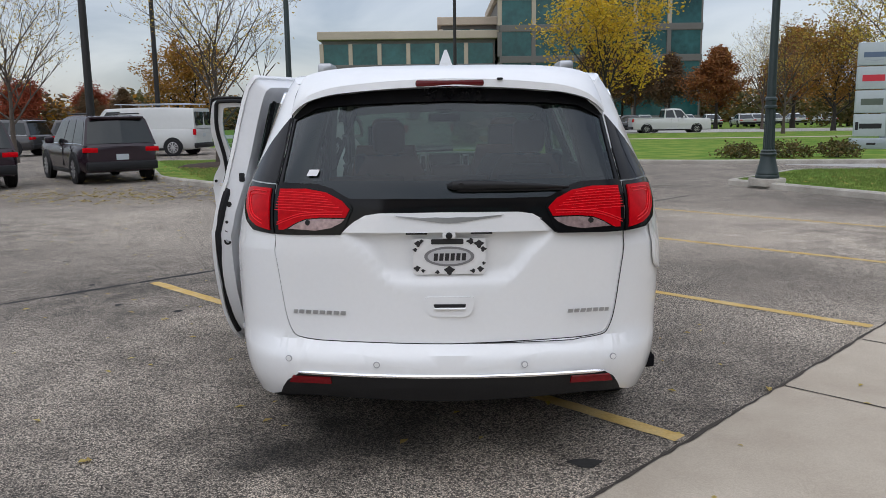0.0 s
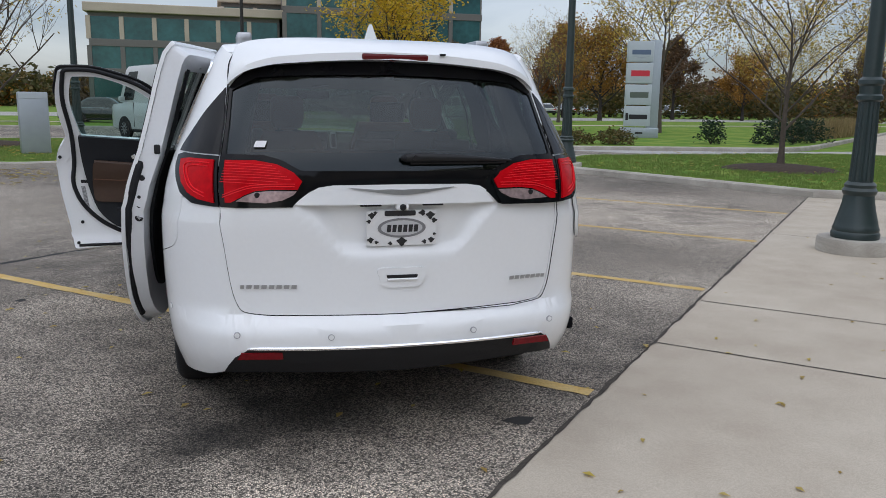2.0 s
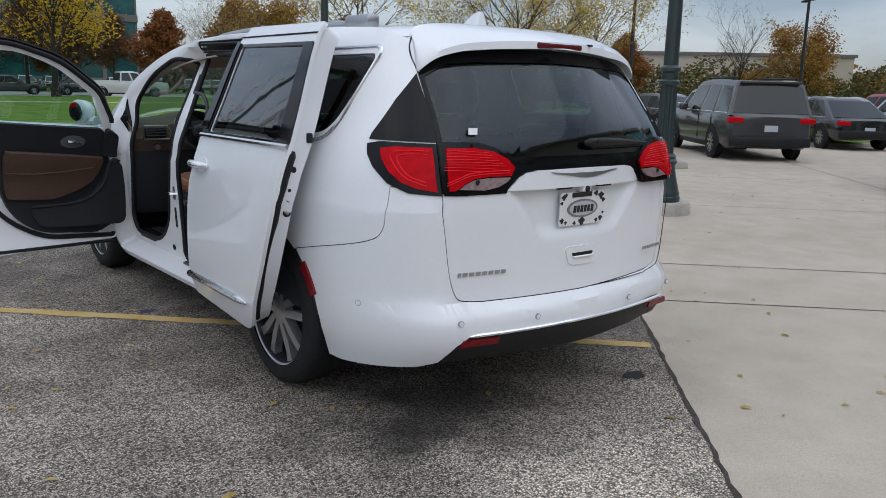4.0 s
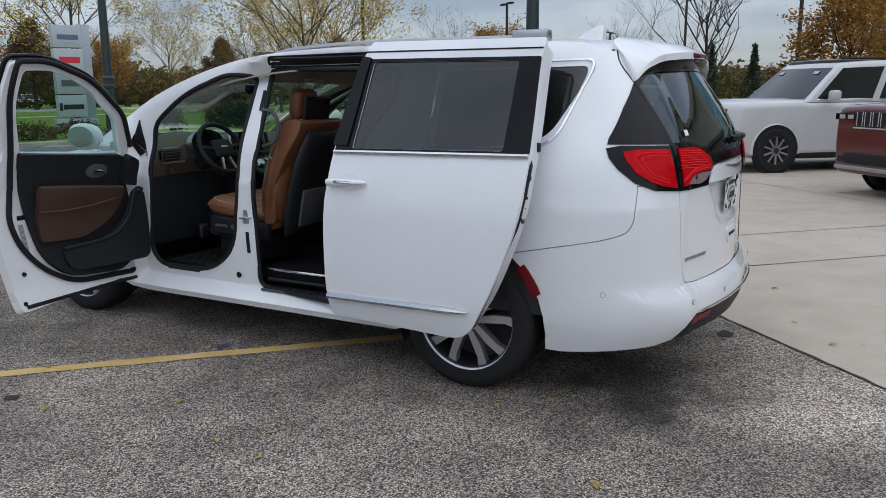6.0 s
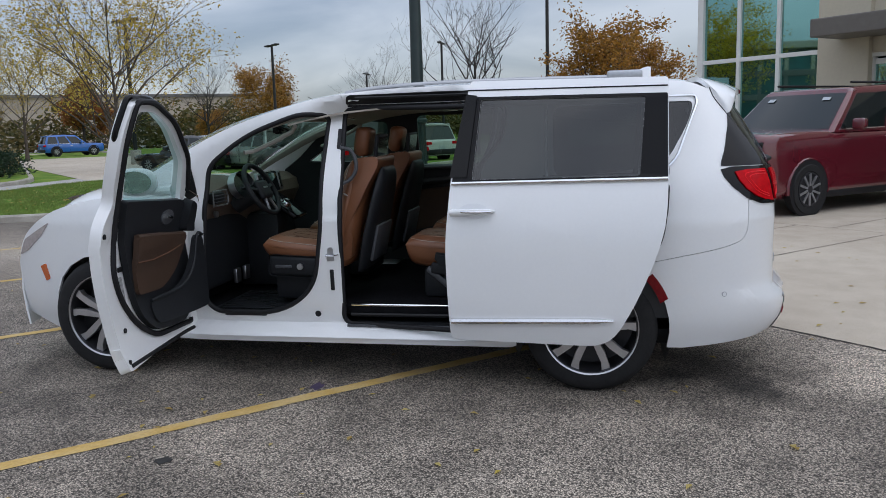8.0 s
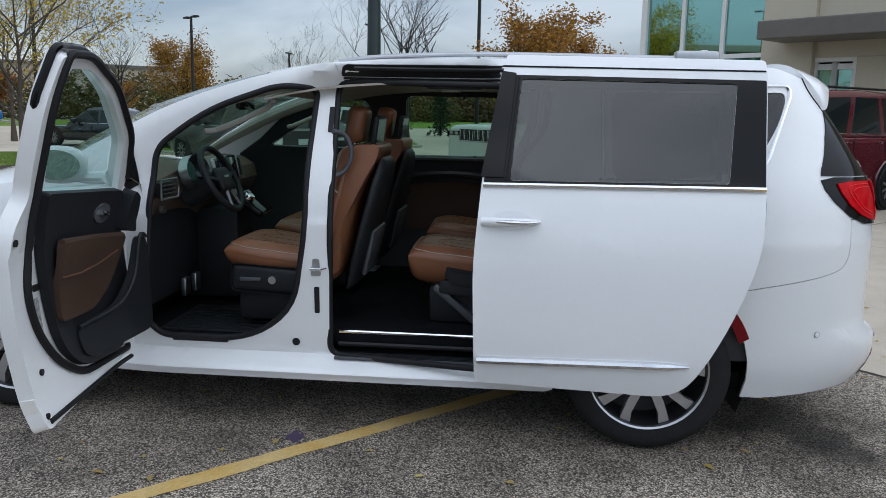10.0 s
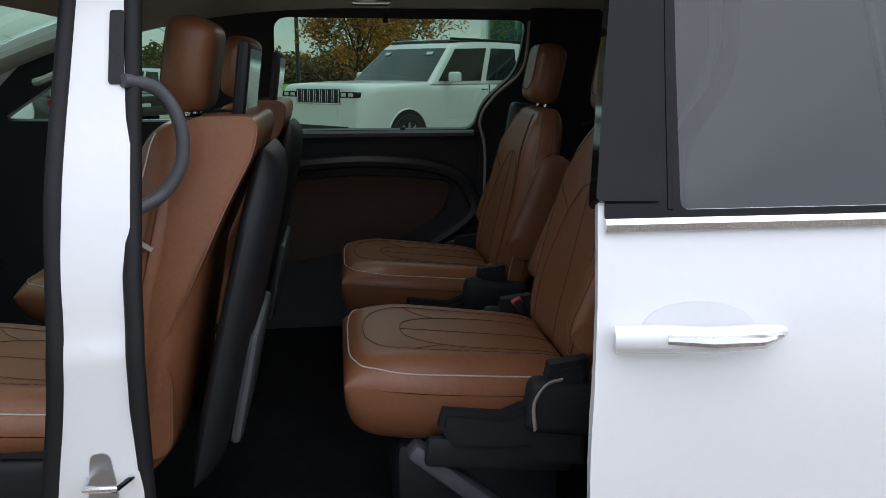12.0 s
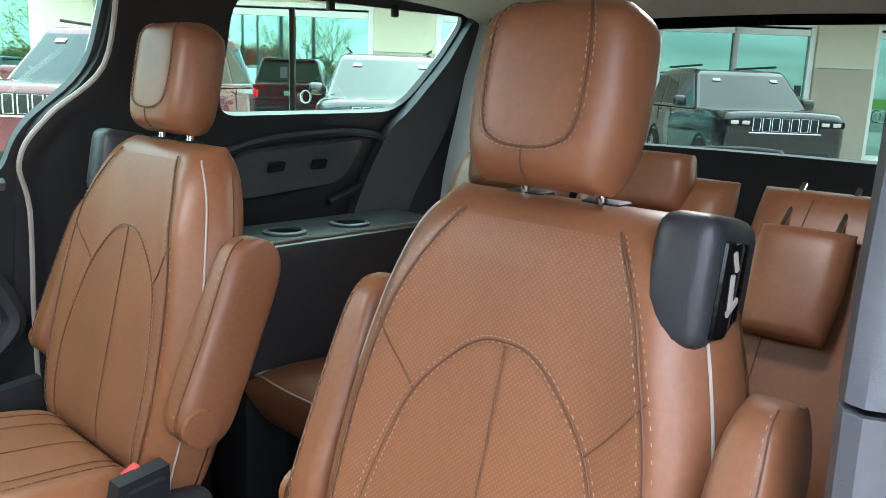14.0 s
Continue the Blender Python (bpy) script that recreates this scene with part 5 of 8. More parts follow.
part("rear_pillar_panel", bent(rounded([(0.93, 0.98, 0.03), (0.70, 0.98, 0.03), (0.60, 1.25, 0.05), (0.56, 1.60, 0.02), (0.615, 1.60, 0.02), (0.79, 1.345, 0.05), (0.84, 1.30, 0.05)]), lambda y, z: inner(y, z, 0.03), Vector((3, 0.8, 1.1)), 0.03, step=0.06), TRIMGREY, right, "charcoal rear pillar panel")
for y0 in (1.10, 1.24):
    part("switch", bent(rounded([(y0, 1.215, 0.005), (y0 - 0.05, 1.217, 0.005), (y0 - 0.05, 1.192, 0.005), (y0, 1.19, 0.005)]), lambda y, z: inner(y, z, 0.032), Vector((3, 1.1, 1.1)), 0.008, step=0), BLACK, right)
ledge = part("cup_ledge", box(0.60, 0.82, 0.44, 0.86, 1.50, 1.07, 0.03), CABINTRIM, van, "black quarter ledge with cup holders")
for y in (1.32, 1.12):
    part("cup_ring", lathe([(0.052, 1.066), (0.052, 1.076), (0.042, 1.079), (0.038, 1.06), (0.034, 1.00)], 20, caps=False), TRIMGREY, ledge).matrix_local = pose(0.70, y, 0)
    part("cup_well", lathe([(0.040, 1.0755), (0.001, 1.0755)], 20, caps=False), GLOSSBLACK, ledge).matrix_local = pose(0.70, y, 0)
part("ledge_strip", tube([(0.605, y, 1.072) for y in steps(0.85, 1.48, 6)], 0.006, 6), STEEL, ledge)
for s in (-1, 1):
    part("pillar_trim", moved(box(-0.06, -0.05, -0.5, 0.06, 0.05, 0.5, 0.03), pose(s * 0.70, 0.52, 1.20, -14, -s * 14)), CABINTRIM, van, "black rear pillar trim")
part("gate_trim", bent([(0, 0.66), (0.76, 0.70), (0.78, 1.27), (0, 1.27)], lambda u, z: skin(u, z, -0.075), Vector((0, -3, 1)), 0.02, mirror=True, step=0.12), CABINTRIM, van, "black tailgate trim")
for y, z in ((1.16, 1.61), (0.95, 1.612), (2.2, 1.612)):
    p = inner(y, z, 0.0)
    part("shade_hook", box(p.x - 0.012, y - 0.009, z - 0.02, p.x + 0.004, y + 0.009, z + 0.012, 0.004), BLACK, van)
p = inner(2.13, 1.215)
part("shade_clip", box(p.x - 0.01, 2.12, 1.205, p.x + 0.006, 2.14, 1.225, 0.003), BLACK, van)

# dashboard, wheel, console
dash_sec = [(4.05, 1.16), (3.86, 1.20), (3.72, 1.19), (3.64, 1.14), (3.62, 1.06), (3.66, 0.98), (3.72, 0.86), (3.80, 0.70), (4.05, 0.66)]
bm = bmesh.new()
rows = []
for x in steps(-0.84, 0.84, 20):
    hood = 0.05 * math.exp(-((x + 0.40) / 0.17) ** 2)
    bulge = 0.05 * math.exp(-(x / 0.2) ** 2)
    rows.append([bm.verts.new((x, y - (bulge if z < 1.17 else 0) - 0.6 * hood * (1 if z > 1.0 else 0), z + hood * (1 if z > 1.1 else 0.2))) for y, z in dash_sec])
for a, b in zip(rows, rows[1:]):
    for i in range(len(dash_sec) - 1):
        bm.faces.new((a[i], b[i], b[i + 1], a[i + 1]))
bmesh.ops.recalc_face_normals(bm, faces=bm.faces[:])
DASHMAT = mat("dash_tan", (0.115, 0.085, 0.066), 0.6, var=0.12, scale=6, bump=0.2, bscale=300)
dash = part("dashboard", bm, DASHMAT, van, "brown-grey dashboard")
part("knee_panel", box(-0.83, 3.66, 0.50, 0.83, 3.80, 0.99, 0.04), TRIM, dash, "black lower dash")
part("pedal_wall", box(-0.84, 3.80, 0.40, 0.84, 3.88, 0.75, 0.02), CARPET, dash)
part("gauge_hood", moved(lathe([(0.15, 0), (0.15, 0.05), (0.135, 0.055), (0.13, 0.02)], 28, "Y", False), pose(-0.40, 3.52, 1.175, -14) @ Matrix.Diagonal((1, 1, 0.62, 1))), STEEL, dash, "satin bezel of the instrument hood")
part("instrument_screen", moved(prism([(0.135 * math.cos(a), 0.083 * math.sin(a)) for a in steps(0, 2 * math.pi * 0.97, 28)], 0, 0.004), pose(-0.40, 3.565, 1.17, 76)), SCREEN, dash, "dark instrument screen")
part("vent", box(-0.76, 3.565, 1.07, -0.60, 3.62, 1.145, 0.02), BLACK, dash, "black air vent")
for k in range(3):
    part("vent_blade", box(-0.75, 3.556, 1.084 + 0.02 * k, -0.61, 3.575, 1.088 + 0.02 * k), TRIMGREY, dash)
part("vent_frame", tube([(-0.77, 3.565, 1.06), (-0.59, 3.56, 1.06), (-0.575, 3.56, 1.11), (-0.60, 3.56, 1.155), (-0.77, 3.565, 1.155)], 0.006, 6, True), STEEL, dash)
part("switch_knob", lathe([(0.022, 0), (0.02, 0.02)], 14, "Y"), STEEL, dash).matrix_local = pose(-0.66, 3.62, 1.0, 180)
part("centre_screen", moved(box(-0.13, 0, -0.075, 0.13, 0.03, 0.075, 0.012), pose(0, 3.50, 1.165, -12)), SCREEN, dash, "dark touch screen")
for s in (-1, 1):
    part("screen_vent", moved(box(-0.03, 0, -0.07, 0.03, 0.03, 0.07, 0.012), pose(s * 0.175, 3.505, 1.165, -12)), STEEL, dash)
    part("vent_core", moved(box(-0.018, -0.004, -0.055, 0.018, 0.02, 0.055, 0.006), pose(s * 0.175, 3.505, 1.165, -12)), BLACK, dash)
con = part("console", moved(box(-0.12, -0.14, -0.02, 0.12, 0.14, 0.02, 0.015), pose(0, 3.40, 0.99, 35)), GLOSSBLACK, dash, "gloss black control console")
part("shift_knob", lathe([(0.034, 0), (0.033, 0.022), (0.028, 0.028)], 18), CHROME, con).matrix_local = pose(-0.05, 3.38, 1.0, 35)
for k in range(4):
    part("button", moved(box(-0.10 + 0.05 * k, 0.02, 0.02, -0.065 + 0.05 * k, 0.045, 0.026, 0.003), pose(0, 3.40, 0.99, 35)), STEEL, con)
part("console_leg", box(-0.11, 3.42, 0.42, 0.11, 3.75, 0.95, 0.03), TRIM, dash)
WH = pose(-0.40, 3.40, 1.14, 62)
ring = [Vector((0.185 * math.cos(a), 0.185 * math.sin(a) * 0.97, 0)) for a in steps(0, 2 * math.pi * 35 / 36, 35)]
sw = part("steering_wheel", moved(tube(ring, 0.017, 10, True), WH), TRIM, van, "black leather steering wheel")
part("airbag_cover", moved(box(-0.085, -0.075, -0.01, 0.085, 0.06, 0.03, 0.025, 3), WH), TRIM, sw)
part("wheel_badge", moved(box(-0.03, -0.006, 0.03, 0.03, 0.006, 0.033), WH), STEEL, sw)
for pts, m in ((((-0.07, 0.0, 0), (-0.175, 0.02, 0)), TRIM), (((0.07, 0.0, 0), (0.175, 0.02, 0)), TRIM), (((-0.03, -0.06, 0), (-0.06, -0.175, 0)), STEEL), (((0.03, -0.06, 0), (0.06, -0.175, 0)), STEEL)):
    part("spoke", moved(tube(pts, [0.022, 0.014], 8, flat=0.6), WH), m, sw)
part("column", moved(tube([(0, 0, -0.03), (0, 0, -0.22)], [0.055, 0.065], 12), WH), TRIM, sw)
part("stalk", moved(tube([(-0.05, 0.03, -0.05), (-0.17, 0.05, -0.05)], 0.009, 6), WH), TRIM, sw)
rv = part("rear_view_mirror", box(-0.13, 3.38, 1.50, 0.13, 3.42, 1.57, 0.02), GLOSSBLACK, van, "black rear-view mirror")
part("mirror_stem", tube([(0, 3.41, 1.55), (0, 3.5, 1.60)], 0.02, 8), BLACK, rv)
for s in (-1, 1):
    pts = [Vector((s * (abs(side(y, curve(y, ROOF_EDGE) - 0.06).x) - 0.06), y, curve(y, ROOF_EDGE) - 0.065)) for y in steps(2.9, 4.0, 10)]
    part("windshield_pillar_trim", tube(pts, [0.036] * 8 + [0.032, 0.03, 0.025], 8, flat=0.7), mat("pale_grey_trim", (0.34, 0.32, 0.29), 0.7, var=0.08) if s < 0 else bpy.data.materials["pale_grey_trim"], van, "pale grey windshield pillar trim")
    g = Vector((s * 0.66, 3.2, 1.48))
    part("grab_handle", tube([(s * 0.70, 3.02, 1.55), (s * 0.655, 3.06, 1.515), (s * 0.65, 3.2, 1.45), (s * 0.665, 3.32, 1.40), (s * 0.72, 3.36, 1.395)], 0.014, 8), bpy.data.materials["pale_grey_trim"], van, "pale grab handle")
part("pillar_grab_handle", tube([Vector(p) for p in spline([(-0.74, 2.72, 1.41), (-0.70, 2.675, 1.395), (-0.69, 2.645, 1.34), (-0.69, 2.645, 1.27), (-0.70, 2.68, 1.215), (-0.74, 2.73, 1.19)], 6)], 0.012, 12), TRIMGREY, van, "grey pillar grab handle")
for k in (0, 1):
    part("pedal", box(-0.44 + 0.14 * k, 3.60, 0.50, -0.37 + 0.14 * k, 3.63, 0.60, 0.008), STEEL, van)


# ---- seats ----
def seat_surface(cx, p0, p1, hw, tf, tb, bol, forward):
    """A padded slab between two points of the side view. Returns fn(s, t, face, lift)."""
    a, b = Vector((0, *p0)), Vector((0, *p1))
    up = b - a
    nrm = Vector((0, -up.z, up.y)).normalized()
    if nrm.dot(forward) < 0:
        nrm = -nrm

    def fn(s, t, face=1, lift=0.0):
        e1 = max(0.0, 1 - abs(s) ** 5) ** 0.5
        e2 = max(0.0, 1 - abs(2 * t - 1) ** 9) ** 0.5
        if face > 0:
            d = tf * e1 * e2 + bol * math.exp(-((abs(s) - 0.74) / 0.17) ** 2) * e2 * min(1, 4 * (1 - t)) + lift
        else:
            d = -tb * e1 * e2 - lift
        return a + up * t + nrm * d + Vector((cx + curve(t, hw) * s, 0, 0))
    return fn


def slab(fn, n=26, m=26):
    bm = bmesh.new()
    for face in (1, -1):
        g = [[bm.verts.new(fn(math.sin((-1 + 2 * i / n) * math.pi / 2), 0.5 - 0.5 * math.cos(math.pi * j / m), face)) for i in range(n + 1)] for j in range(m + 1)]
        for j in range(m):
            for i in range(n):
                bm.faces.new((g[j][i], g[j][i + 1], g[j + 1][i + 1], g[j + 1][i]))
    bmesh.ops.remove_doubles(bm, verts=bm.verts[:], dist=0.0005)
    bmesh.ops.recalc_face_normals(bm, faces=bm.faces[:])
    return bm


def seam(fn, pts, r, lift=0.0, n=5):
    return tube([fn(p.x, p.y, 1, lift + 0.0012) for p in spline(pts, n * 2)], r * 0.6, 6)


def stitches(fn, pts, lift=0.0022, gap=0.006):
    """A row of short threads along a seam."""
    bm = bmesh.new()
    P = [fn(p.x, p.y, 1, lift) for p in spline(pts, 12)]
    run = 0.0
    for a, b in zip(P, P[1:]):
        d = (b - a).length
        run += d
        if run > gap:
            run = 0.0
            u = (b - a).normalized()
            tube([a, a + u * 0.0038], 0.0007, 4, bm=bm)
    return bm


def stitch_part(bm, parent):
    ob = part("stitching", bm, STITCH, parent)
    ob["kind"] = "stuff"
    return ob


def captain(name, label, cx, back0, back1, cush0, cush1, k=1.0, out=-1, front=False, group="captain's chairs", nod=0.0):
    """A bucket seat that faces forwards; out: the side of its outer arm (-1 left)."""
    st = thing(name, label, "seat", group)
    hwb = [(0, 0.235 * k), (0.25, 0.268 * k), (0.5, 0.26 * k), (0.75, 0.228 * k), (0.92, 0.19 * k), (1, 0.155 * k)]
    fb = seat_surface(cx, back0, back1, hwb, 0.062, 0.05, 0.022, Vector((0, 1, 0)))
    back = part("backrest", slab(fb, 52, 44), LEATHER, st)
    half = [(0.62, 0.02), (0.60, 0.30), (0.53, 0.48), (0.45, 0.585), (0.30, 0.665), (0.15, 0.712)]
    arch_l = [(-x, y) for x, y in half] + [(0, 0.722)] + list(reversed(half))
    lines = [arch_l, [(0, 0.72), (0, 0.4), (0, 0.04)], [(-0.74, 0.70), (-0.60, 0.64), (-0.455, 0.58)], [(0.74, 0.70), (0.60, 0.64), (0.455, 0.58)],
             [(-0.74, 0.03), (-0.74, 0.55), (-0.68, 0.8), (-0.56, 0.95)], [(0.74, 0.03), (0.74, 0.55), (0.68, 0.8), (0.56, 0.95)]]
    patch = bmesh.new()
    grid = []
    for j in range(33):
        t_ = 0.02 + 0.92 * j / 32
        w_ = 0.985 * (curve(t_, [(0, 0.74), (0.55, 0.74), (0.8, 0.68), (0.94, 0.56)]))
        grid.append([patch.verts.new(fb(-w_ + 2 * w_ * i / 20, t_, 1, 0.0012)) for i in range(21)])
    for g0, g1 in zip(grid, grid[1:]):
        for i in range(20):
            patch.faces.new((g0[i], g0[i + 1], g1[i + 1], g1[i]))
    lay = patch.loops.layers.uv.new("panel")
    for f_ in patch.faces:
        for lp in f_.loops:
            lp[lay].uv = (lp.vert.co.x, lp.vert.co.z)
    part("insert", thicken(patch, 0, Vector((cx, -5, 1))), PERF, back, "perforated leather insert")
    for ln in lines:
        part("seam", seam(fb, ln, 0.0026 if ln in lines[4:] else 0.0017, 0.0016), THREAD, back)
    for ln in lines[:1] + lines[4:]:
        off = [(x * 1.04, y + 0.006) for x, y in ln]
        stitch_part(stitches(fb, off, 0.0034), back)
        stitch_part(stitches(fb, [(x * 0.965, y - 0.004) for x, y in ln], 0.0034), back)
    for s in (-1, 1):
        part("piping", seam(fb, [(s * 0.93, 0.02), (s * 0.93, 0.3), (s * 0.93, 0.6), (s * 0.92, 0.85), (s * 0.86, 0.95)], 0.0028), PIPING, back, "pale piping")
    # cushion
    hwc = [(0, 0.215 * k), (0.3, 0.235 * k), (0.7, 0.25 * k), (1, 0.23 * k)]
    fc = seat_surface(cx, cush0, cush1, hwc, 0.06, 0.10 if front else 0.145, 0.015, Vector((0, 0, 1)))
    cu = part("cushion", slab(fc, 44, 36), LEATHER, st)
    cl = [[(-0.62, 0.02), (-0.62, 0.5), (-0.60, 0.80), (-0.35, 0.90), (0, 0.92), (0.35, 0.90), (0.60, 0.80), (0.62, 0.5), (0.62, 0.02)],
          [(-0.44, 0.03), (-0.46, 0.35), (-0.40, 0.58), (-0.24, 0.72), (0, 0.755), (0.24, 0.72), (0.40, 0.58), (0.46, 0.35), (0.44, 0.03)], [(0, 0.05), (0, 0.4), (0, 0.755)], [(-0.62, 0.72), (-0.5, 0.66), (-0.40, 0.58)], [(0.62, 0.72), (0.5, 0.66), (0.40, 0.58)]]
    for ln in cl:
        part("seam", seam(fc, ln, 0.0016), THREAD, cu)
    stitch_part(stitches(fc, [(x * 1.04, y + 0.008) for x, y in cl[0]]), cu)
    part("piping", seam(fc, [(-0.93, 0.03), (-0.93, 0.5), (-0.92, 0.85), (-0.75, 0.965), (0, 0.985), (0.75, 0.965), (0.92, 0.85), (0.93, 0.5), (0.93, 0.03)], 0.003), PIPING, cu, "pale piping")
    # head restraint
    top = Vector((0, *back1))
    up = (top - Vector((0, *back0))).normalized()
    h0, h1 = top + up * 0.014 + Vector((0, nod, 0)), top + up * (0.208 if nod else 0.20) + Vector((0, nod * 1.1, 0))
    fh = seat_surface(cx, (h0.y + 0.012, h0.z), (h1.y + 0.018, h1.z), [(0, 0.080 * k), (0.25, 0.097 * k), (0.75, 0.098 * k), (0.9, 0.090 * k), (1, 0.066 * k)], 0.052, 0.048, 0.0, Vector((0, 1, 0)))
    hr = part("head_restraint", slab(fh, 32, 30), LEATHER, st)
    hl = [(-0.60, 0.97), (-0.62, 0.6), (-0.58, 0.32), (-0.40, 0.22), (0, 0.19), (0.40, 0.22), (0.58, 0.32), (0.62, 0.6), (0.60, 0.97)]
    part("seam", seam(fh, hl, 0.002), THREAD, hr)
    stitch_part(stitches(fh, [(x * 1.06, y - 0.012) for x, y in hl]), hr)
    stitch_part(stitches(fh, [(x * 0.94, y + 0.012) for x, y in hl]), hr)
    part("seam", seam(fh, [(0, 0.19), (0.0, 0.1), (0.0, 0.03)], 0.0015), THREAD, hr)
    for s in (-1, 1):
        q = top + Vector((cx + s * 0.050, 0.004, 0))
        part("post", tube([q - up * 0.03, q + up * 0.006 + Vector((0, 0.3 * nod, 0)), q + up * 0.05 + Vector((0, nod, 0))], 0.0065, 10), CHROME, hr, "chrome post")
        part("post_sleeve", moved(box(-0.025, -0.016, -0.006, 0.025, 0.016, 0.006, 0.005), Matrix.Translation(q - up * 0.002)), BLACK, st)
    return st, fb, fc


def second_row(cx, out, label, nod):
    st, fb, fc = captain("captain_chair", label, cx, (1.825, 0.74), (1.693, 1.312), (1.86, 0.735), (2.375, 0.79), 1.0, out, nod=nod)
    # release cap on the shoulder, folding arm, pivot cover, base
    hx = cx + out * 0.165
    cap = part("shoulder_cap", moved(box(-0.026 if out > 0 else -0.040, -0.055, -0.060, 0.040 if out > 0 else 0.026, 0.046, 0.066, 0.02, 3), pose(hx, 1.73, 1.255, 10, 0, 0)), CABINTRIM, st, "black release cap on the shoulder")
    part("release_lever", moved(box(-0.004, -0.024, -0.045, 0.004, 0.024, 0.045, 0.004), pose(hx + out * 0.040, 1.735, 1.255, 10)), GLOSSBLACK, cap)
    part("lever_mark", moved(box(-0.0045, -0.004, -0.015, 0.0045, 0.003, 0.017, 0.001), pose(hx + out * 0.0415, 1.74, 1.255, 2)), PIPING, cap, "", False)
    for dz, tilt, ln in ((-0.014, 62, 0.012), (0.028, -24, 0.010)):
        part("lever_mark", moved(box(-0.0045, -0.003, -ln, 0.0045, 0.003, ln, 0.001), pose(hx + out * 0.0415, 1.735, 1.255 + dz, tilt)), PIPING, cap, "", False)
    for o in (1, -1):
        ax = cx + o * out * (0.268 if o > 0 else 0.262)
        ahead = 0.05 if out < 0 and o > 0 else 0.0
        fa = seat_surface(ax, (1.83 + ahead, 0.86), (1.70 + ahead, 1.175), [(0, 0.028), (0.2, 0.034), (0.8, 0.033), (1, 0.022)], 0.058, 0.05, 0, Vector((0, 1, 0)))
        arm = part("armrest", slab(fa, 14, 18), LEATHER, st, "folded-up leather armrest")
        part("seam", seam(fa, [(0.55 * out * o, 0.03), (0.6 * out * o, 0.5), (0.5 * out * o, 0.97)], 0.0018), THREAD, arm)
        stitch_part(stitches(fa, [(0.42 * out * o, 0.03), (0.46 * out * o, 0.5), (0.4 * out * o, 0.97)]), arm)
        part("pivot_cover", tube([(ax + out * o * 0.030, 1.835 + ahead, 0.90), (ax + out * o * 0.041, 1.835 + ahead, 0.90)], 0.030, 18), LEATHER, arm)
        part("side_cover", moved(box(-0.028, -0.10, -0.06, 0.028, 0.10, 0.06, 0.024, 3), pose(cx + o * out * 0.262, 1.905, 0.735, 8)), TRIM, st, "black hinge cover")
        bm = prism([(1.87, 0.84), (1.95, 0.83), (1.965, 0.755), (2.05, 0.725), (2.175, 0.745), (2.184, 0.705), (2.15, 0.657), (2.05, 0.646), (1.99, 0.652), (1.97, 0.61), (1.87, 0.60)], 0.232, 0.276, 0.012)
        for v in bm.verts:
            v.co = Vector((cx + o * out * v.co.z, v.co.x, v.co.y))
        bmesh.ops.recalc_face_normals(bm, faces=bm.faces[:])
        part("hinge_arm", bm, TRIM, st, "black moulded seat hinge")
        part("side_skirt", moved(box(-0.014, -0.17, -0.035, 0.014, 0.15, 0.035, 0.012, 2), pose(cx + o * out * 0.245, 2.06, 0.63, 6)), TRIM, st)
    part("recline_strap", tube([Vector(p) for p in spline([(cx + out * 0.285, 1.93, 0.805), (cx + out * 0.297, 1.965, 0.80), (cx + out * 0.297, 1.99, 0.76), (cx + out * 0.292, 1.985, 0.70)], 6)], 0.007, 8, flat=0.4), PIPING, st)
    part("buckle", moved(box(-0.012, -0.012, -0.035, 0.012, 0.012, 0.035, 0.006), pose(cx - out * 0.225, 1.90, 0.80, -25)), BLACK, st)
    part("buckle_button", moved(box(-0.010, -0.014, 0.022, 0.010, 0.014, 0.037, 0.003), pose(cx - out * 0.225, 1.90, 0.80, -25)), mat("red_button", (0.5, 0.03, 0.03), 0.4, var=0.05) if out < 0 else bpy.data.materials["red_button"], st, "red buckle button")
    part("base_cover", box(cx - 0.20, 1.90, 0.44, cx + 0.20, 2.27, 0.64, 0.03), TRIM, st, "black folding base")
    part("base_leg", moved(box(-0.03, -0.14, -0.02, 0.03, 0.14, 0.02, 0.012), pose(cx + out * 0.21, 2.13, 0.55, 40)), TRIMGREY, st)
    return st


second_row(-0.345, -1, "brown leather captain's chair beside the open sliding door", 0.038)
second_row(0.50, 1, "brown leather captain's chair beside the closed side window", 0.008)


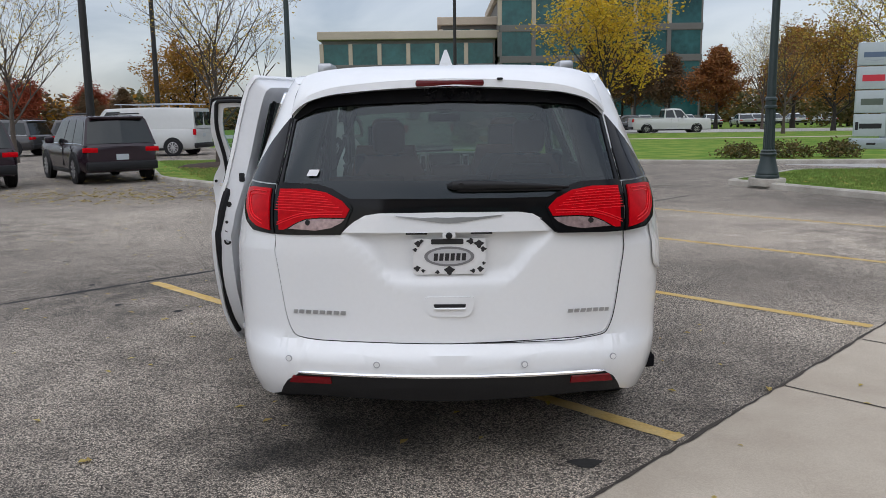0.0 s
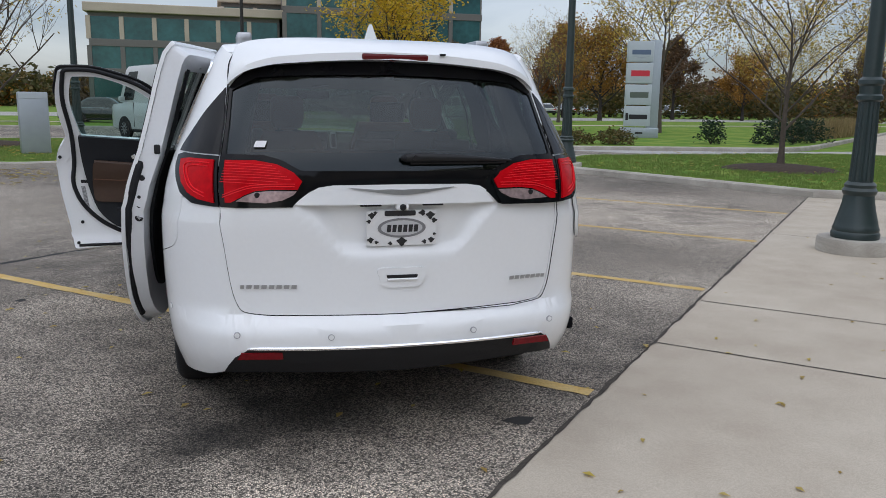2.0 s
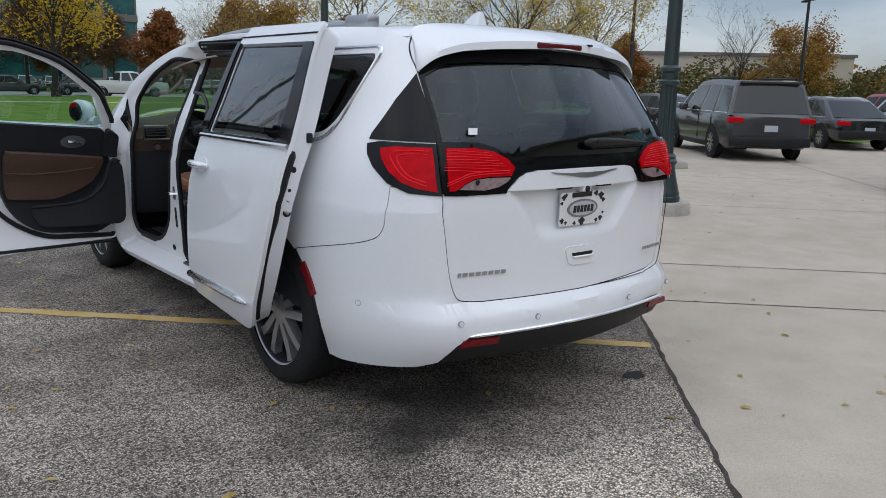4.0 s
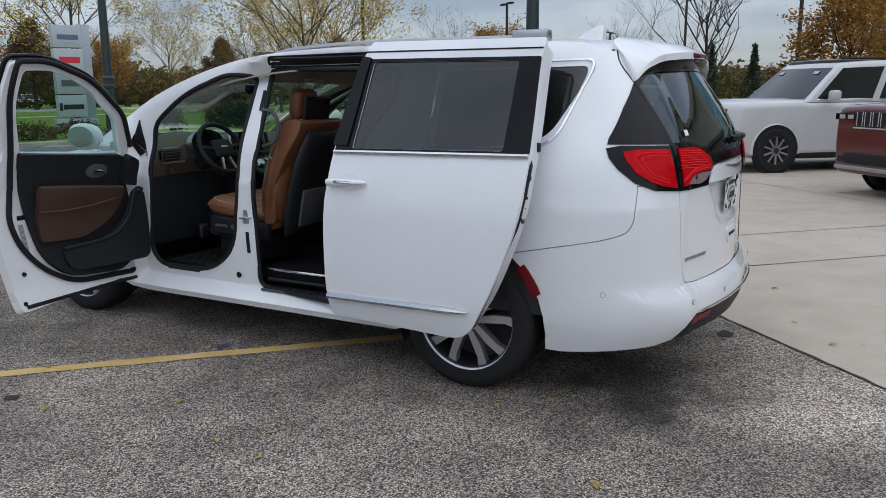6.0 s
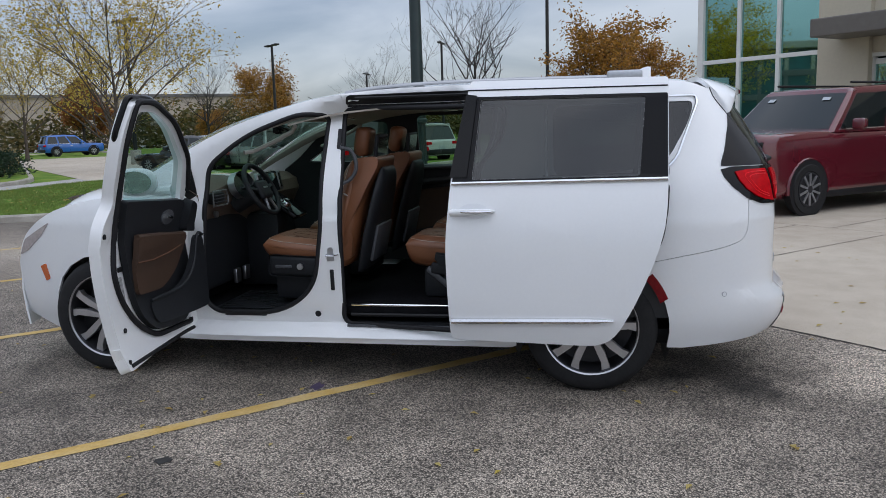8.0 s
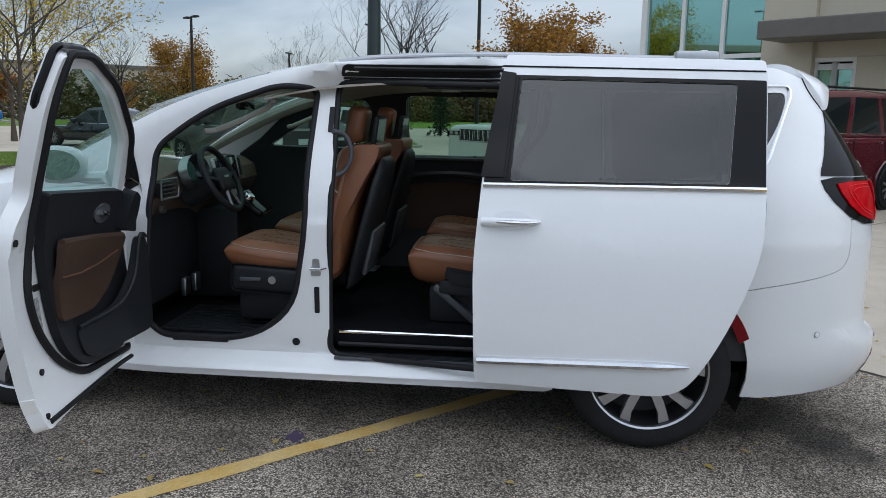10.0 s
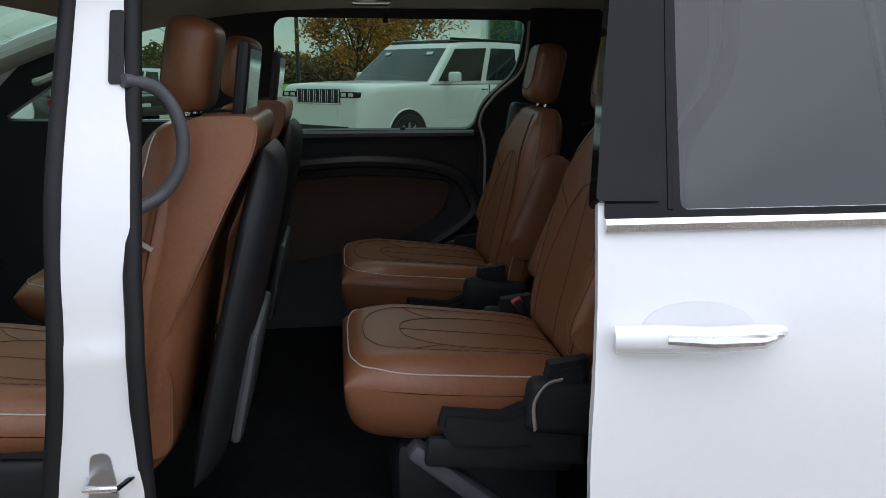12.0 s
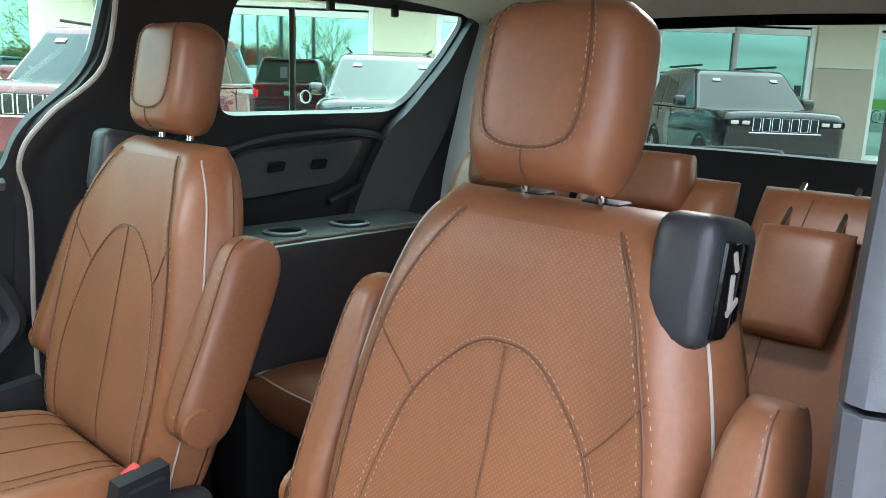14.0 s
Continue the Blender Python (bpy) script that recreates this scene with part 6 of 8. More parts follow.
def front_seat(cx, out, label):
    st, fb, fc = captain("front_seat", label, cx, (2.80, 0.72), (2.665, 1.335), (2.82, 0.74), (3.30, 0.80), 1.05, out, True, "front seats")
    hwf = [(0, 0.24), (0.25, 0.272), (0.5, 0.265), (0.75, 0.235), (0.92, 0.19), (1, 0.15)]
    fs = seat_surface(cx, (2.765, 0.66), (2.635, 1.30), hwf, 0.06, 0.055, 0, Vector((0, 1, 0)))
    part("side_bolster", slab(fs, 20, 20), LEATHER, st, "leather sides of the backrest")
    fp = seat_surface(cx, (2.675, 0.62), (2.515, 1.28), [(p, w * 0.93) for p, w in hwf], 0.02, 0.05, 0, Vector((0, 1, 0)))
    shell_ = part("back_shell", slab(fp, 20, 20), TRIM, st, "black seat-back shell")
    bm = prism(rounded([(2.79, 0.70, 0.02), (2.70, 0.71, 0.04), (2.69, 0.86, 0.08), (2.705, 0.92, 0.05), (2.635, 1.06, 0.1), (2.578, 1.184, 0.1), (2.525, 1.28, 0.05), (2.515, 1.345, 0.035), (2.66, 1.345, 0.05), (2.72, 1.15, 0.1), (2.77, 0.95, 0.1)]), -0.268, 0.268, 0.004)
    for v in bm.verts:
        v.co = Vector((cx - v.co.z * (1 - 0.24 * ease(v.co.y, 1.05, 1.36)), v.co.x, v.co.y))
    bmesh.ops.recalc_face_normals(bm, faces=bm.faces[:])
    part("side_panel", bm, LEATHER, st, "leather sides and shoulders of the backrest")
    part("map_pocket", moved(box(-0.17, -0.012, -0.12, 0.17, 0.012, 0.12, 0.012), pose(cx, 2.575, 0.80, 12)), TRIMGREY, shell_)
    part("seam", seam(fs, [(out * 0.97, 0.05), (out * 0.97, 0.5), (out * 0.96, 0.9)], 0.002), THREAD, st)
    sc = part("screen", moved(box(-0.125, -0.012, -0.085, 0.125, 0.012, 0.085, 0.012), pose(cx, 2.555, 1.40, 8)), TRIM, st, "black folding video screen")
    part("screen_glass", moved(box(-0.11, -0.0135, -0.07, 0.11, -0.011, 0.07), pose(cx, 2.555, 1.40, 8)), SCREEN, sc)
    part("screen_mount", moved(box(-0.05, -0.02, -0.03, 0.05, 0.05, 0.03, 0.015), pose(cx, 2.59, 1.315, 8)), TRIM, sc)
    part("side_valance", moved(box(-0.016, -0.26, -0.07, 0.016, 0.24, 0.07, 0.03, 3), pose(cx + out * 0.255, 3.02, 0.66, 3)), TRIM, st, "black seat side cover with switches")
    part("seat_switch", box(cx + out * 0.268 - 0.01, 3.10, 0.655, cx + out * 0.268 + 0.01, 3.21, 0.675, 0.006), TRIMGREY, st)
    part("lumbar_knob", tube([(cx + out * 0.262, 3.04, 0.665), (cx + out * 0.284, 3.04, 0.665)], 0.020, 14), STEEL, st)
    part("airbag_tag", moved(box(-0.002, -0.014, -0.004, 0.002, 0.014, 0.004), pose(cx + out * 0.262, 2.72, 1.12, 35)), PIPING, st, "small sewn tag", False)
    part("seat_base", box(cx - 0.22, 2.86, 0.44, cx + 0.22, 3.24, 0.62, 0.03), TRIM, st, "black seat base")
    return st


front_seat(-0.42, -1, "brown leather driver's seat with a black back")
front_seat(0.43, 1, "brown leather passenger seat with a black back")

# third row bench
bench = thing("rear_bench", "brown leather third-row bench seat", "seat")
for cx, w in ((-0.40, 0.20), (0.02, 0.20), (0.42, 0.19)):
    f3 = seat_surface(cx, (1.04, 0.70), (0.80, 1.25), [(0, w), (0.5, w), (1, w * 0.92)], 0.05, 0.045, 0.012, Vector((0, 1, 0)))
    bk = part("backrest", slab(f3, 18, 18), LEATHER, bench)
    for s in (-0.5, 0.5):
        part("seam", seam(f3, [(s, 0.05), (s * 0.95, 0.5), (s * 0.8, 0.95)], 0.002), THREAD, bk)
    f4 = seat_surface(cx, (1.08, 0.72), (1.50, 0.76), [(0, w), (1, w)], 0.05, 0.08, 0.01, Vector((0, 0, 1)))
    cb = part("cushion", slab(f4, 14, 14), LEATHER, bench)
    part("piping", seam(f4, [(-0.93, 0.05), (-0.92, 0.85), (-0.7, 0.965), (0.7, 0.965), (0.92, 0.85), (0.93, 0.05)], 0.004), PIPING, cb)
    f5 = seat_surface(cx, (0.865, 1.175), (0.835, 1.30), [(0, 0.095), (0.5, 0.105), (1, 0.095)], 0.045, 0.04, 0, Vector((0, 1, 0)))
    if cx > -0.3:
        part("head_restraint", slab(f5, 14, 14), LEATHER, bench)
    else:
        f6 = seat_surface(cx + 0.06, (1.0, 1.0), (0.90, 1.19), [(0, 0.08), (0.5, 0.09), (1, 0.085)], 0.03, 0.025, 0, Vector((0, 1, 0)))
        part("folded_head_restraint", slab(f6, 14, 14), LEATHER, bench, "folded-down head restraint")
        for s in (-1, 1):
            part("post", tube([(cx + 0.06 + s * 0.05, 0.80, 1.262), (cx + 0.06 + s * 0.05, 0.905, 1.18)], 0.006, 8), CHROME, bench)
part("bench_base", box(-0.60, 0.95, 0.44, 0.60, 1.40, 0.66, 0.03), TRIM, bench)
belt = thing("seat_belt", "black seat belt hanging from the pillar", "seat belt")
part("webbing", tube([(-0.74, 1.62, 1.50), (-0.70, 1.64, 1.2), (-0.68, 1.66, 0.8), (-0.70, 1.68, 0.5)], 0.022, 6, flat=0.12), RUBBER, belt)

# the lit dome lamps in the headliner
for x, y, z in ((0.30, 2.30, 1.652), (0.0, 2.9, 1.60), (-0.30, 1.30, 1.655)):
    part("dome_lamp", box(x - 0.06, y - 0.035, z - 0.012, x + 0.06, y + 0.035, z, 0.006), LENS, van, "small lit dome lamp")
    la = bpy.data.lights.new("dome_light", "AREA")
    la.energy, la.size, la.color = (0.3 if y < 2 else 0.55 if y < 2.5 else 0.5), 0.11, (1.0, 0.96, 0.90)
    lo = new("dome_light", la)
    lo.matrix_world = pose(x, y, z - 0.02)

# ---- paved areas, kerbs and lawns ----
tagged(part("drive", sheet([(-90, -70), (70, -70), (70, 20), (17.5, 20), (13, 21), (7, 21.6), (2, 24), (-1, 37), (-90, 40)], -0.006), ROADMAT, smooth=False), "pale worn drive lane round the parking lot", "drive lane", kind="structure")
pav = tagged(part("pavement", sheet(lot_outline([(-45, -0.012), (60, -0.012), (60, -40), (-45, -40)]), 0.0), CONCRETE, smooth=False), "pale concrete pavement with dark joints", "pavement", kind="structure")
JOINT = mat("dark_joint", (0.055, 0.046, 0.038), 0.95, var=0.4, scale=9, bump=0.6, bscale=60)


def ragged(pts, w, z, seed, rough=0.5):
    """A thin uneven strip along points."""
    rnd = random.Random(seed)
    bm = bmesh.new()
    P = []
    for a, b in zip(pts, pts[1:]):
        a, b = Vector(a), Vector(b)
        k = max(2, int((b - a).length / 0.09))
        P += [a + (b - a) * i / k for i in range(k)]
    P.append(Vector(pts[-1]))
    prev = None
    for i, p in enumerate(P):
        d = (P[min(i + 1, len(P) - 1)] - P[max(i - 1, 0)]).normalized()
        n = Vector((-d.y, d.x))
        wl_, wr = w * (1 + rough * (rnd.random() * 2 - 1)), w * (1 + rough * (rnd.random() * 2 - 1))
        pair = (bm.verts.new((*(p + n * wl_), z)), bm.verts.new((*(p - n * wr), z)))
        if prev:
            bm.faces.new((prev[1], pair[1], pair[0], prev[0]))
        prev = pair
    return bm


part("edge_joint", ragged([lot(-30, -0.01).xy, lot(12.2, -0.01).xy], 0.010, 0.004, 3, 0.9), JOINT, pav, "weedy dark joint", False)
for a in (-15.3, -11.4, -7.5, -3.6, 2.2, 3.5, 7.4, 11.3, 15.2):
    part("joint", ragged([lot(a, -0.03).xy, lot(a, -5.2).xy], 0.006, 0.0035, int(a * 10), 0.3), JOINT, pav, "", False)
for b in (-5.2, -8.6):
    part("joint", ragged([lot(-24, b).xy, lot(24, b).xy], 0.006, 0.0035, int(b * 9), 0.3), JOINT, pav, "", False)
for a in range(-24, 26, 3):
    part("joint", ragged([lot(a, -5.2).xy, lot(a + 0.2, -15).xy], 0.007, 0.0035, a + 60, 0.3), JOINT, pav, "", False)
# stall lines, worn yellow paint in short uneven pieces
for i in range(-9, 4):
    a = 1.11 + 2.79 * i
    part("stall_line", ragged([lot(a, 0.03).xy, lot(a, 5.55).xy], 0.05, 0.004, 70 + i, 0.12), YELLOW, road_lot, "worn yellow stall line", False)
TAR = mat("crack_tar", (0.03, 0.029, 0.028), 0.9, var=0.4, scale=10)
part("lane_seam", ragged([lot(-30, 5.66).xy, lot(11.8, 5.66).xy], 0.03, 0.002, 5, 0.7), TAR, road_lot, "", False)
rnd = random.Random(12)
for k in range(7):
    x, y = rnd.uniform(-6, 0.8), rnd.uniform(-1.5, 6)
    part("oil_stain", sheet([(x + rnd.uniform(0.02, 0.05) * math.cos(q), y + rnd.uniform(0.02, 0.05) * math.sin(q)) for q in steps(0, 5.9, 9)], 0.0035), TAR, road_lot, "", False)
part("oil_stain", sheet([(0.60 + 0.07 * math.cos(q) * (1 + 0.3 * math.sin(3 * q)), 0.20 + 0.05 * math.sin(q)) for q in steps(0, 6, 14)], 0.0035), TAR, road_lot, "dark oil stain", False)
part("purple_stain", sheet([(-1.06 + 0.06 * math.cos(q) * (1 + 0.4 * math.sin(4 * q)), 2.83 + 0.04 * math.sin(q)) for q in steps(0, 6, 16)], 0.0035), mat("purple_mark", (0.07, 0.05, 0.10), 0.9, var=0.3, scale=20), road_lot, "faded purple stain", False)


def lawn(name, pts, label, r=0.8, z=0.13, w=0.16):
    """A raised lawn with a kerb of its own round it."""
    o = rounded([(*p, r) for p in pts], 6)
    g = tagged(part(name, sheet(o, z - 0.015), GRASS, smooth=False), label, "lawn", kind="structure")
    bm = bmesh.new()
    k = len(o)
    area = sum(o[i - 1].x * o[i].y - o[i].x * o[i - 1].y for i in range(k))
    sgn = 1 if area > 0 else -1
    rings = []
    for i in range(k):
        d = (o[(i + 1) % k] - o[i - 1]).normalized()
        n = Vector((d.y, -d.x)) * sgn
        rings.append([bm.verts.new((*(o[i] + n * q), h)) for q, h in ((-0.02, z - 0.03), (-0.01, z), (w - 0.04, z), (w - 0.01, z - 0.03), (w, -0.02))])
    for i in range(k):
        a, b = rings[i - 1], rings[i]
        for j in range(4):
            bm.faces.new((a[j], b[j], b[j + 1], a[j + 1]))
    bmesh.ops.recalc_face_normals(bm, faces=bm.faces[:])
    part("kerb", bm, KERB, g, "worn concrete kerb")
    return g


lawn("island_1", [lot(12.1, -0.1), lot(13.2, 2.6), lot(14.5, 6.0), lot(18.3, 6.2), lot(24.5, 0.2), lot(24.0, -2.2), lot(12.75, -2.35)], "short green grass island inside a concrete kerb")
lawn("island_2", [(-5.0, 15.0), (-7.2, 17.4), (-10.5, 25.5), (-5.5, 26.0), (-3.0, 19.0), (-3.4, 15.8)], "leaf-strewn grass island with a young tree", 0.7)
lawn("verge_1", [(1.5, 24.5), (7.3, 21.7), (13.1, 21.0), (17.4, 20.0), (19.5, 21.0), (40, 38), (64, 58), (-4, 58), (-1.5, 36)], "wide mown roadside verge", 1.5)
lawn("verge_2", [(-80, 41), (-2.2, 37.5), (-4.2, 57.5), (-80, 57.5)], "wide mown roadside verge", 1.0)
lawn("verge_3", [(19.6, 16.4), (27, 17.6), (46, 33), (68, 52), (68, 20), (30, 6), (21, 9)], "mown grass beside the drive", 1.0)
tagged(part("footpath", sheet([(-80, 44.5), (18, 43), (60, 48), (60, 49.5), (18, 44.4), (-80, 46)], 0.128), CONCRETE, smooth=False), "narrow pale footpath across the verge", "footpath", kind="structure")
tagged(part("road", sheet([(-300, 62), (30, 60), (110, 52), (300, 10), (300, 25), (110, 68), (30, 77), (-300, 80)], -0.003), ROADMAT, smooth=False), "pale concrete road with passing traffic", "road", kind="structure")

# ---- buildings ----
STONE = mat("tan_stone", (0.42, 0.36, 0.29), 0.85, var=0.1, scale=0.6, fine=8, bump=0.1, bscale=20)
PANEL = mat("grey_panel", (0.135, 0.128, 0.12), 0.7, var=0.1, scale=0.5, fine=5)
GREENPANE = mat("green_mirror_glass", (0.022, 0.085, 0.088), 0.08, 0.2, var=0.45, scale=0.35, fine=2)


def wing(b, x0, x1, y, z1, floors, base):
    """One wing of the office building: stone bands, piers and green panes."""
    part("wall", box(x0, y + 0.35, 0, x1, y + 25, z1, 0), PANEL, b, "grey wall", False)
    part("cornice", box(x0 - 0.5, y - 0.4, z1 - 0.7, x1 + 0.5, y + 26, z1 + 0.4, 0.1), STONE, b, "tan stone cornice", False)
    fh = (z1 - base - 0.9) / floors
    n = max(2, int((x1 - x0) / 3.9))
    w = (x1 - x0) / n
    for f in range(floors):
        zb = base + f * fh
        part("band", box(x0, y, zb - 0.35, x1, y + 0.5, zb + 0.55, 0.04), PANEL, b, "", False)
        for i in range(n):
            part("window", box(x0 + w * i + 0.28, y + 0.22, zb + 0.55, x0 + w * (i + 1) - 0.28, y + 0.34, zb + fh - 0.35), GREENPANE, b, "", False)
            part("pier", box(x0 + w * i - 0.28, y + 0.02, zb + 0.5, x0 + w * i + 0.28, y + 0.45, zb + fh - 0.3, 0.04), STONE if f == floors - 1 else PANEL, b, "", False)


office = thing("office_building", "tan and grey office building with rows of green windows", "building")
wing(office, -16.0, 7.5, 108, 12.6, 3, 0.8)
wing(office, 0.2, 9.0, 112, 14.8, 3, 1.0)
wing(office, 8.0, 35.0, 106, 17.8, 4, 0.8)

BEIGEWALL = mat("cream_render", (0.52, 0.47, 0.37), 0.85, var=0.06, scale=0.8, fine=14, bump=0.1, bscale=40)
WHITEFRAME = mat("white_mullion", (0.72, 0.72, 0.70), 0.5, var=0.05)
show = thing("showroom_building", "cream showroom building with green glass walls and white mullions", "building")
SHOW = Matrix.Translation(lot(0, -15.6)) @ pose(0, 0, 0, 0, 0, 45)   # local x along the front, local y out to the lot
SIGNINK = mat("dark_notice", (0.02, 0.022, 0.024), 0.5, var=0.2, scale=40)
# dimness of the room behind the glass, put into the back wall's colour
ROOMDARK = mat("dim_showroom_inside", (0.05, 0.07, 0.065), 0.8, var=0.4, scale=0.5, fine=3)


def showpart(name, bm, m, label=""):
    return part(name, moved(bm, SHOW), m, show, label, False)


END = 13.55     # the free end of the front, along local x
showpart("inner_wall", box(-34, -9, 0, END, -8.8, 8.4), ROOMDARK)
showpart("roof", box(-34.3, -9.2, 8.0, END + 0.3, 0.5, 8.5), BEIGEWALL, "flat roof edge")
showpart("side_wall", box(END - 0.15, -9, 0, END + 0.05, -6.5, 8.2), BEIGEWALL)
showpart("upper_wall", box(-34, -0.25, 3.05, 8.2, 0, 8.2, 0.02), BEIGEWALL, "cream upper wall")
showpart("canopy", box(-34, -0.2, 3.45, 9.0, 1.5, 3.9, 0.03), mat("bronze_canopy", (0.16, 0.145, 0.13), 0.5, 0.3, var=0.08), "bronze canopy")
TANBLOCK = mat("tan_block", (0.36, 0.31, 0.25), 0.9, var=0.1, scale=3)
x1 = 8.2
while x1 > -33:
    # a wide window in two leaves, then a pier
    x0 = x1 - (1.0 if x1 > 8 else 3.5)
    for q0, q1 in ((x0, (x0 + x1) / 2), ((x0 + x1) / 2, x1)):
        showpart("window_pane", box(q0, -0.14, 0.10, q1, -0.12, 2.78), GLASS_GREEN, "green glass")
        for z in (0.05, 2.83):
            showpart("transom", box(q0 + 0.07, -0.18, z - 0.07, q1 - 0.07, -0.05, z + 0.07, 0.006), WHITEFRAME)
        for q in (q0, q1):
            showpart("mullion", box(q - 0.065, -0.19, 0, q + 0.065, -0.045, 2.95, 0.006), WHITEFRAME)
        showpart("door_pull", tube([(q1 - 0.30 + 0.11 * math.cos(k), 0.0, 1.02 + 0.14 * math.sin(k)) for k in steps(0, 5.9, 15)], 0.014, 6, True), STEEL)
        showpart("notice", box(q0 + 0.12, -0.119, 1.42, q0 + 0.28, -0.112, 1.66), SIGNINK)
    showpart("header", box(x0 - 0.06, -0.25, 2.95, x1 + 0.06, -0.02, 3.06, 0.01), WHITEFRAME)
    x1 = x0 - 1.5
    showpart("pier", box(x1 + 0.06, -0.25, 2.06, x0 - 0.06, 0.03, 3.06, 0.02), BEIGEWALL)
    showpart("pier_base", box(x1 + 0.06, -0.26, 0, x0 - 0.06, 0.04, 2.055, 0.01), TANBLOCK)
# tall glass corner
for x0, x1 in ((9.6, 10.9), (10.9, 12.2), (12.2, END)):
    for z0, z1 in ((0.1, 1.2), (1.2, 3.2), (3.2, 5.2), (5.2, 7.8)):
        showpart("window_pane", box(x0, -0.13, z0, x1, -0.11, z1), GLASS_GREEN, "green glass")
        showpart("transom", box(x0, -0.18, z1 - 0.06, x1, -0.04, z1 + 0.06, 0.006), WHITEFRAME)
    showpart("mullion", box(x0 - 0.06, -0.18, 0, x0 + 0.06, -0.03, 8, 0.006), WHITEFRAME)
showpart("corner_post", box(END - 0.1, -0.3, 0, END + 0.1, 0.0, 8.2, 0.01), WHITEFRAME)
for z0, z1 in ((0.1, 1.2), (1.2, 3.2), (3.2, 5.2), (5.2, 7.8)):
    for y0 in (-2.4, -4.6, -6.6):
        showpart("window_pane", box(END - 0.02, y0, z0, END, y0 + 2.15, z1), GLASS_GREEN, "green glass")
        showpart("transom", box(END - 0.08, y0, z1 - 0.06, END + 0.06, y0 + 2.2, z1 + 0.06), WHITEFRAME)
        showpart("mullion", box(END - 0.08, y0 - 0.05, z0, END + 0.06, y0 + 0.05, z1 + 0.05), WHITEFRAME)
showpart("big_pier", box(8.2, -0.3, 0, 9.6, 0.15, 8.2, 0.02), BEIGEWALL, "tall cream pier")
showpart("floor_slab", box(-34, -9, 0, END, -0.2, 0.06), CONCRETE)
showpart("back_side", box(-34.2, -9, 0, -34, 0, 8.2), BEIGEWALL)


# ---- lamps, poles, sign ----
def ornamental(at):
    """A dark green fluted lamp post on a round concrete footing."""
    l = thing("street_lamp", "dark green fluted lamp post on a concrete footing", "street lamp", "ornamental lamp posts", at=at)
    part("footing", lathe([(0.37, 0), (0.37, 0.125), (0.355, 0.15), (0.0, 0.15)], 32, caps=False), KERB, l, "round concrete footing")
    part("base", lathe([(0.235, 0.15), (0.24, 0.20), (0.225, 0.225), (0.23, 0.25), (0.215, 0.28), (0.205, 0.33), (0.18, 0.42), (0.158, 0.52), (0.148, 0.60), (0.165, 0.62), (0.17, 0.65), (0.15, 0.68), (0.155, 0.71), (0.13, 0.74)], 32), LAMPGREEN, l)
    bm = bmesh.new()
    rings = []
    for h, r in ((0.72, 0.118), (1.0, 0.110), (1.58, 0.098)):
        rings.append([bm.verts.new((r * (1 - 0.10 * (j % 2)) * math.cos(2 * math.pi * j / 32), r * (1 - 0.10 * (j % 2)) * math.sin(2 * math.pi * j / 32), h)) for j in range(32)])
    for a, b in zip(rings, rings[1:]):
        for j in range(32):
            bm.faces.new((a[j], a[(j + 1) % 32], b[(j + 1) % 32], b[j]))
    part("fluted_shaft", bm, LAMPGREEN, l)
    part("collar", lathe([(0.10, 1.56), (0.125, 1.58), (0.125, 1.62), (0.105, 1.64), (0.105, 1.72), (0.125, 1.74), (0.122, 1.78), (0.09, 1.81)], 24), LAMPGREEN, l)
    part("shaft", lathe([(0.09, 1.78), (0.08, 3.0), (0.066, 6.6)], 20), LAMPGREEN, l)
    part("lantern", lathe([(0.05, 6.6), (0.14, 6.72), (0.20, 7.1), (0.22, 7.15), (0.12, 7.35), (0.03, 7.5)], 16), LAMPGREEN, l)
    return l


post = ornamental(pose(5.71, 3.70, 0))
copy_thing(post, pose(-4.36, 20.3, 0.08))
copy_thing(post, pose(6.75, 13.45, 0.05))


def tall_pole(x, y, h=9.0, r=0.10, heads=2, turn=0.0):
    l = thing("light_pole", "tall dark parking-lot light pole", "light pole", "parking-lot light poles", at=pose(x, y, 0, 0, 0, turn))
    part("plinth", lathe([(0.28, 0), (0.28, 0.7), (0.26, 0.75)], 16), KERB, l)
    part("shaft", tube([(0, 0, 0.7), (0, 0, h)], [r, r * 0.75], 10), POLE, l)
    part("arm", tube([(-0.55, 0, h - 0.05), (0.55, 0, h - 0.05)], 0.035, 6), POLE, l)
    for s in (-1, 1):
        part("lamp_head", box(s * 0.62 - 0.33, -0.17, h - 0.1, s * 0.62 + 0.33, 0.17, h + 0.02, 0.03), POLE, l)
    return l


for x, y, h, r in ((-11.9, 24.4, 11, 0.14), (-13.8, 36.5, 11, 0.13), (1.1, 56.8, 12, 0.14), (47, 4.6, 10.5, 0.13), (49.9, 24.4, 7.6, 0.12), (81.0, 26.6, 7.4, 0.13), (32.6, 25.0, 7.3, 0.11), (60, 14, 8.2, 0.12), (-3.9, -23, 9, 0.12)):
    tall_pole(x, y, h, r, turn=25 * (x % 3))

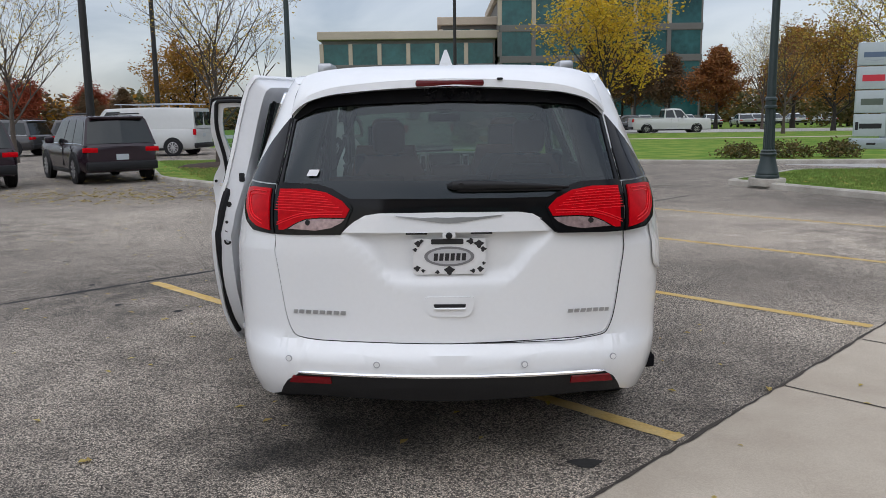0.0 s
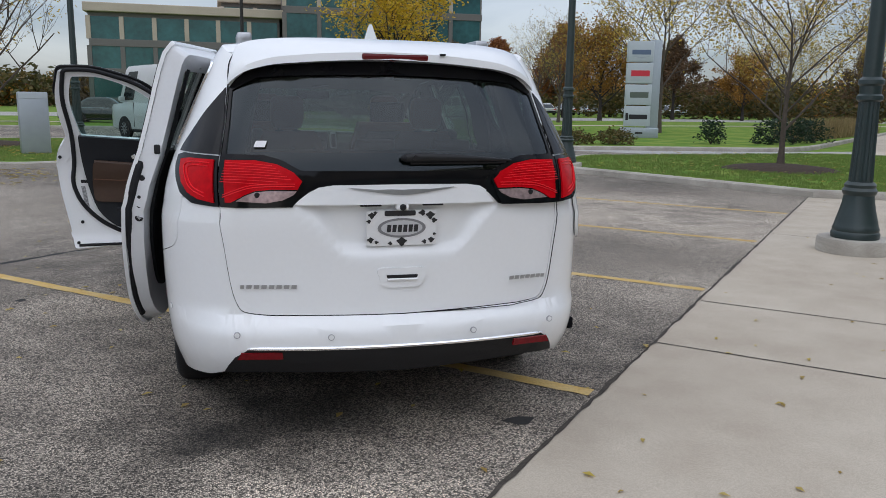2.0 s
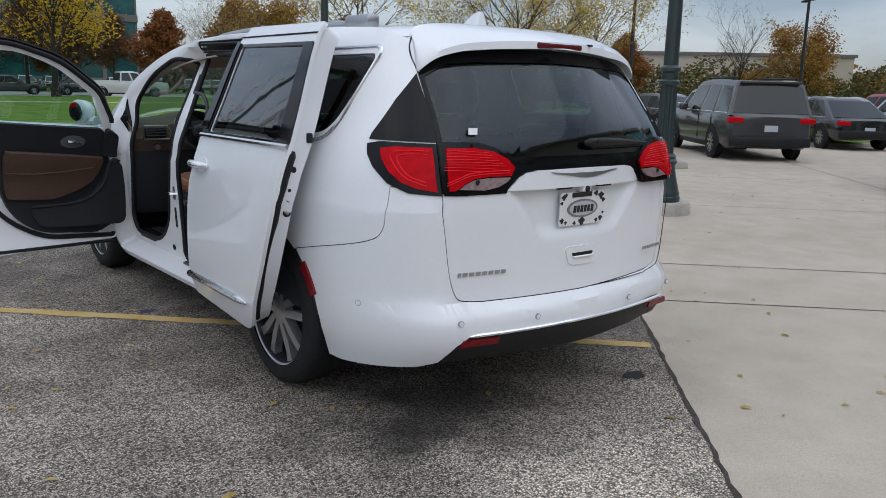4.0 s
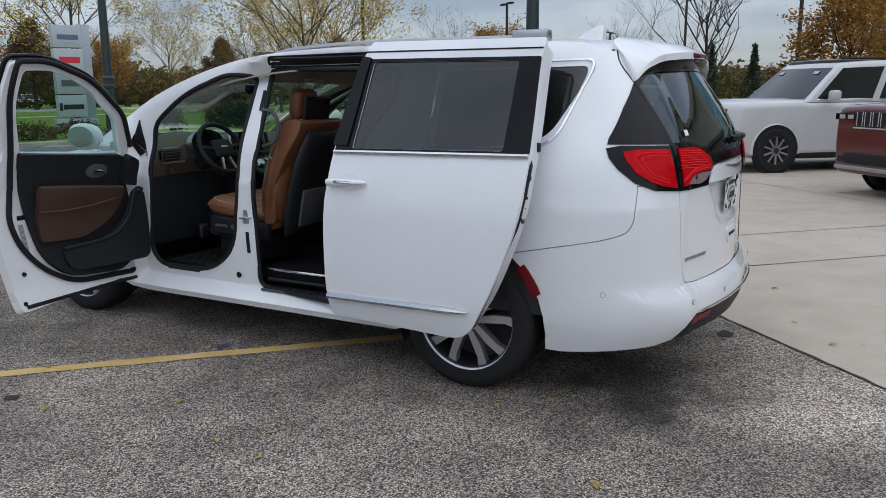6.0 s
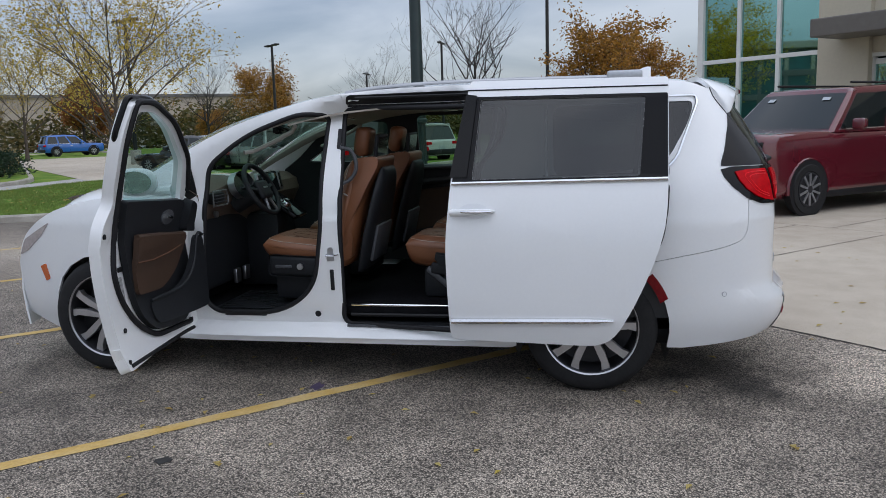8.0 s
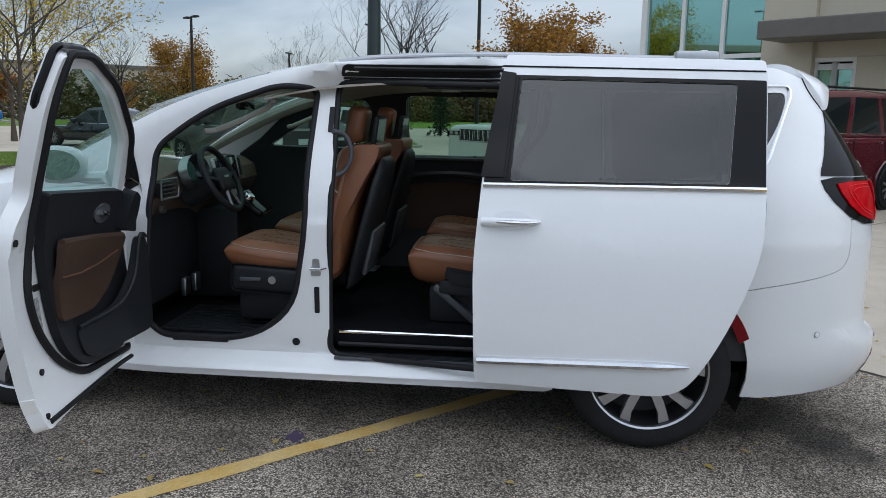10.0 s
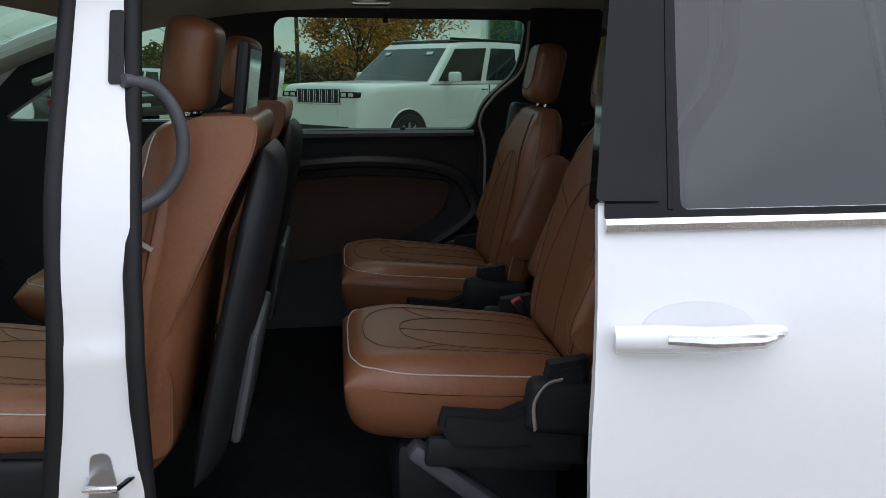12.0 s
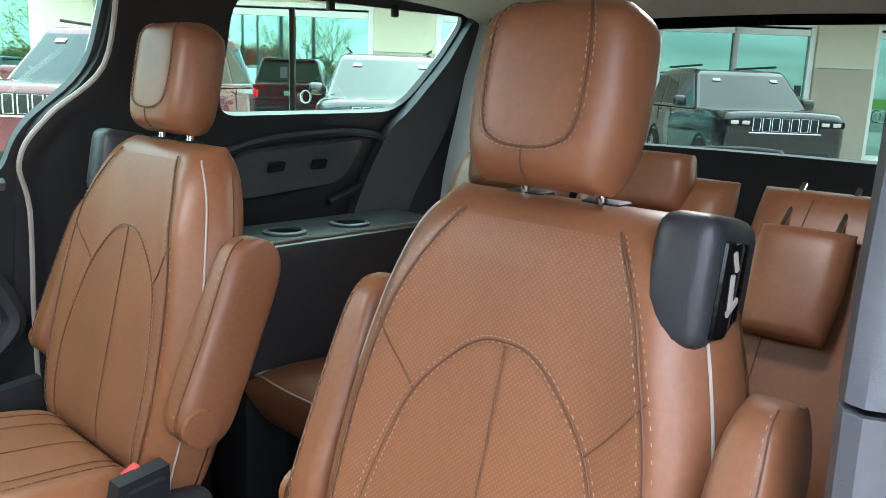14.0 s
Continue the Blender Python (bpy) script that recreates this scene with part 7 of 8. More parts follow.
sign = thing("sign_pylon", "tall grey and white dealership sign with stacked panels", "sign", at=pose(16.6, 27.9, 0.11, 0, 0, -22) @ Matrix.Diagonal((0.78, 0.8, 1.0, 1)))
SIGNGREY = mat("sign_grey", (0.36, 0.40, 0.44), 0.4, 0.3, var=0.05)
SIGNWHITE = mat("sign_white", (0.42, 0.46, 0.49), 0.5, var=0.04)
part("plinth", box(-1.0, -0.35, 0, 1.0, 0.35, 0.42, 0.03), SIGNGREY, sign)
part("tower", box(0.35, -0.25, 0.42, 0.95, 0.25, 4.05, 0.03), SIGNGREY, sign, "silver side column")
inks = [((0.10, 0.14, 0.22), 1), ((0.55, 0.03, 0.05), 0), ((0.10, 0.12, 0.10), 0), ((0.015, 0.015, 0.018), 2)]
for i, (c, kind) in enumerate(inks):
    z1 = 4.0 - i * 0.89
    pn = part("panel", box(-0.85, -0.30, z1 - 0.85, 0.52, 0.22, z1, 0.03), SIGNWHITE, sign, "white lit sign panel")
    ink = mat("sign_ink", c, 0.5, var=0.05)
    part("shape", box(-0.62, -0.306, z1 - 0.55, 0.36, -0.30, z1 - 0.36 + (0.05 if kind == 0 else 0)), ink, pn, "", False)
    if kind == 1:
        part("shape", moved(prism([(-0.5, 0), (0, -0.09), (0.5, 0), (0, -0.03)], 0, 0.006), pose(-0.13, -0.30, z1 - 0.62, 90)), SIGNGREY, pn, "", False)
    if kind == 2:
        part("shape", box(-0.80, -0.307, z1 - 0.60, -0.66, -0.30, z1 - 0.30, 0.0), ink, pn, "", False)
part("bars", box(-0.25, -0.36, 0.16, 0.15, -0.351, 0.24), mat("sign_black", (0.02, 0.02, 0.02), 0.5, var=0.05), sign, "", False)
kiosk = thing("kiosk", "grey steel drive-up pedestal on the island", "pedestal", at=pose(-5.0, 18.15, 0.12, 0, 0, 15))
part("body", box(-0.32, -0.25, 0, 0.32, 0.25, 1.45, 0.03), mat("pale_steel", (0.34, 0.37, 0.40), 0.45, 0.4, var=0.06), kiosk)
part("header", box(-0.30, -0.256, 1.30, 0.30, -0.25, 1.42), SIGNWHITE, kiosk)


# ---- other vehicles ----
def round_off(ob):
    """Softly rounded panel edges."""
    m = ob.modifiers.new("rounding", "BEVEL")
    m.width, m.segments, m.limit_method, m.angle_limit = 0.05, 3, "ANGLE", radians(16)


def vehicle(name, label, category, L, W, H, paint, style, at, group="", grille="bars", roof_mat=None):
    """A parked vehicle; local y forwards. style: suv, van, cargo, pickup or sedan."""
    v = thing(name, label, category, group, at=at)
    hl, hw = L / 2, W / 2
    r = 0.40 if H > 1.95 and style == "suv" else 0.36 if style != "sedan" else 0.33
    belt = {"suv": 0.56, "van": 0.56, "cargo": 0.50, "pickup": 0.60, "sedan": 0.58}[style] * H
    if style == "suv" and H > 1.85:
        belt = 0.625 * H
    hood = {"suv": belt + 0.03, "van": belt - 0.05, "cargo": belt - 0.05, "pickup": belt + 0.02, "sedan": belt - 0.08}[style]
    cowl = {"suv": 0.20, "van": 0.30, "cargo": 0.34, "pickup": 0.22, "sedan": 0.18}[style] * L
    z0 = 0.26
    bm = bmesh.new()
    rows = []
    stations = [-hl, -hl + 0.05, -hl + 0.25, -hl * 0.6, -hl * 0.2, cowl * 0.6, cowl, cowl + 0.1, hl * 0.75, hl - 0.3, hl - 0.07, hl]
    for y in stations:
        e = max(abs(y) - (hl - 0.35), 0) / 0.35
        wf = 1 - 0.13 * e ** 2.2
        top = belt if y <= cowl else hood - (0.045 if style == "suv" else 0.07) * ((y - cowl) / (hl - cowl)) ** 2
        if y > hl - 0.02:
            top -= 0.05 if style == "suv" else 0.10
        if y < -hl + 0.02:
            top -= 0.06
        zz = z0 + 0.06 * e
        sec = [(0.88, zz), (0.98, zz + 0.10), (1.0, 0.5 * (zz + top)), (0.985, top - 0.10), (0.94, top - 0.015), (0.80, top + 0.012), (0.4, top + 0.03)]
        rows.append([bm.verts.new((s * hw * wf * q, y, z)) for s, q, z in [(-1, a, b) for a, b in sec] + [(1, a, b) for a, b in reversed(sec)]])
    m = len(rows[0])
    for a, b in zip(rows, rows[1:]):
        for i in range(m):
            j = (i + 1) % m
            bm.faces.new((a[i], a[j], b[j], b[i]))
    bm.faces.new(rows[0]); bm.faces.new(list(reversed(rows[-1])))
    bmesh.ops.recalc_face_normals(bm, faces=bm.faces[:])
    body = part("body", bm, paint, v)
    if grille == "bars":
        round_off(body)
    # cabin
    gy0, gy1 = {"suv": (-hl + 0.08, cowl + 0.05), "van": (-hl + 0.03, cowl + 0.25), "cargo": (-hl + 0.02, cowl + 0.25), "pickup": (-0.10 * L, cowl), "sedan": (-hl * 0.80, cowl + 0.05)}[style]
    ry0, ry1 = {"suv": (-hl + 0.34, cowl - 0.75), "van": (-hl + 0.08, cowl - 0.45), "cargo": (-hl + 0.05, cowl - 0.35), "pickup": (-0.08 * L, cowl - 0.65), "sedan": (-hl * 0.40, cowl - 0.75)}[style]
    bw, rw = hw * 0.94, hw * {"suv": 0.76, "van": 0.84, "cargo": 0.90, "pickup": 0.76, "sedan": 0.68}[style]
    def cab(x, k, t):
        """k along the cabin 0..1, t up 0..1"""
        y = (gy0 + (gy1 - gy0) * k) * (1 - t) + (ry0 + (ry1 - ry0) * k) * t
        bulge = 0.05 * t * (1 - (2 * k - 1) ** 2)
        return Vector((x * (bw * (1 - t) + rw * t), y, belt - 0.01 + (H - belt - 0.05) * t + bulge))
    bm = bmesh.new()
    ks, ts = steps(0, 1, 8), (0, 0.5, 0.9, 1.0)
    ring = []
    for t in ts:
        sh = 1.0 if t < 1 else 0.93
        loop = [cab(-sh, k, t) for k in ks] + [cab(x * sh, 1, t) + Vector((0, 0.07 * (1 - x * x), 0)) for x in (-0.5, 0, 0.5)] + [cab(sh, k, t) for k in reversed(ks)] + [cab(x * sh, 0, t) - Vector((0, 0.05 * (1 - x * x), 0)) for x in (0.5, 0, -0.5)]
        ring.append([bm.verts.new(p) for p in loop])
    n = len(ring[0])
    for a, b in zip(ring, ring[1:]):
        for i in range(n):
            j = (i + 1) % n
            bm.faces.new((a[i], a[j], b[j], b[i]))
    cap = bm.faces.new(ring[-1])
    bmesh.ops.poke(bm, faces=[cap])
    bmesh.ops.recalc_face_normals(bm, faces=bm.faces[:])
    cabin = part("cabin", bm, paint, v)
    if grille == "bars":
        round_off(cabin)
    spans = {"suv": [(0.05, 0.30), (0.34, 0.60), (0.64, 0.95)], "van": [(0.80, 0.96)], "cargo": [(0.82, 0.96)], "pickup": [(0.06, 0.45), (0.52, 0.94)], "sedan": [(0.12, 0.46), (0.50, 0.93)]}[style]
    for s in (-1, 1):
        for k0, k1 in spans:
            bm = bmesh.new()
            P = [cab(s * 1.0, k, t) + Vector((s * 0.006, 0, 0)) for k, t in ((k0, 0.06), (k1, 0.06), (k1 - 0.01, 0.84), (k0, 0.84))]
            P2 = [p - Vector((s * 0.03, 0, 0)) for p in P]
            f, g = [bm.verts.new(p) for p in P], [bm.verts.new(p) for p in P2]
            bm.faces.new(f); bm.faces.new(list(reversed(g)))
            for i in range(4):
                bm.faces.new((f[i], g[i], g[(i + 1) % 4], f[(i + 1) % 4]))
            bmesh.ops.recalc_face_normals(bm, faces=bm.faces[:])
            part("side_window", bm, CARGLASS, v, "", False)
            if style in ("suv", "sedan", "pickup"):
                part("window_trim", tube([P[0], P[1]], 0.012, 5), CHROME, v)
    for end, name2 in ((1, "windshield"), (0, "rear_window")):
        if style in ("van", "cargo") and end == 0:
            for s in (-1, 1):
                part("rear_window", box(s * 0.42 - 0.385, -hl - 0.012, belt + 0.12, s * 0.42 + 0.385, -hl + 0.06, belt + 0.72, 0.03), CARGLASS, v)
            continue
        bm = bmesh.new()
        d = Vector((0, 0.012 if end else -0.012, 0.006))
        g = [[bm.verts.new(cab(x * 0.93, end, t) + Vector((0, (0.07 if end else -0.05) * (1 - x * x), 0)) + d) for x in steps(-1, 1, 6)] for t in (0.07, 0.45, 0.86)]
        for a, b in zip(g, g[1:]):
            for i in range(6):
                bm.faces.new((a[i], a[i + 1], b[i + 1], b[i]))
        part(name2, thicken(bm, 0.02, Vector((0, 0, 0.5))), CARGLASS, v)
    fy = hl * (0.63 if style != "van" else 0.66)
    for s in (-1, 1):
        for y in (fy, -fy + (0.05 if style != "pickup" else -0.02)):
            part("arch", tube([(s * (hw - 0.02), y + (r + 0.06) * math.cos(q), r + (r + 0.06) * math.sin(q)) for q in steps(-0.15, math.pi + 0.15, 12)], 0.035, 6), paint if style == "suv" and H > 1.9 else BLACK, v)
            part("arch_shade", moved(lathe([(r + 0.05, -0.02), (r + 0.05, 0.004), (0.02, 0.004)], 24, "X"), pose(s * (hw - 0.004) - 0.004 * s, y, r + 0.01)), RUBBER, v)
            t = part("wheel", moved(lathe([(r * 0.66, -0.1), (r * 0.92, -0.11), (r, -0.07), (r, 0.06), (r * 0.93, 0.10), (r * 0.70, 0.095), (r * 0.66, 0.07)], 28, "X"), pose(s * (hw - 0.07), y, r) @ Matrix.Scale(s, 4, (1, 0, 0))), TYRE, v)
            part("rim", moved(lathe([(r * 0.67, 0.06), (r * 0.67, 0.098), (r * 0.61, 0.10), (r * 0.58, 0.075), (r * 0.2, 0.078), (r * 0.16, 0.10), (0.01, 0.104)], 24, "X"), pose(s * (hw - 0.07), y, r) @ Matrix.Scale(s, 4, (1, 0, 0))), RIMDARK if style != "van" else RIM, t)
            for k in range(10):
                m_ = pose(s * (hw - 0.07), y, r) @ Matrix.Scale(s, 4, (1, 0, 0)) @ pose(0, 0, 0, 36 * k)
                part("spoke", moved(box(0.085, -0.016, r * 0.14, 0.104, 0.016, r * 0.62), m_), RIM, t, "", False)
    # front
    fz = hood - 0.19
    for s in (-1, 1):
        lamp = part("head_lamp", box(s * hw * 0.68 - 0.19, hl - 0.16, fz - 0.05, s * hw * 0.68 + 0.19, hl + 0.012, fz + 0.05, 0.02), GLOSSBLACK, v, "dark head lamp with a bright bar")
        part("lamp_flank", moved(box(-0.012, -0.16, -0.045, 0.012, 0.16, 0.045, 0.01), pose(s * hw * 0.905, hl - 0.13, fz, 0, 0, s * 14)), GLOSSBLACK, lamp)
        for k in (-1, 1):
            part("lamp_lens", box(s * hw * 0.68 + 0.085 * k - 0.06, hl, fz - 0.03, s * hw * 0.68 + 0.085 * k + 0.06, hl + 0.016, fz + 0.03, 0.01), LENS, lamp)
        part("tail_lamp", box(s * (hw - 0.19) - 0.17, -hl - 0.008, belt - 0.17, s * (hw - 0.19) + 0.17, -hl + 0.14, belt - 0.05, 0.02) if style in ("suv", "sedan") else box(s * (hw - 0.10) - 0.06, -hl - 0.012, belt - 0.28, s * (hw - 0.10) + 0.06, -hl + 0.1, belt - 0.02, 0.02), RED, v, "red tail lamp")
        part("mirror", box(s * (hw + 0.10) - 0.11, gy1 - 0.55, belt + 0.02, s * (hw + 0.10) + 0.11, gy1 - 0.40, belt + 0.20, 0.05, 3), paint if style != "suv" or roof_mat is None else paint, v)
        part("fog_lamp", box(s * hw * 0.66 - 0.16, hl - 0.06, 0.46, s * hw * 0.66 + 0.16, hl + 0.012, 0.56, 0.02), BLACK, v)
        for k0 in (0.35, 0.62) if style in ("suv", "sedan", "pickup") else (0.82,):
            p = cab(s, k0, 0)
            part("door_handle", box(p.x + s * 0.035 - 0.015, p.y - 0.09, belt - 0.13, p.x + s * 0.035 + 0.02, p.y + 0.09, belt - 0.095, 0.01), CHROME if style == "suv" else paint, v)
            part("door_gap", box(p.x + s * 0.05 - 0.012, p.y - 0.13, 0.42, p.x + s * 0.05 + 0.006, p.y - 0.122, belt - 0.02), RUBBER, v, "", False)
    if grille == "bars":
        gr = part("grille", box(-hw * 0.52, hl - 0.10, fz - 0.135, hw * 0.52, hl + 0.006, fz + 0.09, 0.015), BLACK, v, "black grille with bright frames")
        for k in range(7):
            x = -hw * 0.43 + hw * 0.86 * k / 6
            part("slot", tube([(x + 0.054 * a, hl + 0.008, fz - 0.022 + 0.095 * b) for a, b in ((-1, -1), (1, -1), (1, 1), (-1, 1))], 0.009, 5, True), CHROME, gr)
        part("grille_trim", tube([(-hw * 0.54, hl + 0.002, fz - 0.145), (hw * 0.54, hl + 0.002, fz - 0.145)], 0.012, 6), CHROME, gr)
        part("bumper_bar", box(-hw * 0.86, hl - 0.10, 0.36, hw * 0.86, hl + 0.02, 0.43, 0.03), STEEL, v, "bright lower bumper bar")
    else:
        part("grille", box(-hw * 0.45, hl - 0.08, fz - 0.10, hw * 0.45, hl + 0.006, fz + 0.05, 0.02), BLACK, v)
    part("lower_intake", box(-hw * 0.7, hl - 0.08, 0.44, hw * 0.7, hl + 0.008, 0.62, 0.03), BLACK, v)
    part("rear_bumper", box(-hw * 0.92, -hl - 0.05, 0.34, hw * 0.92, -hl + 0.1, 0.56, 0.04), BLACK, v, "black rear bumper")
    part("plate_bar", box(-0.15, -hl - 0.012, belt - 0.36, 0.15, -hl + 0.01, belt - 0.22, 0.004), SIGNWHITE, v, "pale number plate", False)
    part("sill", box(-hw * 0.97, -fy + r + 0.1, 0.24, hw * 0.97, fy - r - 0.1, 0.36, 0.03), BLACK, v)
    if style == "suv":
        for s in (-1, 1):
            part("roof_rail", tube([(s * rw * 0.86, y, H + 0.02 - 0.0) for y in steps(ry0 + 0.15, ry1 - 0.1, 4)], 0.02, 6), BLACK, v)
        if grille == "bars":
            for sx in (-0.70, 0.52):
                c0, c1, c2, c3 = [cab(sx + dx, 1, tt) + Vector((0, 0.07 * (1 - (sx + dx) ** 2) + 0.022, 0.012)) for dx, tt in ((0, 0.70), (0.16, 0.70), (0.16, 0.77), (0, 0.77))]
                bm = bmesh.new()
                bm.faces.new([bm.verts.new(p) for p in (c0, c1, c2, c3)])
                part("window_sticker", thicken(bm, 0.003, Vector((0, 0, 0.5))), SIGNWHITE, v, "small white window sticker", False)
        if roof_mat is PAINT_K:
            part("roof_panel", box(-rw * 0.90, ry0 + 0.12, H - 0.06, rw * 0.90, ry1 - 0.02, H + 0.005, 0.03), PAINT_K, v, "black roof")
        part("spoiler", box(-rw * 0.9, ry0 - 0.16, H - 0.11, rw * 0.9, ry0 + 0.1, H - 0.05, 0.02), paint, v)
    if style == "pickup":
        part("bed", box(-hw * 0.86, -hl + 0.08, belt + 0.005, hw * 0.86, -0.12 * L, belt + 0.05, 0.01), BLACK, v, "dark open bed")
        part("bed_rail", tube([(-hw * 0.93, -0.11 * L, belt + 0.02), (-hw * 0.93, -hl + 0.05, belt + 0.02), (hw * 0.93, -hl + 0.05, belt + 0.02), (hw * 0.93, -0.11 * L, belt + 0.02)], 0.04, 6), paint, v)
    if style == "van":
        for y in steps(-hl + 0.5, cowl - 1.2, 2):
            part("rack_bar", tube([(-rw * 0.95, y, H), (-rw * 0.95, y, H + 0.13), (rw * 0.95, y, H + 0.13), (rw * 0.95, y, H)], 0.022, 6), SIGNWHITE, v)
        for s in (-1, 1):
            part("rack_rail", tube([(s * rw * 0.95, -hl + 0.2, H + 0.13), (s * rw * 0.95, cowl - 0.9, H + 0.13)], 0.022, 6), SIGNWHITE, v)
    return v


CARGLASS = mat("car_glass", (0.010, 0.015, 0.015), 0.04, ior=1.55, var=0.2, scale=1.5)
PAINT_W = mat("pearl_white_paint", (0.54, 0.55, 0.54), 0.3, var=0.03, coat=0.8)
PAINT_R = mat("maroon_paint", (0.105, 0.010, 0.018), 0.22, var=0.08, coat=1.0)
PAINT_K = mat("black_paint", (0.012, 0.012, 0.014), 0.18, ior=1.5, var=0.1, coat=1.0)
PAINT_P = mat("dark_purple_paint", (0.022, 0.012, 0.018), 0.25, ior=1.4, var=0.1, coat=0.3)
PAINT_G = mat("charcoal_paint", (0.035, 0.034, 0.038), 0.3, var=0.1, coat=0.8)
PAINT_B = mat("blue_paint", (0.012, 0.11, 0.42), 0.3, var=0.06, coat=0.8)
PAINT_S = mat("silver_paint", (0.35, 0.36, 0.38), 0.3, 0.4, var=0.06, coat=0.8)
PAINT_T = mat("red_paint", (0.30, 0.02, 0.02), 0.3, var=0.06, coat=0.8)


def heading(x, y, dx, dy, z=0.0):
    return Matrix.Translation((x, y, z)) @ pose(0, 0, 0, 0, 0, math.degrees(math.atan2(dy, dx)) - 90)


vehicle("large_suv", "white full-size SUV with a black roof parked on the pavement", "car", 5.45, 2.12, 2.02, PAINT_W, "suv", heading(13.0, 0.62, -0.655, 0.755), "cars at the showroom", roof_mat=PAINT_K)
vehicle("large_suv", "maroon full-size SUV with a bright slotted grille", "car", 5.45, 2.12, 2.02, PAINT_R, "suv", heading(9.6, -2.55, -0.655, 0.755), "cars at the showroom")
vehicle("suv", "black SUV with a bright slotted grille before the showroom", "car", 4.9, 1.97, 1.88, PAINT_K, "suv", heading(8.6, -6.36, -0.737, 0.675), "cars at the showroom")
vehicle("suv", "black SUV with a bright slotted grille before the showroom", "car", 4.9, 1.97, 1.88, PAINT_K, "suv", heading(5.3, -11.6, -0.67, 0.74), "cars at the showroom")
vehicle("suv", "charcoal SUV seen from behind on the pavement", "car", 5.2, 1.97, 1.84, PAINT_G, "suv", heading(16.04, 8.96, 0.645, 0.764), "", "plain")
vehicle("sedan", "black sedan parked at the kerb", "car", 4.8, 1.85, 1.45, PAINT_K, "sedan", heading(24.2, 17.2, 0.27, 0.95), "", "plain")
vehicle("suv", "dark purple SUV parked beside the grass island", "car", 4.6, 1.85, 1.70, PAINT_P, "suv", heading(-9.3, 18.5, -0.62, 0.79), "cars beside the island", "plain")
vehicle("suv", "dark purple hatchback parked in the next stall", "car", 4.5, 1.82, 1.62, PAINT_P, "suv", heading(-11.9, 16.7, -0.62, 0.79), "cars beside the island", "plain")
vehicle("van", "white panel van with a ladder rack", "van", 5.7, 2.0, 2.10, PAINT_W, "van", heading(-13.3, 32.9, -1.0, 0.12), "", "plain")
vehicle("cargo_van", "white high-roof cargo van", "van", 6.2, 2.05, 2.62, PAINT_W, "cargo", heading(-2.1, 27.3, -0.55, 0.835), "", "plain")
vehicle("suv", "dark SUV parked on the far drive", "car", 4.7, 1.9, 1.65, PAINT_K, "suv", heading(-17.0, 37.5, 1.0, 0.1), "", "plain")
vehicle("sedan", "dark sedan parked across the verge", "car", 4.8, 1.85, 1.47, PAINT_K, "sedan", heading(-6.4, 44.0, 1.0, 0.0), "", "plain")
vehicle("suv", "grey SUV parked on the far drive", "car", 4.7, 1.9, 1.65, PAINT_G, "suv", heading(-20.5, 34.0, -1.0, 0.1), "", "plain")
vehicle("pickup_truck", "white pickup truck on the road", "truck", 6.2, 2.1, 1.98, PAINT_W, "pickup", heading(18.4, 62.0, 1.0, -0.05), "", "plain")
vehicle("sedan", "dark sedan parked beyond the yellow tree", "car", 4.8, 1.85, 1.5, PAINT_K, "sedan", heading(16.6, 66.0, 1.0, -0.1), "", "plain")
vehicle("sedan", "grey sedan parked beyond the yellow tree", "car", 4.7, 1.85, 1.48, PAINT_G, "sedan", heading(11.6, 67.5, 1.0, -0.1), "", "plain")
vehicle("suv", "blue SUV on the road", "car", 4.6, 1.9, 1.68, PAINT_B, "suv", heading(52.8, 43.4, 0.80, -0.60), "", "plain")
first = vehicle("sedan", "parked car in a distant row", "car", 4.7, 1.85, 1.5, PAINT_W, "sedan", heading(30, 96, 0.1, 1), "distant parked cars", "plain")
for i in range(14):
    copy_thing(first, heading(18 + 3.1 * i + (i % 3) * 0.3, 92 + 4 * math.sin(i), 0.1, 1))
for i, (x, y, pm) in enumerate(((23.5, 14.2, PAINT_S), (26.0, 12.0, PAINT_G), (29.0, 9.6, PAINT_W), (22.2, 9.4, PAINT_K), (33, 12, PAINT_T))):
    vehicle("sedan" if i % 2 else "suv", "parked car beyond the windshield", "car", 4.7, 1.85, 1.5 if i % 2 else 1.66, pm, "sedan" if i % 2 else "suv", heading(x, y, 0.6, 0.8), "cars across the pavement", "plain")

# ---- trees, shrubs and fallen leaves ----
BARK = mat("grey_bark", (0.085, 0.068, 0.055), 0.95, var=0.3, scale=9, bump=0.6, bscale=50)
DARKBARK = mat("dark_bark", (0.035, 0.030, 0.027), 0.95, var=0.3, scale=9, bump=0.6, bscale=50)


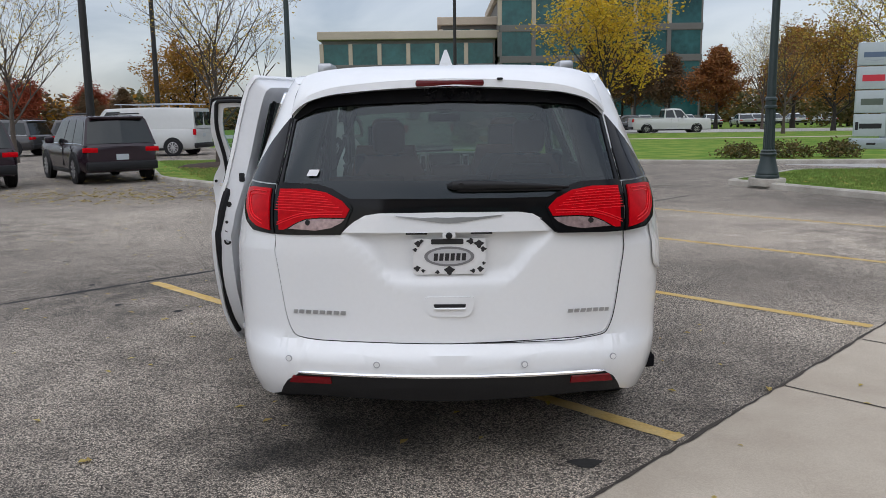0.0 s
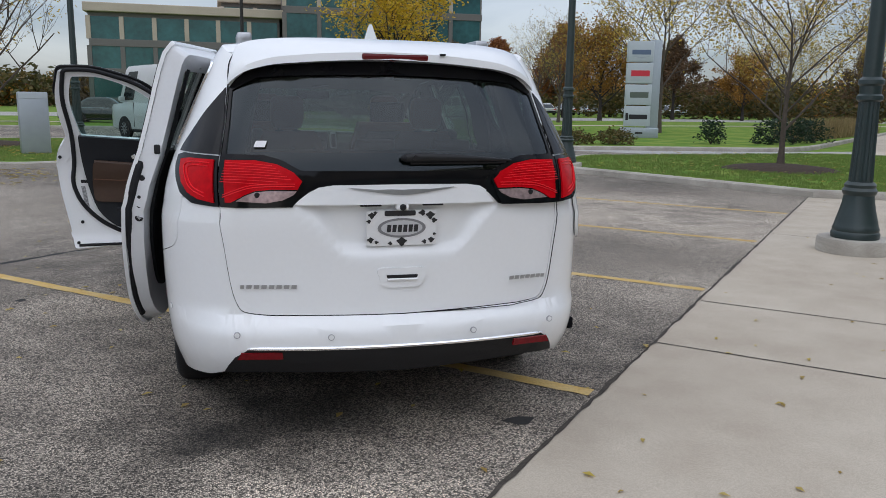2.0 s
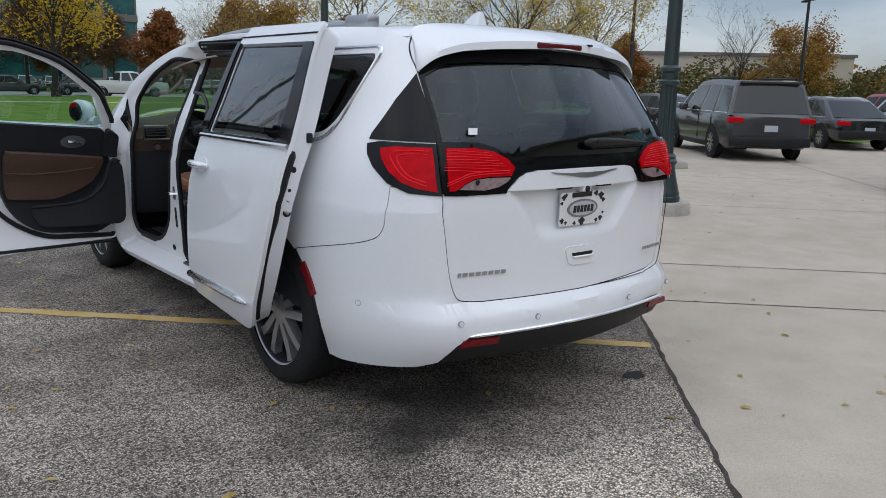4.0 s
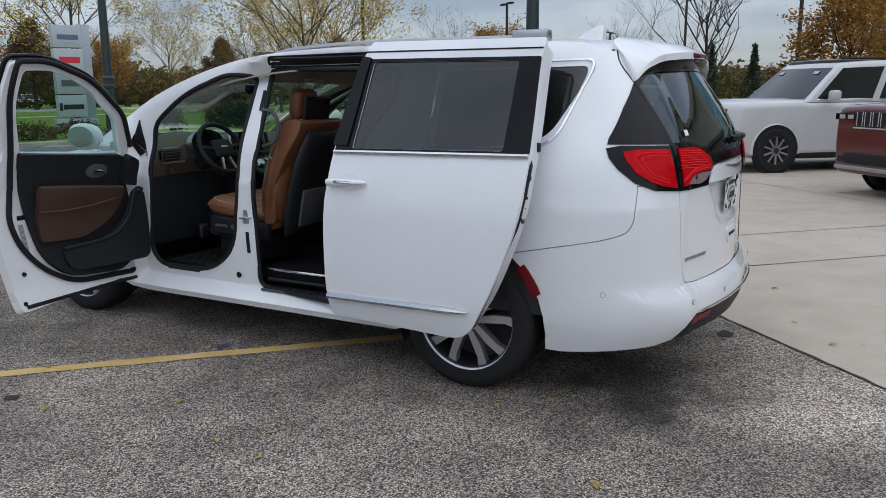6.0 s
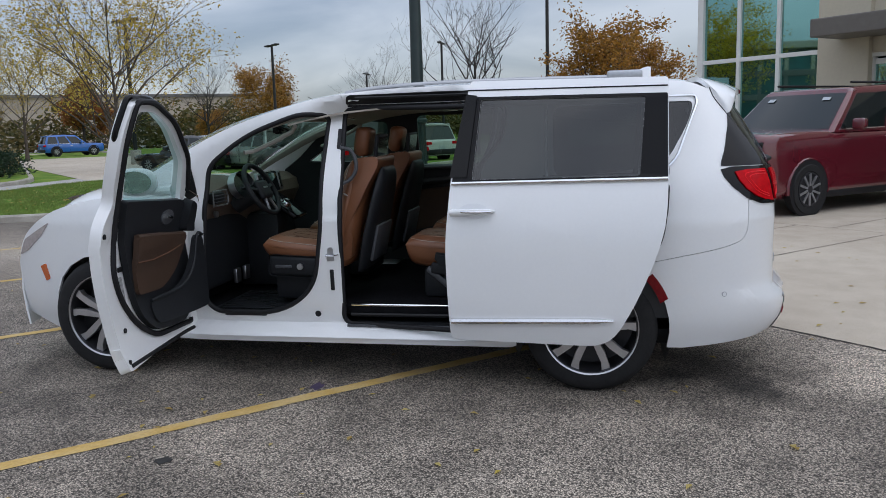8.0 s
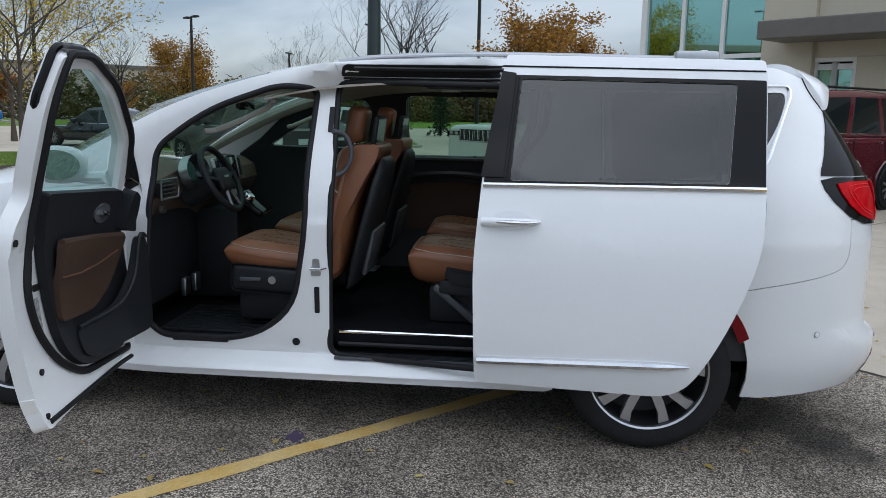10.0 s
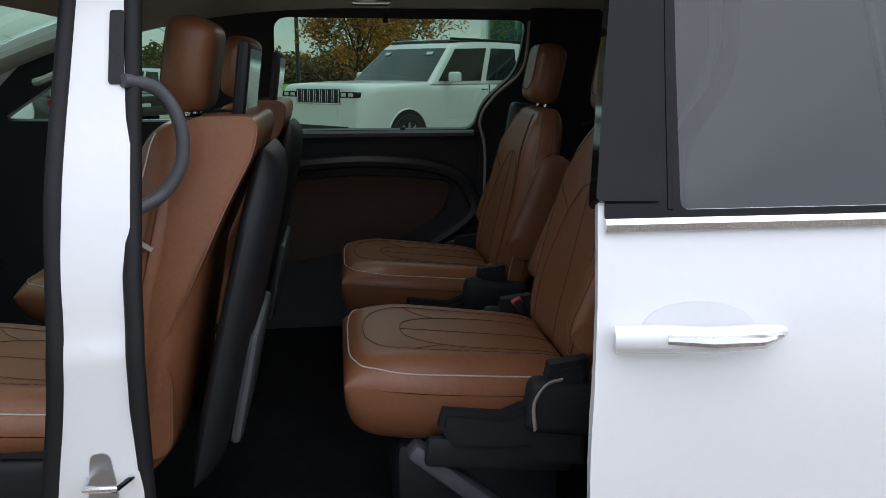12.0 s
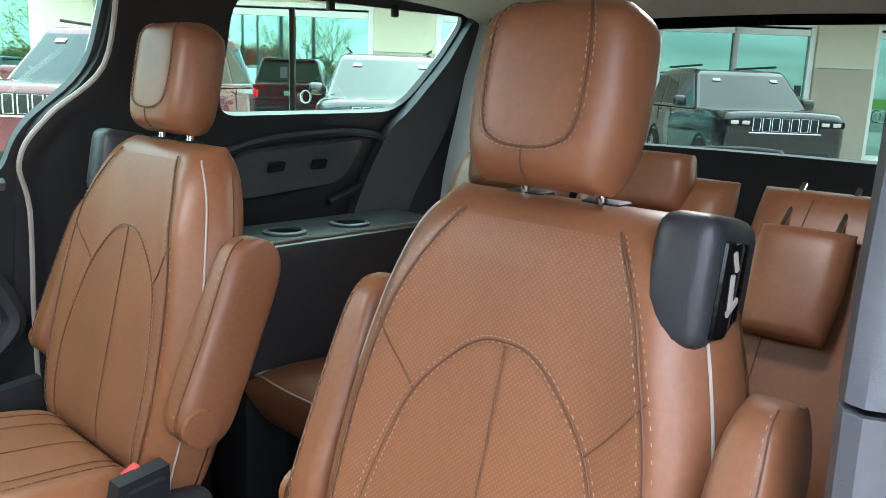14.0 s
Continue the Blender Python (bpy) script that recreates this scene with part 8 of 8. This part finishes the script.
def leaf_mat(name, colours):
    m = bpy.data.materials.new(name)
    m.use_nodes = True
    n, l = m.node_tree.nodes, m.node_tree.links
    b = n["Principled BSDF"]
    b.inputs["Roughness"].default_value = 0.7
    g = n.new("ShaderNodeNewGeometry")
    r = n.new("ShaderNodeValToRGB")
    e = r.color_ramp.elements
    e[0].color, e[1].color = (*colours[0], 1), (*colours[-1], 1)
    for i, c in enumerate(colours[1:-1]):
        q = e.new((i + 1) / (len(colours) - 1))
        q.color = (*c, 1)
    l.new(g.outputs["Random Per Island"], r.inputs[0])
    l.new(r.outputs[0], b.inputs["Base Color"])
    t = n.new("ShaderNodeBsdfTranslucent")
    l.new(r.outputs[0], t.inputs["Color"])
    mx = n.new("ShaderNodeMixShader"); mx.inputs[0].default_value = 0.35
    l.new(b.outputs[0], mx.inputs[1]); l.new(t.outputs[0], mx.inputs[2])
    l.new(mx.outputs[0], n["Material Output"].inputs["Surface"])
    return m


L_YELLOW = leaf_mat("yellow_leaves", [(0.58, 0.38, 0.02), (0.72, 0.48, 0.03), (0.45, 0.34, 0.03), (0.62, 0.36, 0.02)])
L_PALE = leaf_mat("sparse_yellow_leaves", [(0.50, 0.36, 0.05), (0.60, 0.44, 0.06), (0.32, 0.26, 0.06), (0.40, 0.24, 0.05)])
L_ORANGE = leaf_mat("orange_leaves", [(0.22, 0.075, 0.02), (0.33, 0.12, 0.025), (0.16, 0.06, 0.02), (0.28, 0.13, 0.03)])
L_GOLD = leaf_mat("gold_orange_leaves", [(0.33, 0.15, 0.02), (0.42, 0.21, 0.025), (0.20, 0.10, 0.02), (0.26, 0.16, 0.03)])
L_BROWN = leaf_mat("brown_leaves", [(0.12, 0.065, 0.03), (0.17, 0.09, 0.035), (0.08, 0.05, 0.03), (0.14, 0.10, 0.05)])
L_OLIVE = leaf_mat("olive_leaves", [(0.06, 0.065, 0.02), (0.11, 0.10, 0.025), (0.16, 0.11, 0.03), (0.04, 0.05, 0.02)])
L_GREEN = leaf_mat("dark_green_needles", [(0.012, 0.03, 0.016), (0.02, 0.045, 0.022), (0.03, 0.05, 0.02)])
L_RED = leaf_mat("red_leaves", [(0.24, 0.04, 0.02), (0.32, 0.07, 0.025), (0.16, 0.04, 0.02)])


def leaves(points, size, rnd, per):
    """Small bent leaves round points, as one mesh from coordinates."""
    vs, fs = [], []
    for p, spread in points:
        for _ in range(per):
            c = p + Vector((rnd.gauss(0, spread), rnd.gauss(0, spread), rnd.gauss(0, spread * 0.8)))
            s = size * rnd.uniform(0.6, 1.3)
            a = Vector((rnd.uniform(-1, 1), rnd.uniform(-1, 1), rnd.uniform(-0.6, 0.6))).normalized()
            b = a.cross(Vector((rnd.uniform(-1, 1), rnd.uniform(-1, 1), rnd.uniform(-1, 1)))).normalized()
            k = len(vs)
            vs += [c - a * s, c + b * s * 0.5, c + a * s, c - b * s * 0.5]
            fs.append((k, k + 1, k + 2, k + 3))
    me = bpy.data.meshes.new("crown")
    me.from_pydata([v.to_tuple() for v in vs], [], fs)
    return me


def tree(name, label, h, seed, leaf, size, per, spread, bark=BARK, kind="round", trunk=0.13, bare=0.22, group="trees"):
    """A tapered trunk with forking limbs and a crown of small leaves."""
    rnd = random.Random(seed)
    t = thing(name, label, "tree", group)
    bm = bmesh.new()
    tips = []

    def limb(p, d, length, r, depth):
        n = 4 if depth < 2 else 3
        pts, rad = [p], [r]
        q = p.copy()
        for i in range(n):
            d = (d + Vector((rnd.gauss(0, 0.11), rnd.gauss(0, 0.11), rnd.gauss(0.03, 0.07)))).normalized()
            q = q + d * (length / n)
            pts.append(q.copy())
            rad.append(max(0.004, r * (1 - 0.62 * (i + 1) / n)))
        tube(pts, rad, 6 if depth < 2 else 4 if depth < 3 else 3, bm=bm)
        if depth >= 2:
            for x in pts[1:]:
                tips.append((x, spread))
        if depth < 4:
            kids = {0: 0, 1: 4, 2: 4, 3: 3}[depth] if depth else 0
            for j in range(kids):
                k = rnd.randint(1, n)
                side_v = Vector((rnd.uniform(-1, 1), rnd.uniform(-1, 1), rnd.uniform(-0.1, 0.7))).normalized()
                limb(pts[k].copy(), (d * 0.75 + side_v * 0.85).normalized(), length * rnd.uniform(0.45, 0.65), rad[k] * 0.72, depth + 1)

    th = h * (0.85 if kind != "round" else 0.55)
    base = [Vector((0, 0, -0.05))]
    for i in range(6):
        base.append(Vector((rnd.gauss(0, 0.03) * i * 0.4, rnd.gauss(0, 0.03) * i * 0.4, th * (i + 1) / 6)))
    rr = [trunk * (1 - 0.75 * i / 6) for i in range(7)]
    rr[0] *= 1.5
    tube(base, rr, 10, bm=bm)
    nb = 13 if kind == "round" else 20
    for i in range(nb):
        k = bare + (1 - bare) * (i + 0.5) / nb
        z = k * th
        j = min(5, int(k * 6))
        p = base[j].lerp(base[j + 1], k * 6 - j)
        a = i * 2.4 + rnd.uniform(-0.4, 0.4)
        if kind == "round":
            up, ln = 0.55 + 0.9 * k, h * (0.42 - 0.12 * abs(k - 0.6))
        else:
            up, ln = 0.25 + 0.3 * k, h * 0.34 * (1.05 - k)
        limb(p, Vector((math.cos(a), math.sin(a), up)).normalized(), ln, trunk * (0.42 if kind == "round" else 0.25) * (1.1 - 0.6 * k), 1)
    part("trunk", bm, bark, t)
    if leaf:
        tips_ = tips if per >= 1 else [x for x in tips if rnd.random() < per]
        me = leaves(tips_, size, rnd, max(1, int(per)))
        me.materials.append(leaf)
        c = new("crown", me)
        c.parent = t
    return t


def grove(proto, spots):
    for i, (x, y, s) in enumerate(spots):
        m = pose(x, y, 0.05, 0, 0, 67 * i + x) @ Matrix.Diagonal((s, s, s, 1))
        if i == 0:
            proto.matrix_world = m
        else:
            c = copy_thing(proto, pose(x, y, 0.05, 0, 0, 67 * i + x))
            c.scale = (s, s, s)


grove(tree("tree", "young roadside tree with thin yellow leaves", 8.2, 4, L_PALE, 0.055, 3, 0.18, BARK, trunk=0.10, bare=0.25), [(11.4, 12.15, 0.72), (20.6, 33.1, 1.25), (26.5, 22.3, 0.95), (36.0, 43.7, 1.0), (41.6, 38.6, 1.1)])
grove(tree("tree", "young bare tree with a few last pale leaves", 7.0, 9, L_PALE, 0.045, 1, 0.16, BARK, trunk=0.10, bare=0.28), [(-6.9, 21.8, 1.0), (-16.4, 27.8, 1.1), (30.3, 73.0, 1.3), (39.9, 40.3, 0.95), (23.4, 52, 1.1)])
grove(tree("tree", "broad tree with bright yellow autumn leaves", 9.5, 15, L_YELLOW, 0.11, 4, 0.33, DARKBARK, trunk=0.2), [(11.9, 56.0, 1.18)])
grove(tree("tree", "tree with rust-orange autumn leaves", 8.5, 21, L_ORANGE, 0.14, 5, 0.30, DARKBARK, "cone", 0.16), [(28.0, 79.1, 1.05), (35.4, 78.1, 1.25), (20, 86, 1.0), (64, 50, 0.9)])
grove(tree("tree", "tree with thin brown autumn leaves", 8.5, 33, L_BROWN, 0.12, 3, 0.28, DARKBARK, "cone", 0.15), [(20.0, 80.3, 1.1), (24, 82, 1.0), (45, 72, 1.1), (-27, 66, 0.55), (58, 60, 0.9), (-36, 80, 0.6), (16.5, 84, 1.2)])
grove(tree("tree", "tree with gold and orange leaves", 6.5, 41, L_GOLD, 0.10, 4, 0.26, DARKBARK, trunk=0.14), [(35.5, 1.4, 0.95), (39.8, -1.0, 0.85), (59.0, 28.6, 1.0), (-13.9, 42.0, 0.85), (31.4, 61.4, 1.25), (70, 40, 0.55), (52, 70, 1.05)])
grove(tree("tree", "bare dark tree with fine branches", 8.5, 52, None, 0.1, 0, 0.2, DARKBARK, trunk=0.14), [(36.3, 7.6, 1.05), (44, 84, 1.2), (-40, 62, 1.1), (62, 36, 1.0), (70, 22, 1.0)])
grove(tree("tree", "low tree with red autumn leaves", 4.5, 61, L_RED, 0.12, 5, 0.28, DARKBARK, trunk=0.12), [(-43.7, 81.2, 1.1), (-50, 84, 1.2), (-38, 86, 1.0)])


def conifer(h, seed):
    rnd = random.Random(seed)
    t = thing("tree", "dark green spruce tree across the lot", "tree", "trees")
    part("trunk", tube([(0, 0, 0), (0, 0, h)], [0.14, 0.02], 8), DARKBARK, t)
    pts = []
    for i in range(420):
        k = (i + 0.5) / 420
        r = (1 - k) * h * 0.24 * rnd.uniform(0.25, 1.0)
        a = rnd.uniform(0, 6.28)
        pts.append((Vector((r * math.cos(a), r * math.sin(a), 0.4 + k * (h - 0.3) - r * 0.25)), 0.10))
    me = leaves(pts, 0.13, rnd, 8)
    me.materials.append(L_GREEN)
    c = new("crown", me)
    c.parent = t
    return t


grove(conifer(7.0, 5), [(46.0, 6.8, 0.55), (50, 10, 0.6)])


def clump_stuff(name, label, spots, leaf, size, per, seed):
    """Far woods and hedges, which nobody could count."""
    rnd = random.Random(seed)
    pts = []
    for x, y, r, h in spots:
        for _ in range(int(26 * r)):
            a, q = rnd.uniform(0, 6.28), rnd.random() ** 0.5
            z = rnd.random()
            w = (1 - (2 * z - 0.9) ** 2 * 0.6)
            pts.append((Vector((x + r * q * w * math.cos(a), y + r * q * w * math.sin(a), 0.1 + z * h)), size * 1.6))
    me = leaves(pts, size, rnd, per)
    me.materials.append(leaf)
    ob = new(name, me)
    return tagged(ob, label, "woods", kind="stuff")


rnd = random.Random(77)
ring = []
for i in range(150):
    a = radians(-62 + 190 * i / 150)
    d = rnd.uniform(125, 165)
    ring.append((d * math.sin(a), d * math.cos(a) - 5, rnd.uniform(4, 8), rnd.uniform(3, 5.6)))
clump_stuff("far_woods", "distant mixed autumn woods along the horizon", ring[0::3], L_OLIVE, 0.5, 7, 1)
clump_stuff("far_woods", "distant brown autumn woods along the horizon", ring[1::3], L_BROWN, 0.5, 7, 2)
clump_stuff("far_woods", "distant golden autumn woods along the horizon", ring[2::3], L_GOLD, 0.45, 6, 3)
hedge = [(70 + 3.2 * i, 46 - 2.2 * i, 2.6, rnd.uniform(2.5, 4.5)) for i in range(16)] + [(66 + 3 * i, 60 - 1.2 * i, 3, rnd.uniform(3, 5.5)) for i in range(12)] + [(42 + 2.2 * i, 84 - 1.6 * i, 2.2, rnd.uniform(2.2, 4.2)) for i in range(13)]
clump_stuff("hedgerow", "tall olive hedgerow beyond the road", hedge, L_OLIVE, 0.28, 8, 4)
far_building = thing("warehouse", "low pale building behind the trees", "building", at=pose(95, 62, 0, 0, 0, -50))
part("wall", box(-20, 0, 0, 20, 12, 6.5), STONE, far_building, "", False)
part("roof", box(-20.3, -0.3, 6.5, 20.3, 12.3, 6.9), PANEL, far_building, "", False)


def shrub(x, y, r, h, leaf, name="shrub", label="low clipped evergreen shrub", seed=1):
    rnd = random.Random(seed)
    pts = []
    for _ in range(int(160 * r)):
        a, q, z = rnd.uniform(0, 6.28), rnd.random() ** 0.5, rnd.random()
        pts.append((Vector((r * q * (1 - 0.5 * z * z) * math.cos(a), r * q * (1 - 0.5 * z * z) * math.sin(a), 0.08 + z * h)), 0.07))
    me = leaves(pts, 0.055, rnd, 9)
    me.materials.append(leaf)
    t = thing(name, label, "shrub", "shrubs by the sign", at=pose(x, y, 0.1))
    c = new("foliage", me)
    c.parent = t
    bm = bmesh.new()
    for k in range(7):
        a = k * 0.9
        tube([(0, 0, 0), (0.3 * r * math.cos(a), 0.3 * r * math.sin(a), h * 0.4), (0.7 * r * math.cos(a), 0.7 * r * math.sin(a), h * 0.8)], [0.02, 0.014, 0.006], 5, bm=bm)
    part("stem_clump", bm, DARKBARK, t)


for i, (x, y, r, h) in enumerate(((16.6, 22.6, 0.55, 0.75), (19.0, 22.4, 0.8, 0.85), (20.4, 22.9, 0.8, 0.9), (21.8, 23.6, 0.75, 0.8), (9.5, 22.6, 0.7, 0.35), (11.0, 22.5, 0.8, 0.4), (12.6, 22.4, 0.8, 0.4), (-3.2, 38.4, 1.0, 0.9), (-0.6, 38.6, 1.2, 1.0), (1.6, 38.4, 1.0, 0.9))):
    shrub(x, y, r, h, L_GREEN if i < 4 else L_OLIVE, seed=i)
STRAW = leaf_mat("straw_grass", [(0.34, 0.25, 0.12), (0.26, 0.19, 0.09), (0.20, 0.17, 0.07)])


def blades(name, label, spots, leaf, h, seed, per=26):
    """Upright grass blades, one mesh."""
    rnd = random.Random(seed)
    vs, fs = [], []
    for x, y, r in spots:
        for _ in range(per):
            a, q = rnd.uniform(0, 6.28), r * rnd.random() ** 0.5
            bx, by = x + q * math.cos(a), y + q * math.sin(a)
            d = rnd.uniform(0, 6.28)
            hh, w = h * rnd.uniform(0.6, 1.2), 0.006 + h * 0.018
            lx, ly = 0.3 * hh * math.cos(d * 1.7), 0.3 * hh * math.sin(d * 1.7)
            k = len(vs)
            vs += [(bx - w * math.cos(d), by - w * math.sin(d), 0.10), (bx + w * math.cos(d), by + w * math.sin(d), 0.10), (bx + lx, by + ly, 0.10 + hh)]
            fs.append((k, k + 1, k + 2))
    me = bpy.data.meshes.new(name)
    me.from_pydata(vs, [], fs)
    me.materials.append(leaf)
    return tagged(new(name, me), label, "grass", kind="stuff")


blades("ornamental_grass", "straw-coloured ornamental grass by the drive", [(23 + 0.55 * (i % 22), 25.3 + 0.42 * (i % 22) + 0.5 * (i // 22), 0.5) for i in range(88)], STRAW, 0.85, 8, 60)
TURF = leaf_mat("turf_blades", [(0.15, 0.26, 0.05), (0.20, 0.30, 0.07), (0.25, 0.28, 0.085), (0.12, 0.19, 0.042)])
rnd = random.Random(5)
pts = []
while len(pts) < 5200:
    a, b = rnd.uniform(12.1, 24.0), rnd.uniform(-2.3, 6.0)
    if b > 6.0 - 0.0 * a and a < 14:
        continue
    if a > 18.3 and b > 6.2 - (a - 18.3) * 0.95:
        continue
    if a < 12.2 + 0.42 * b or a < 12.1 - 0.28 * b:
        continue
    p = lot(a, b)
    pts.append((p.x, p.y, 0.09))
blades("lawn_blades", "short green lawn blades on the island", pts, TURF, 0.06, 6, 16)
pts = []
for _ in range(2200):
    k, q = rnd.random(), rnd.random()
    y = 15.6 + 9.6 * k
    x0, x1 = -5.4 - 4.6 * k, -3.6 + (0.3 if k < 0.4 else -2.0 * (k - 0.4))
    pts.append((x0 + (x1 - x0) * q, y, 0.12))
blades("lawn_blades", "leaf-strewn lawn blades on the small island", pts, TURF, 0.06, 7, 16)
for x, y, r in ((-6.9, 21.8, 1.3), (11.4, 12.15, 1.3)):
    mound = tagged(part("mulch_bed", lathe([(r, 0.11), (r * 0.8, 0.17), (r * 0.4, 0.22), (0.1, 0.25)], 28), SOIL), "dark bark mulch round a tree", "mulch", kind="structure")
    mound.matrix_world = pose(x, y, 0)

# fallen leaves: the nearest are things of their own, the rest one scatter
LEAFY = leaf_mat("fallen_yellow_leaves", [(0.50, 0.38, 0.06), (0.42, 0.32, 0.10), (0.33, 0.22, 0.06), (0.55, 0.45, 0.15)])


def fallen(seed, n, region, z, size):
    rnd = random.Random(seed)
    vs, fs = [], []
    for _ in range(n):
        x, y = region(rnd)
        a, s = rnd.uniform(0, 6.28), size * rnd.uniform(0.5, 1.3)
        c, d = math.cos(a), math.sin(a)
        k = len(vs)
        for u, w, h in ((-1, 0, 0.002), (-0.2, 0.45, 0.012), (1, 0, 0.004), (-0.2, -0.45, 0.009)):
            vs.append((x + s * (u * c - w * d), y + s * (u * d + w * c), z + h * s / 0.04))
        fs.append((k, k + 1, k + 2, k + 3))
    me = bpy.data.meshes.new("fallen_leaves")
    me.from_pydata(vs, [], fs)
    me.materials.append(LEAFY)
    return tagged(new("fallen_leaves", me), "yellow leaves scattered on the ground", "leaves", kind="stuff")


fallen(1, 420, lambda r: (r.uniform(-9, 2), r.uniform(-3, 9)), 0.004, 0.028)
fallen(2, 900, lambda r: (-6.5 + r.gauss(0, 2.4), 13.6 + r.gauss(0, 0.9)), 0.0, 0.05)
fallen(3, 600, lambda r: (-6.2 + r.gauss(0, 1.6), 19.5 + r.gauss(0, 2.6)), 0.15, 0.05)
fallen(4, 380, lambda r: tuple(lot(r.uniform(13.4, 22), r.uniform(-2.2, 5)).xy), 0.15, 0.045)
fallen(5, 160, lambda r: tuple(lot(r.uniform(-6, 12), r.uniform(-4.5, -0.1)).xy), 0.004, 0.025)
for x, y, a in ((-1.675, 0.28, 20), (1.80, 1.13, 70), (-3.3, 1.3, 130), (-2.2, 2.9, 40), (-2.6, 0.9, 200), (-3.9, 0.6, 300), (-1.4, 4.1, 10), (-0.75, -1.3, 90), (-0.87, 4.43, 55)):
    bm = bmesh.new()
    o = [(-0.03, 0, 0.002), (-0.018, 0.016, 0.012), (0.004, 0.012, 0.006), (0.012, 0.02, 0.014), (0.035, 0, 0.003), (0.012, -0.018, 0.012), (0.002, -0.011, 0.005), (-0.018, -0.017, 0.010)]
    ctr = bm.verts.new((0, 0, 0.003))
    ring_v = [bm.verts.new(p) for p in o]
    for i in range(8):
        bm.faces.new((ctr, ring_v[i - 1], ring_v[i]))
    lf = tagged(part("fallen_leaf", bm, LEAFY, None), "curled yellow leaf on the asphalt", "leaf", "single fallen leaves")
    lf.matrix_world = pose(x, y, 0.004, 0, 0, a)
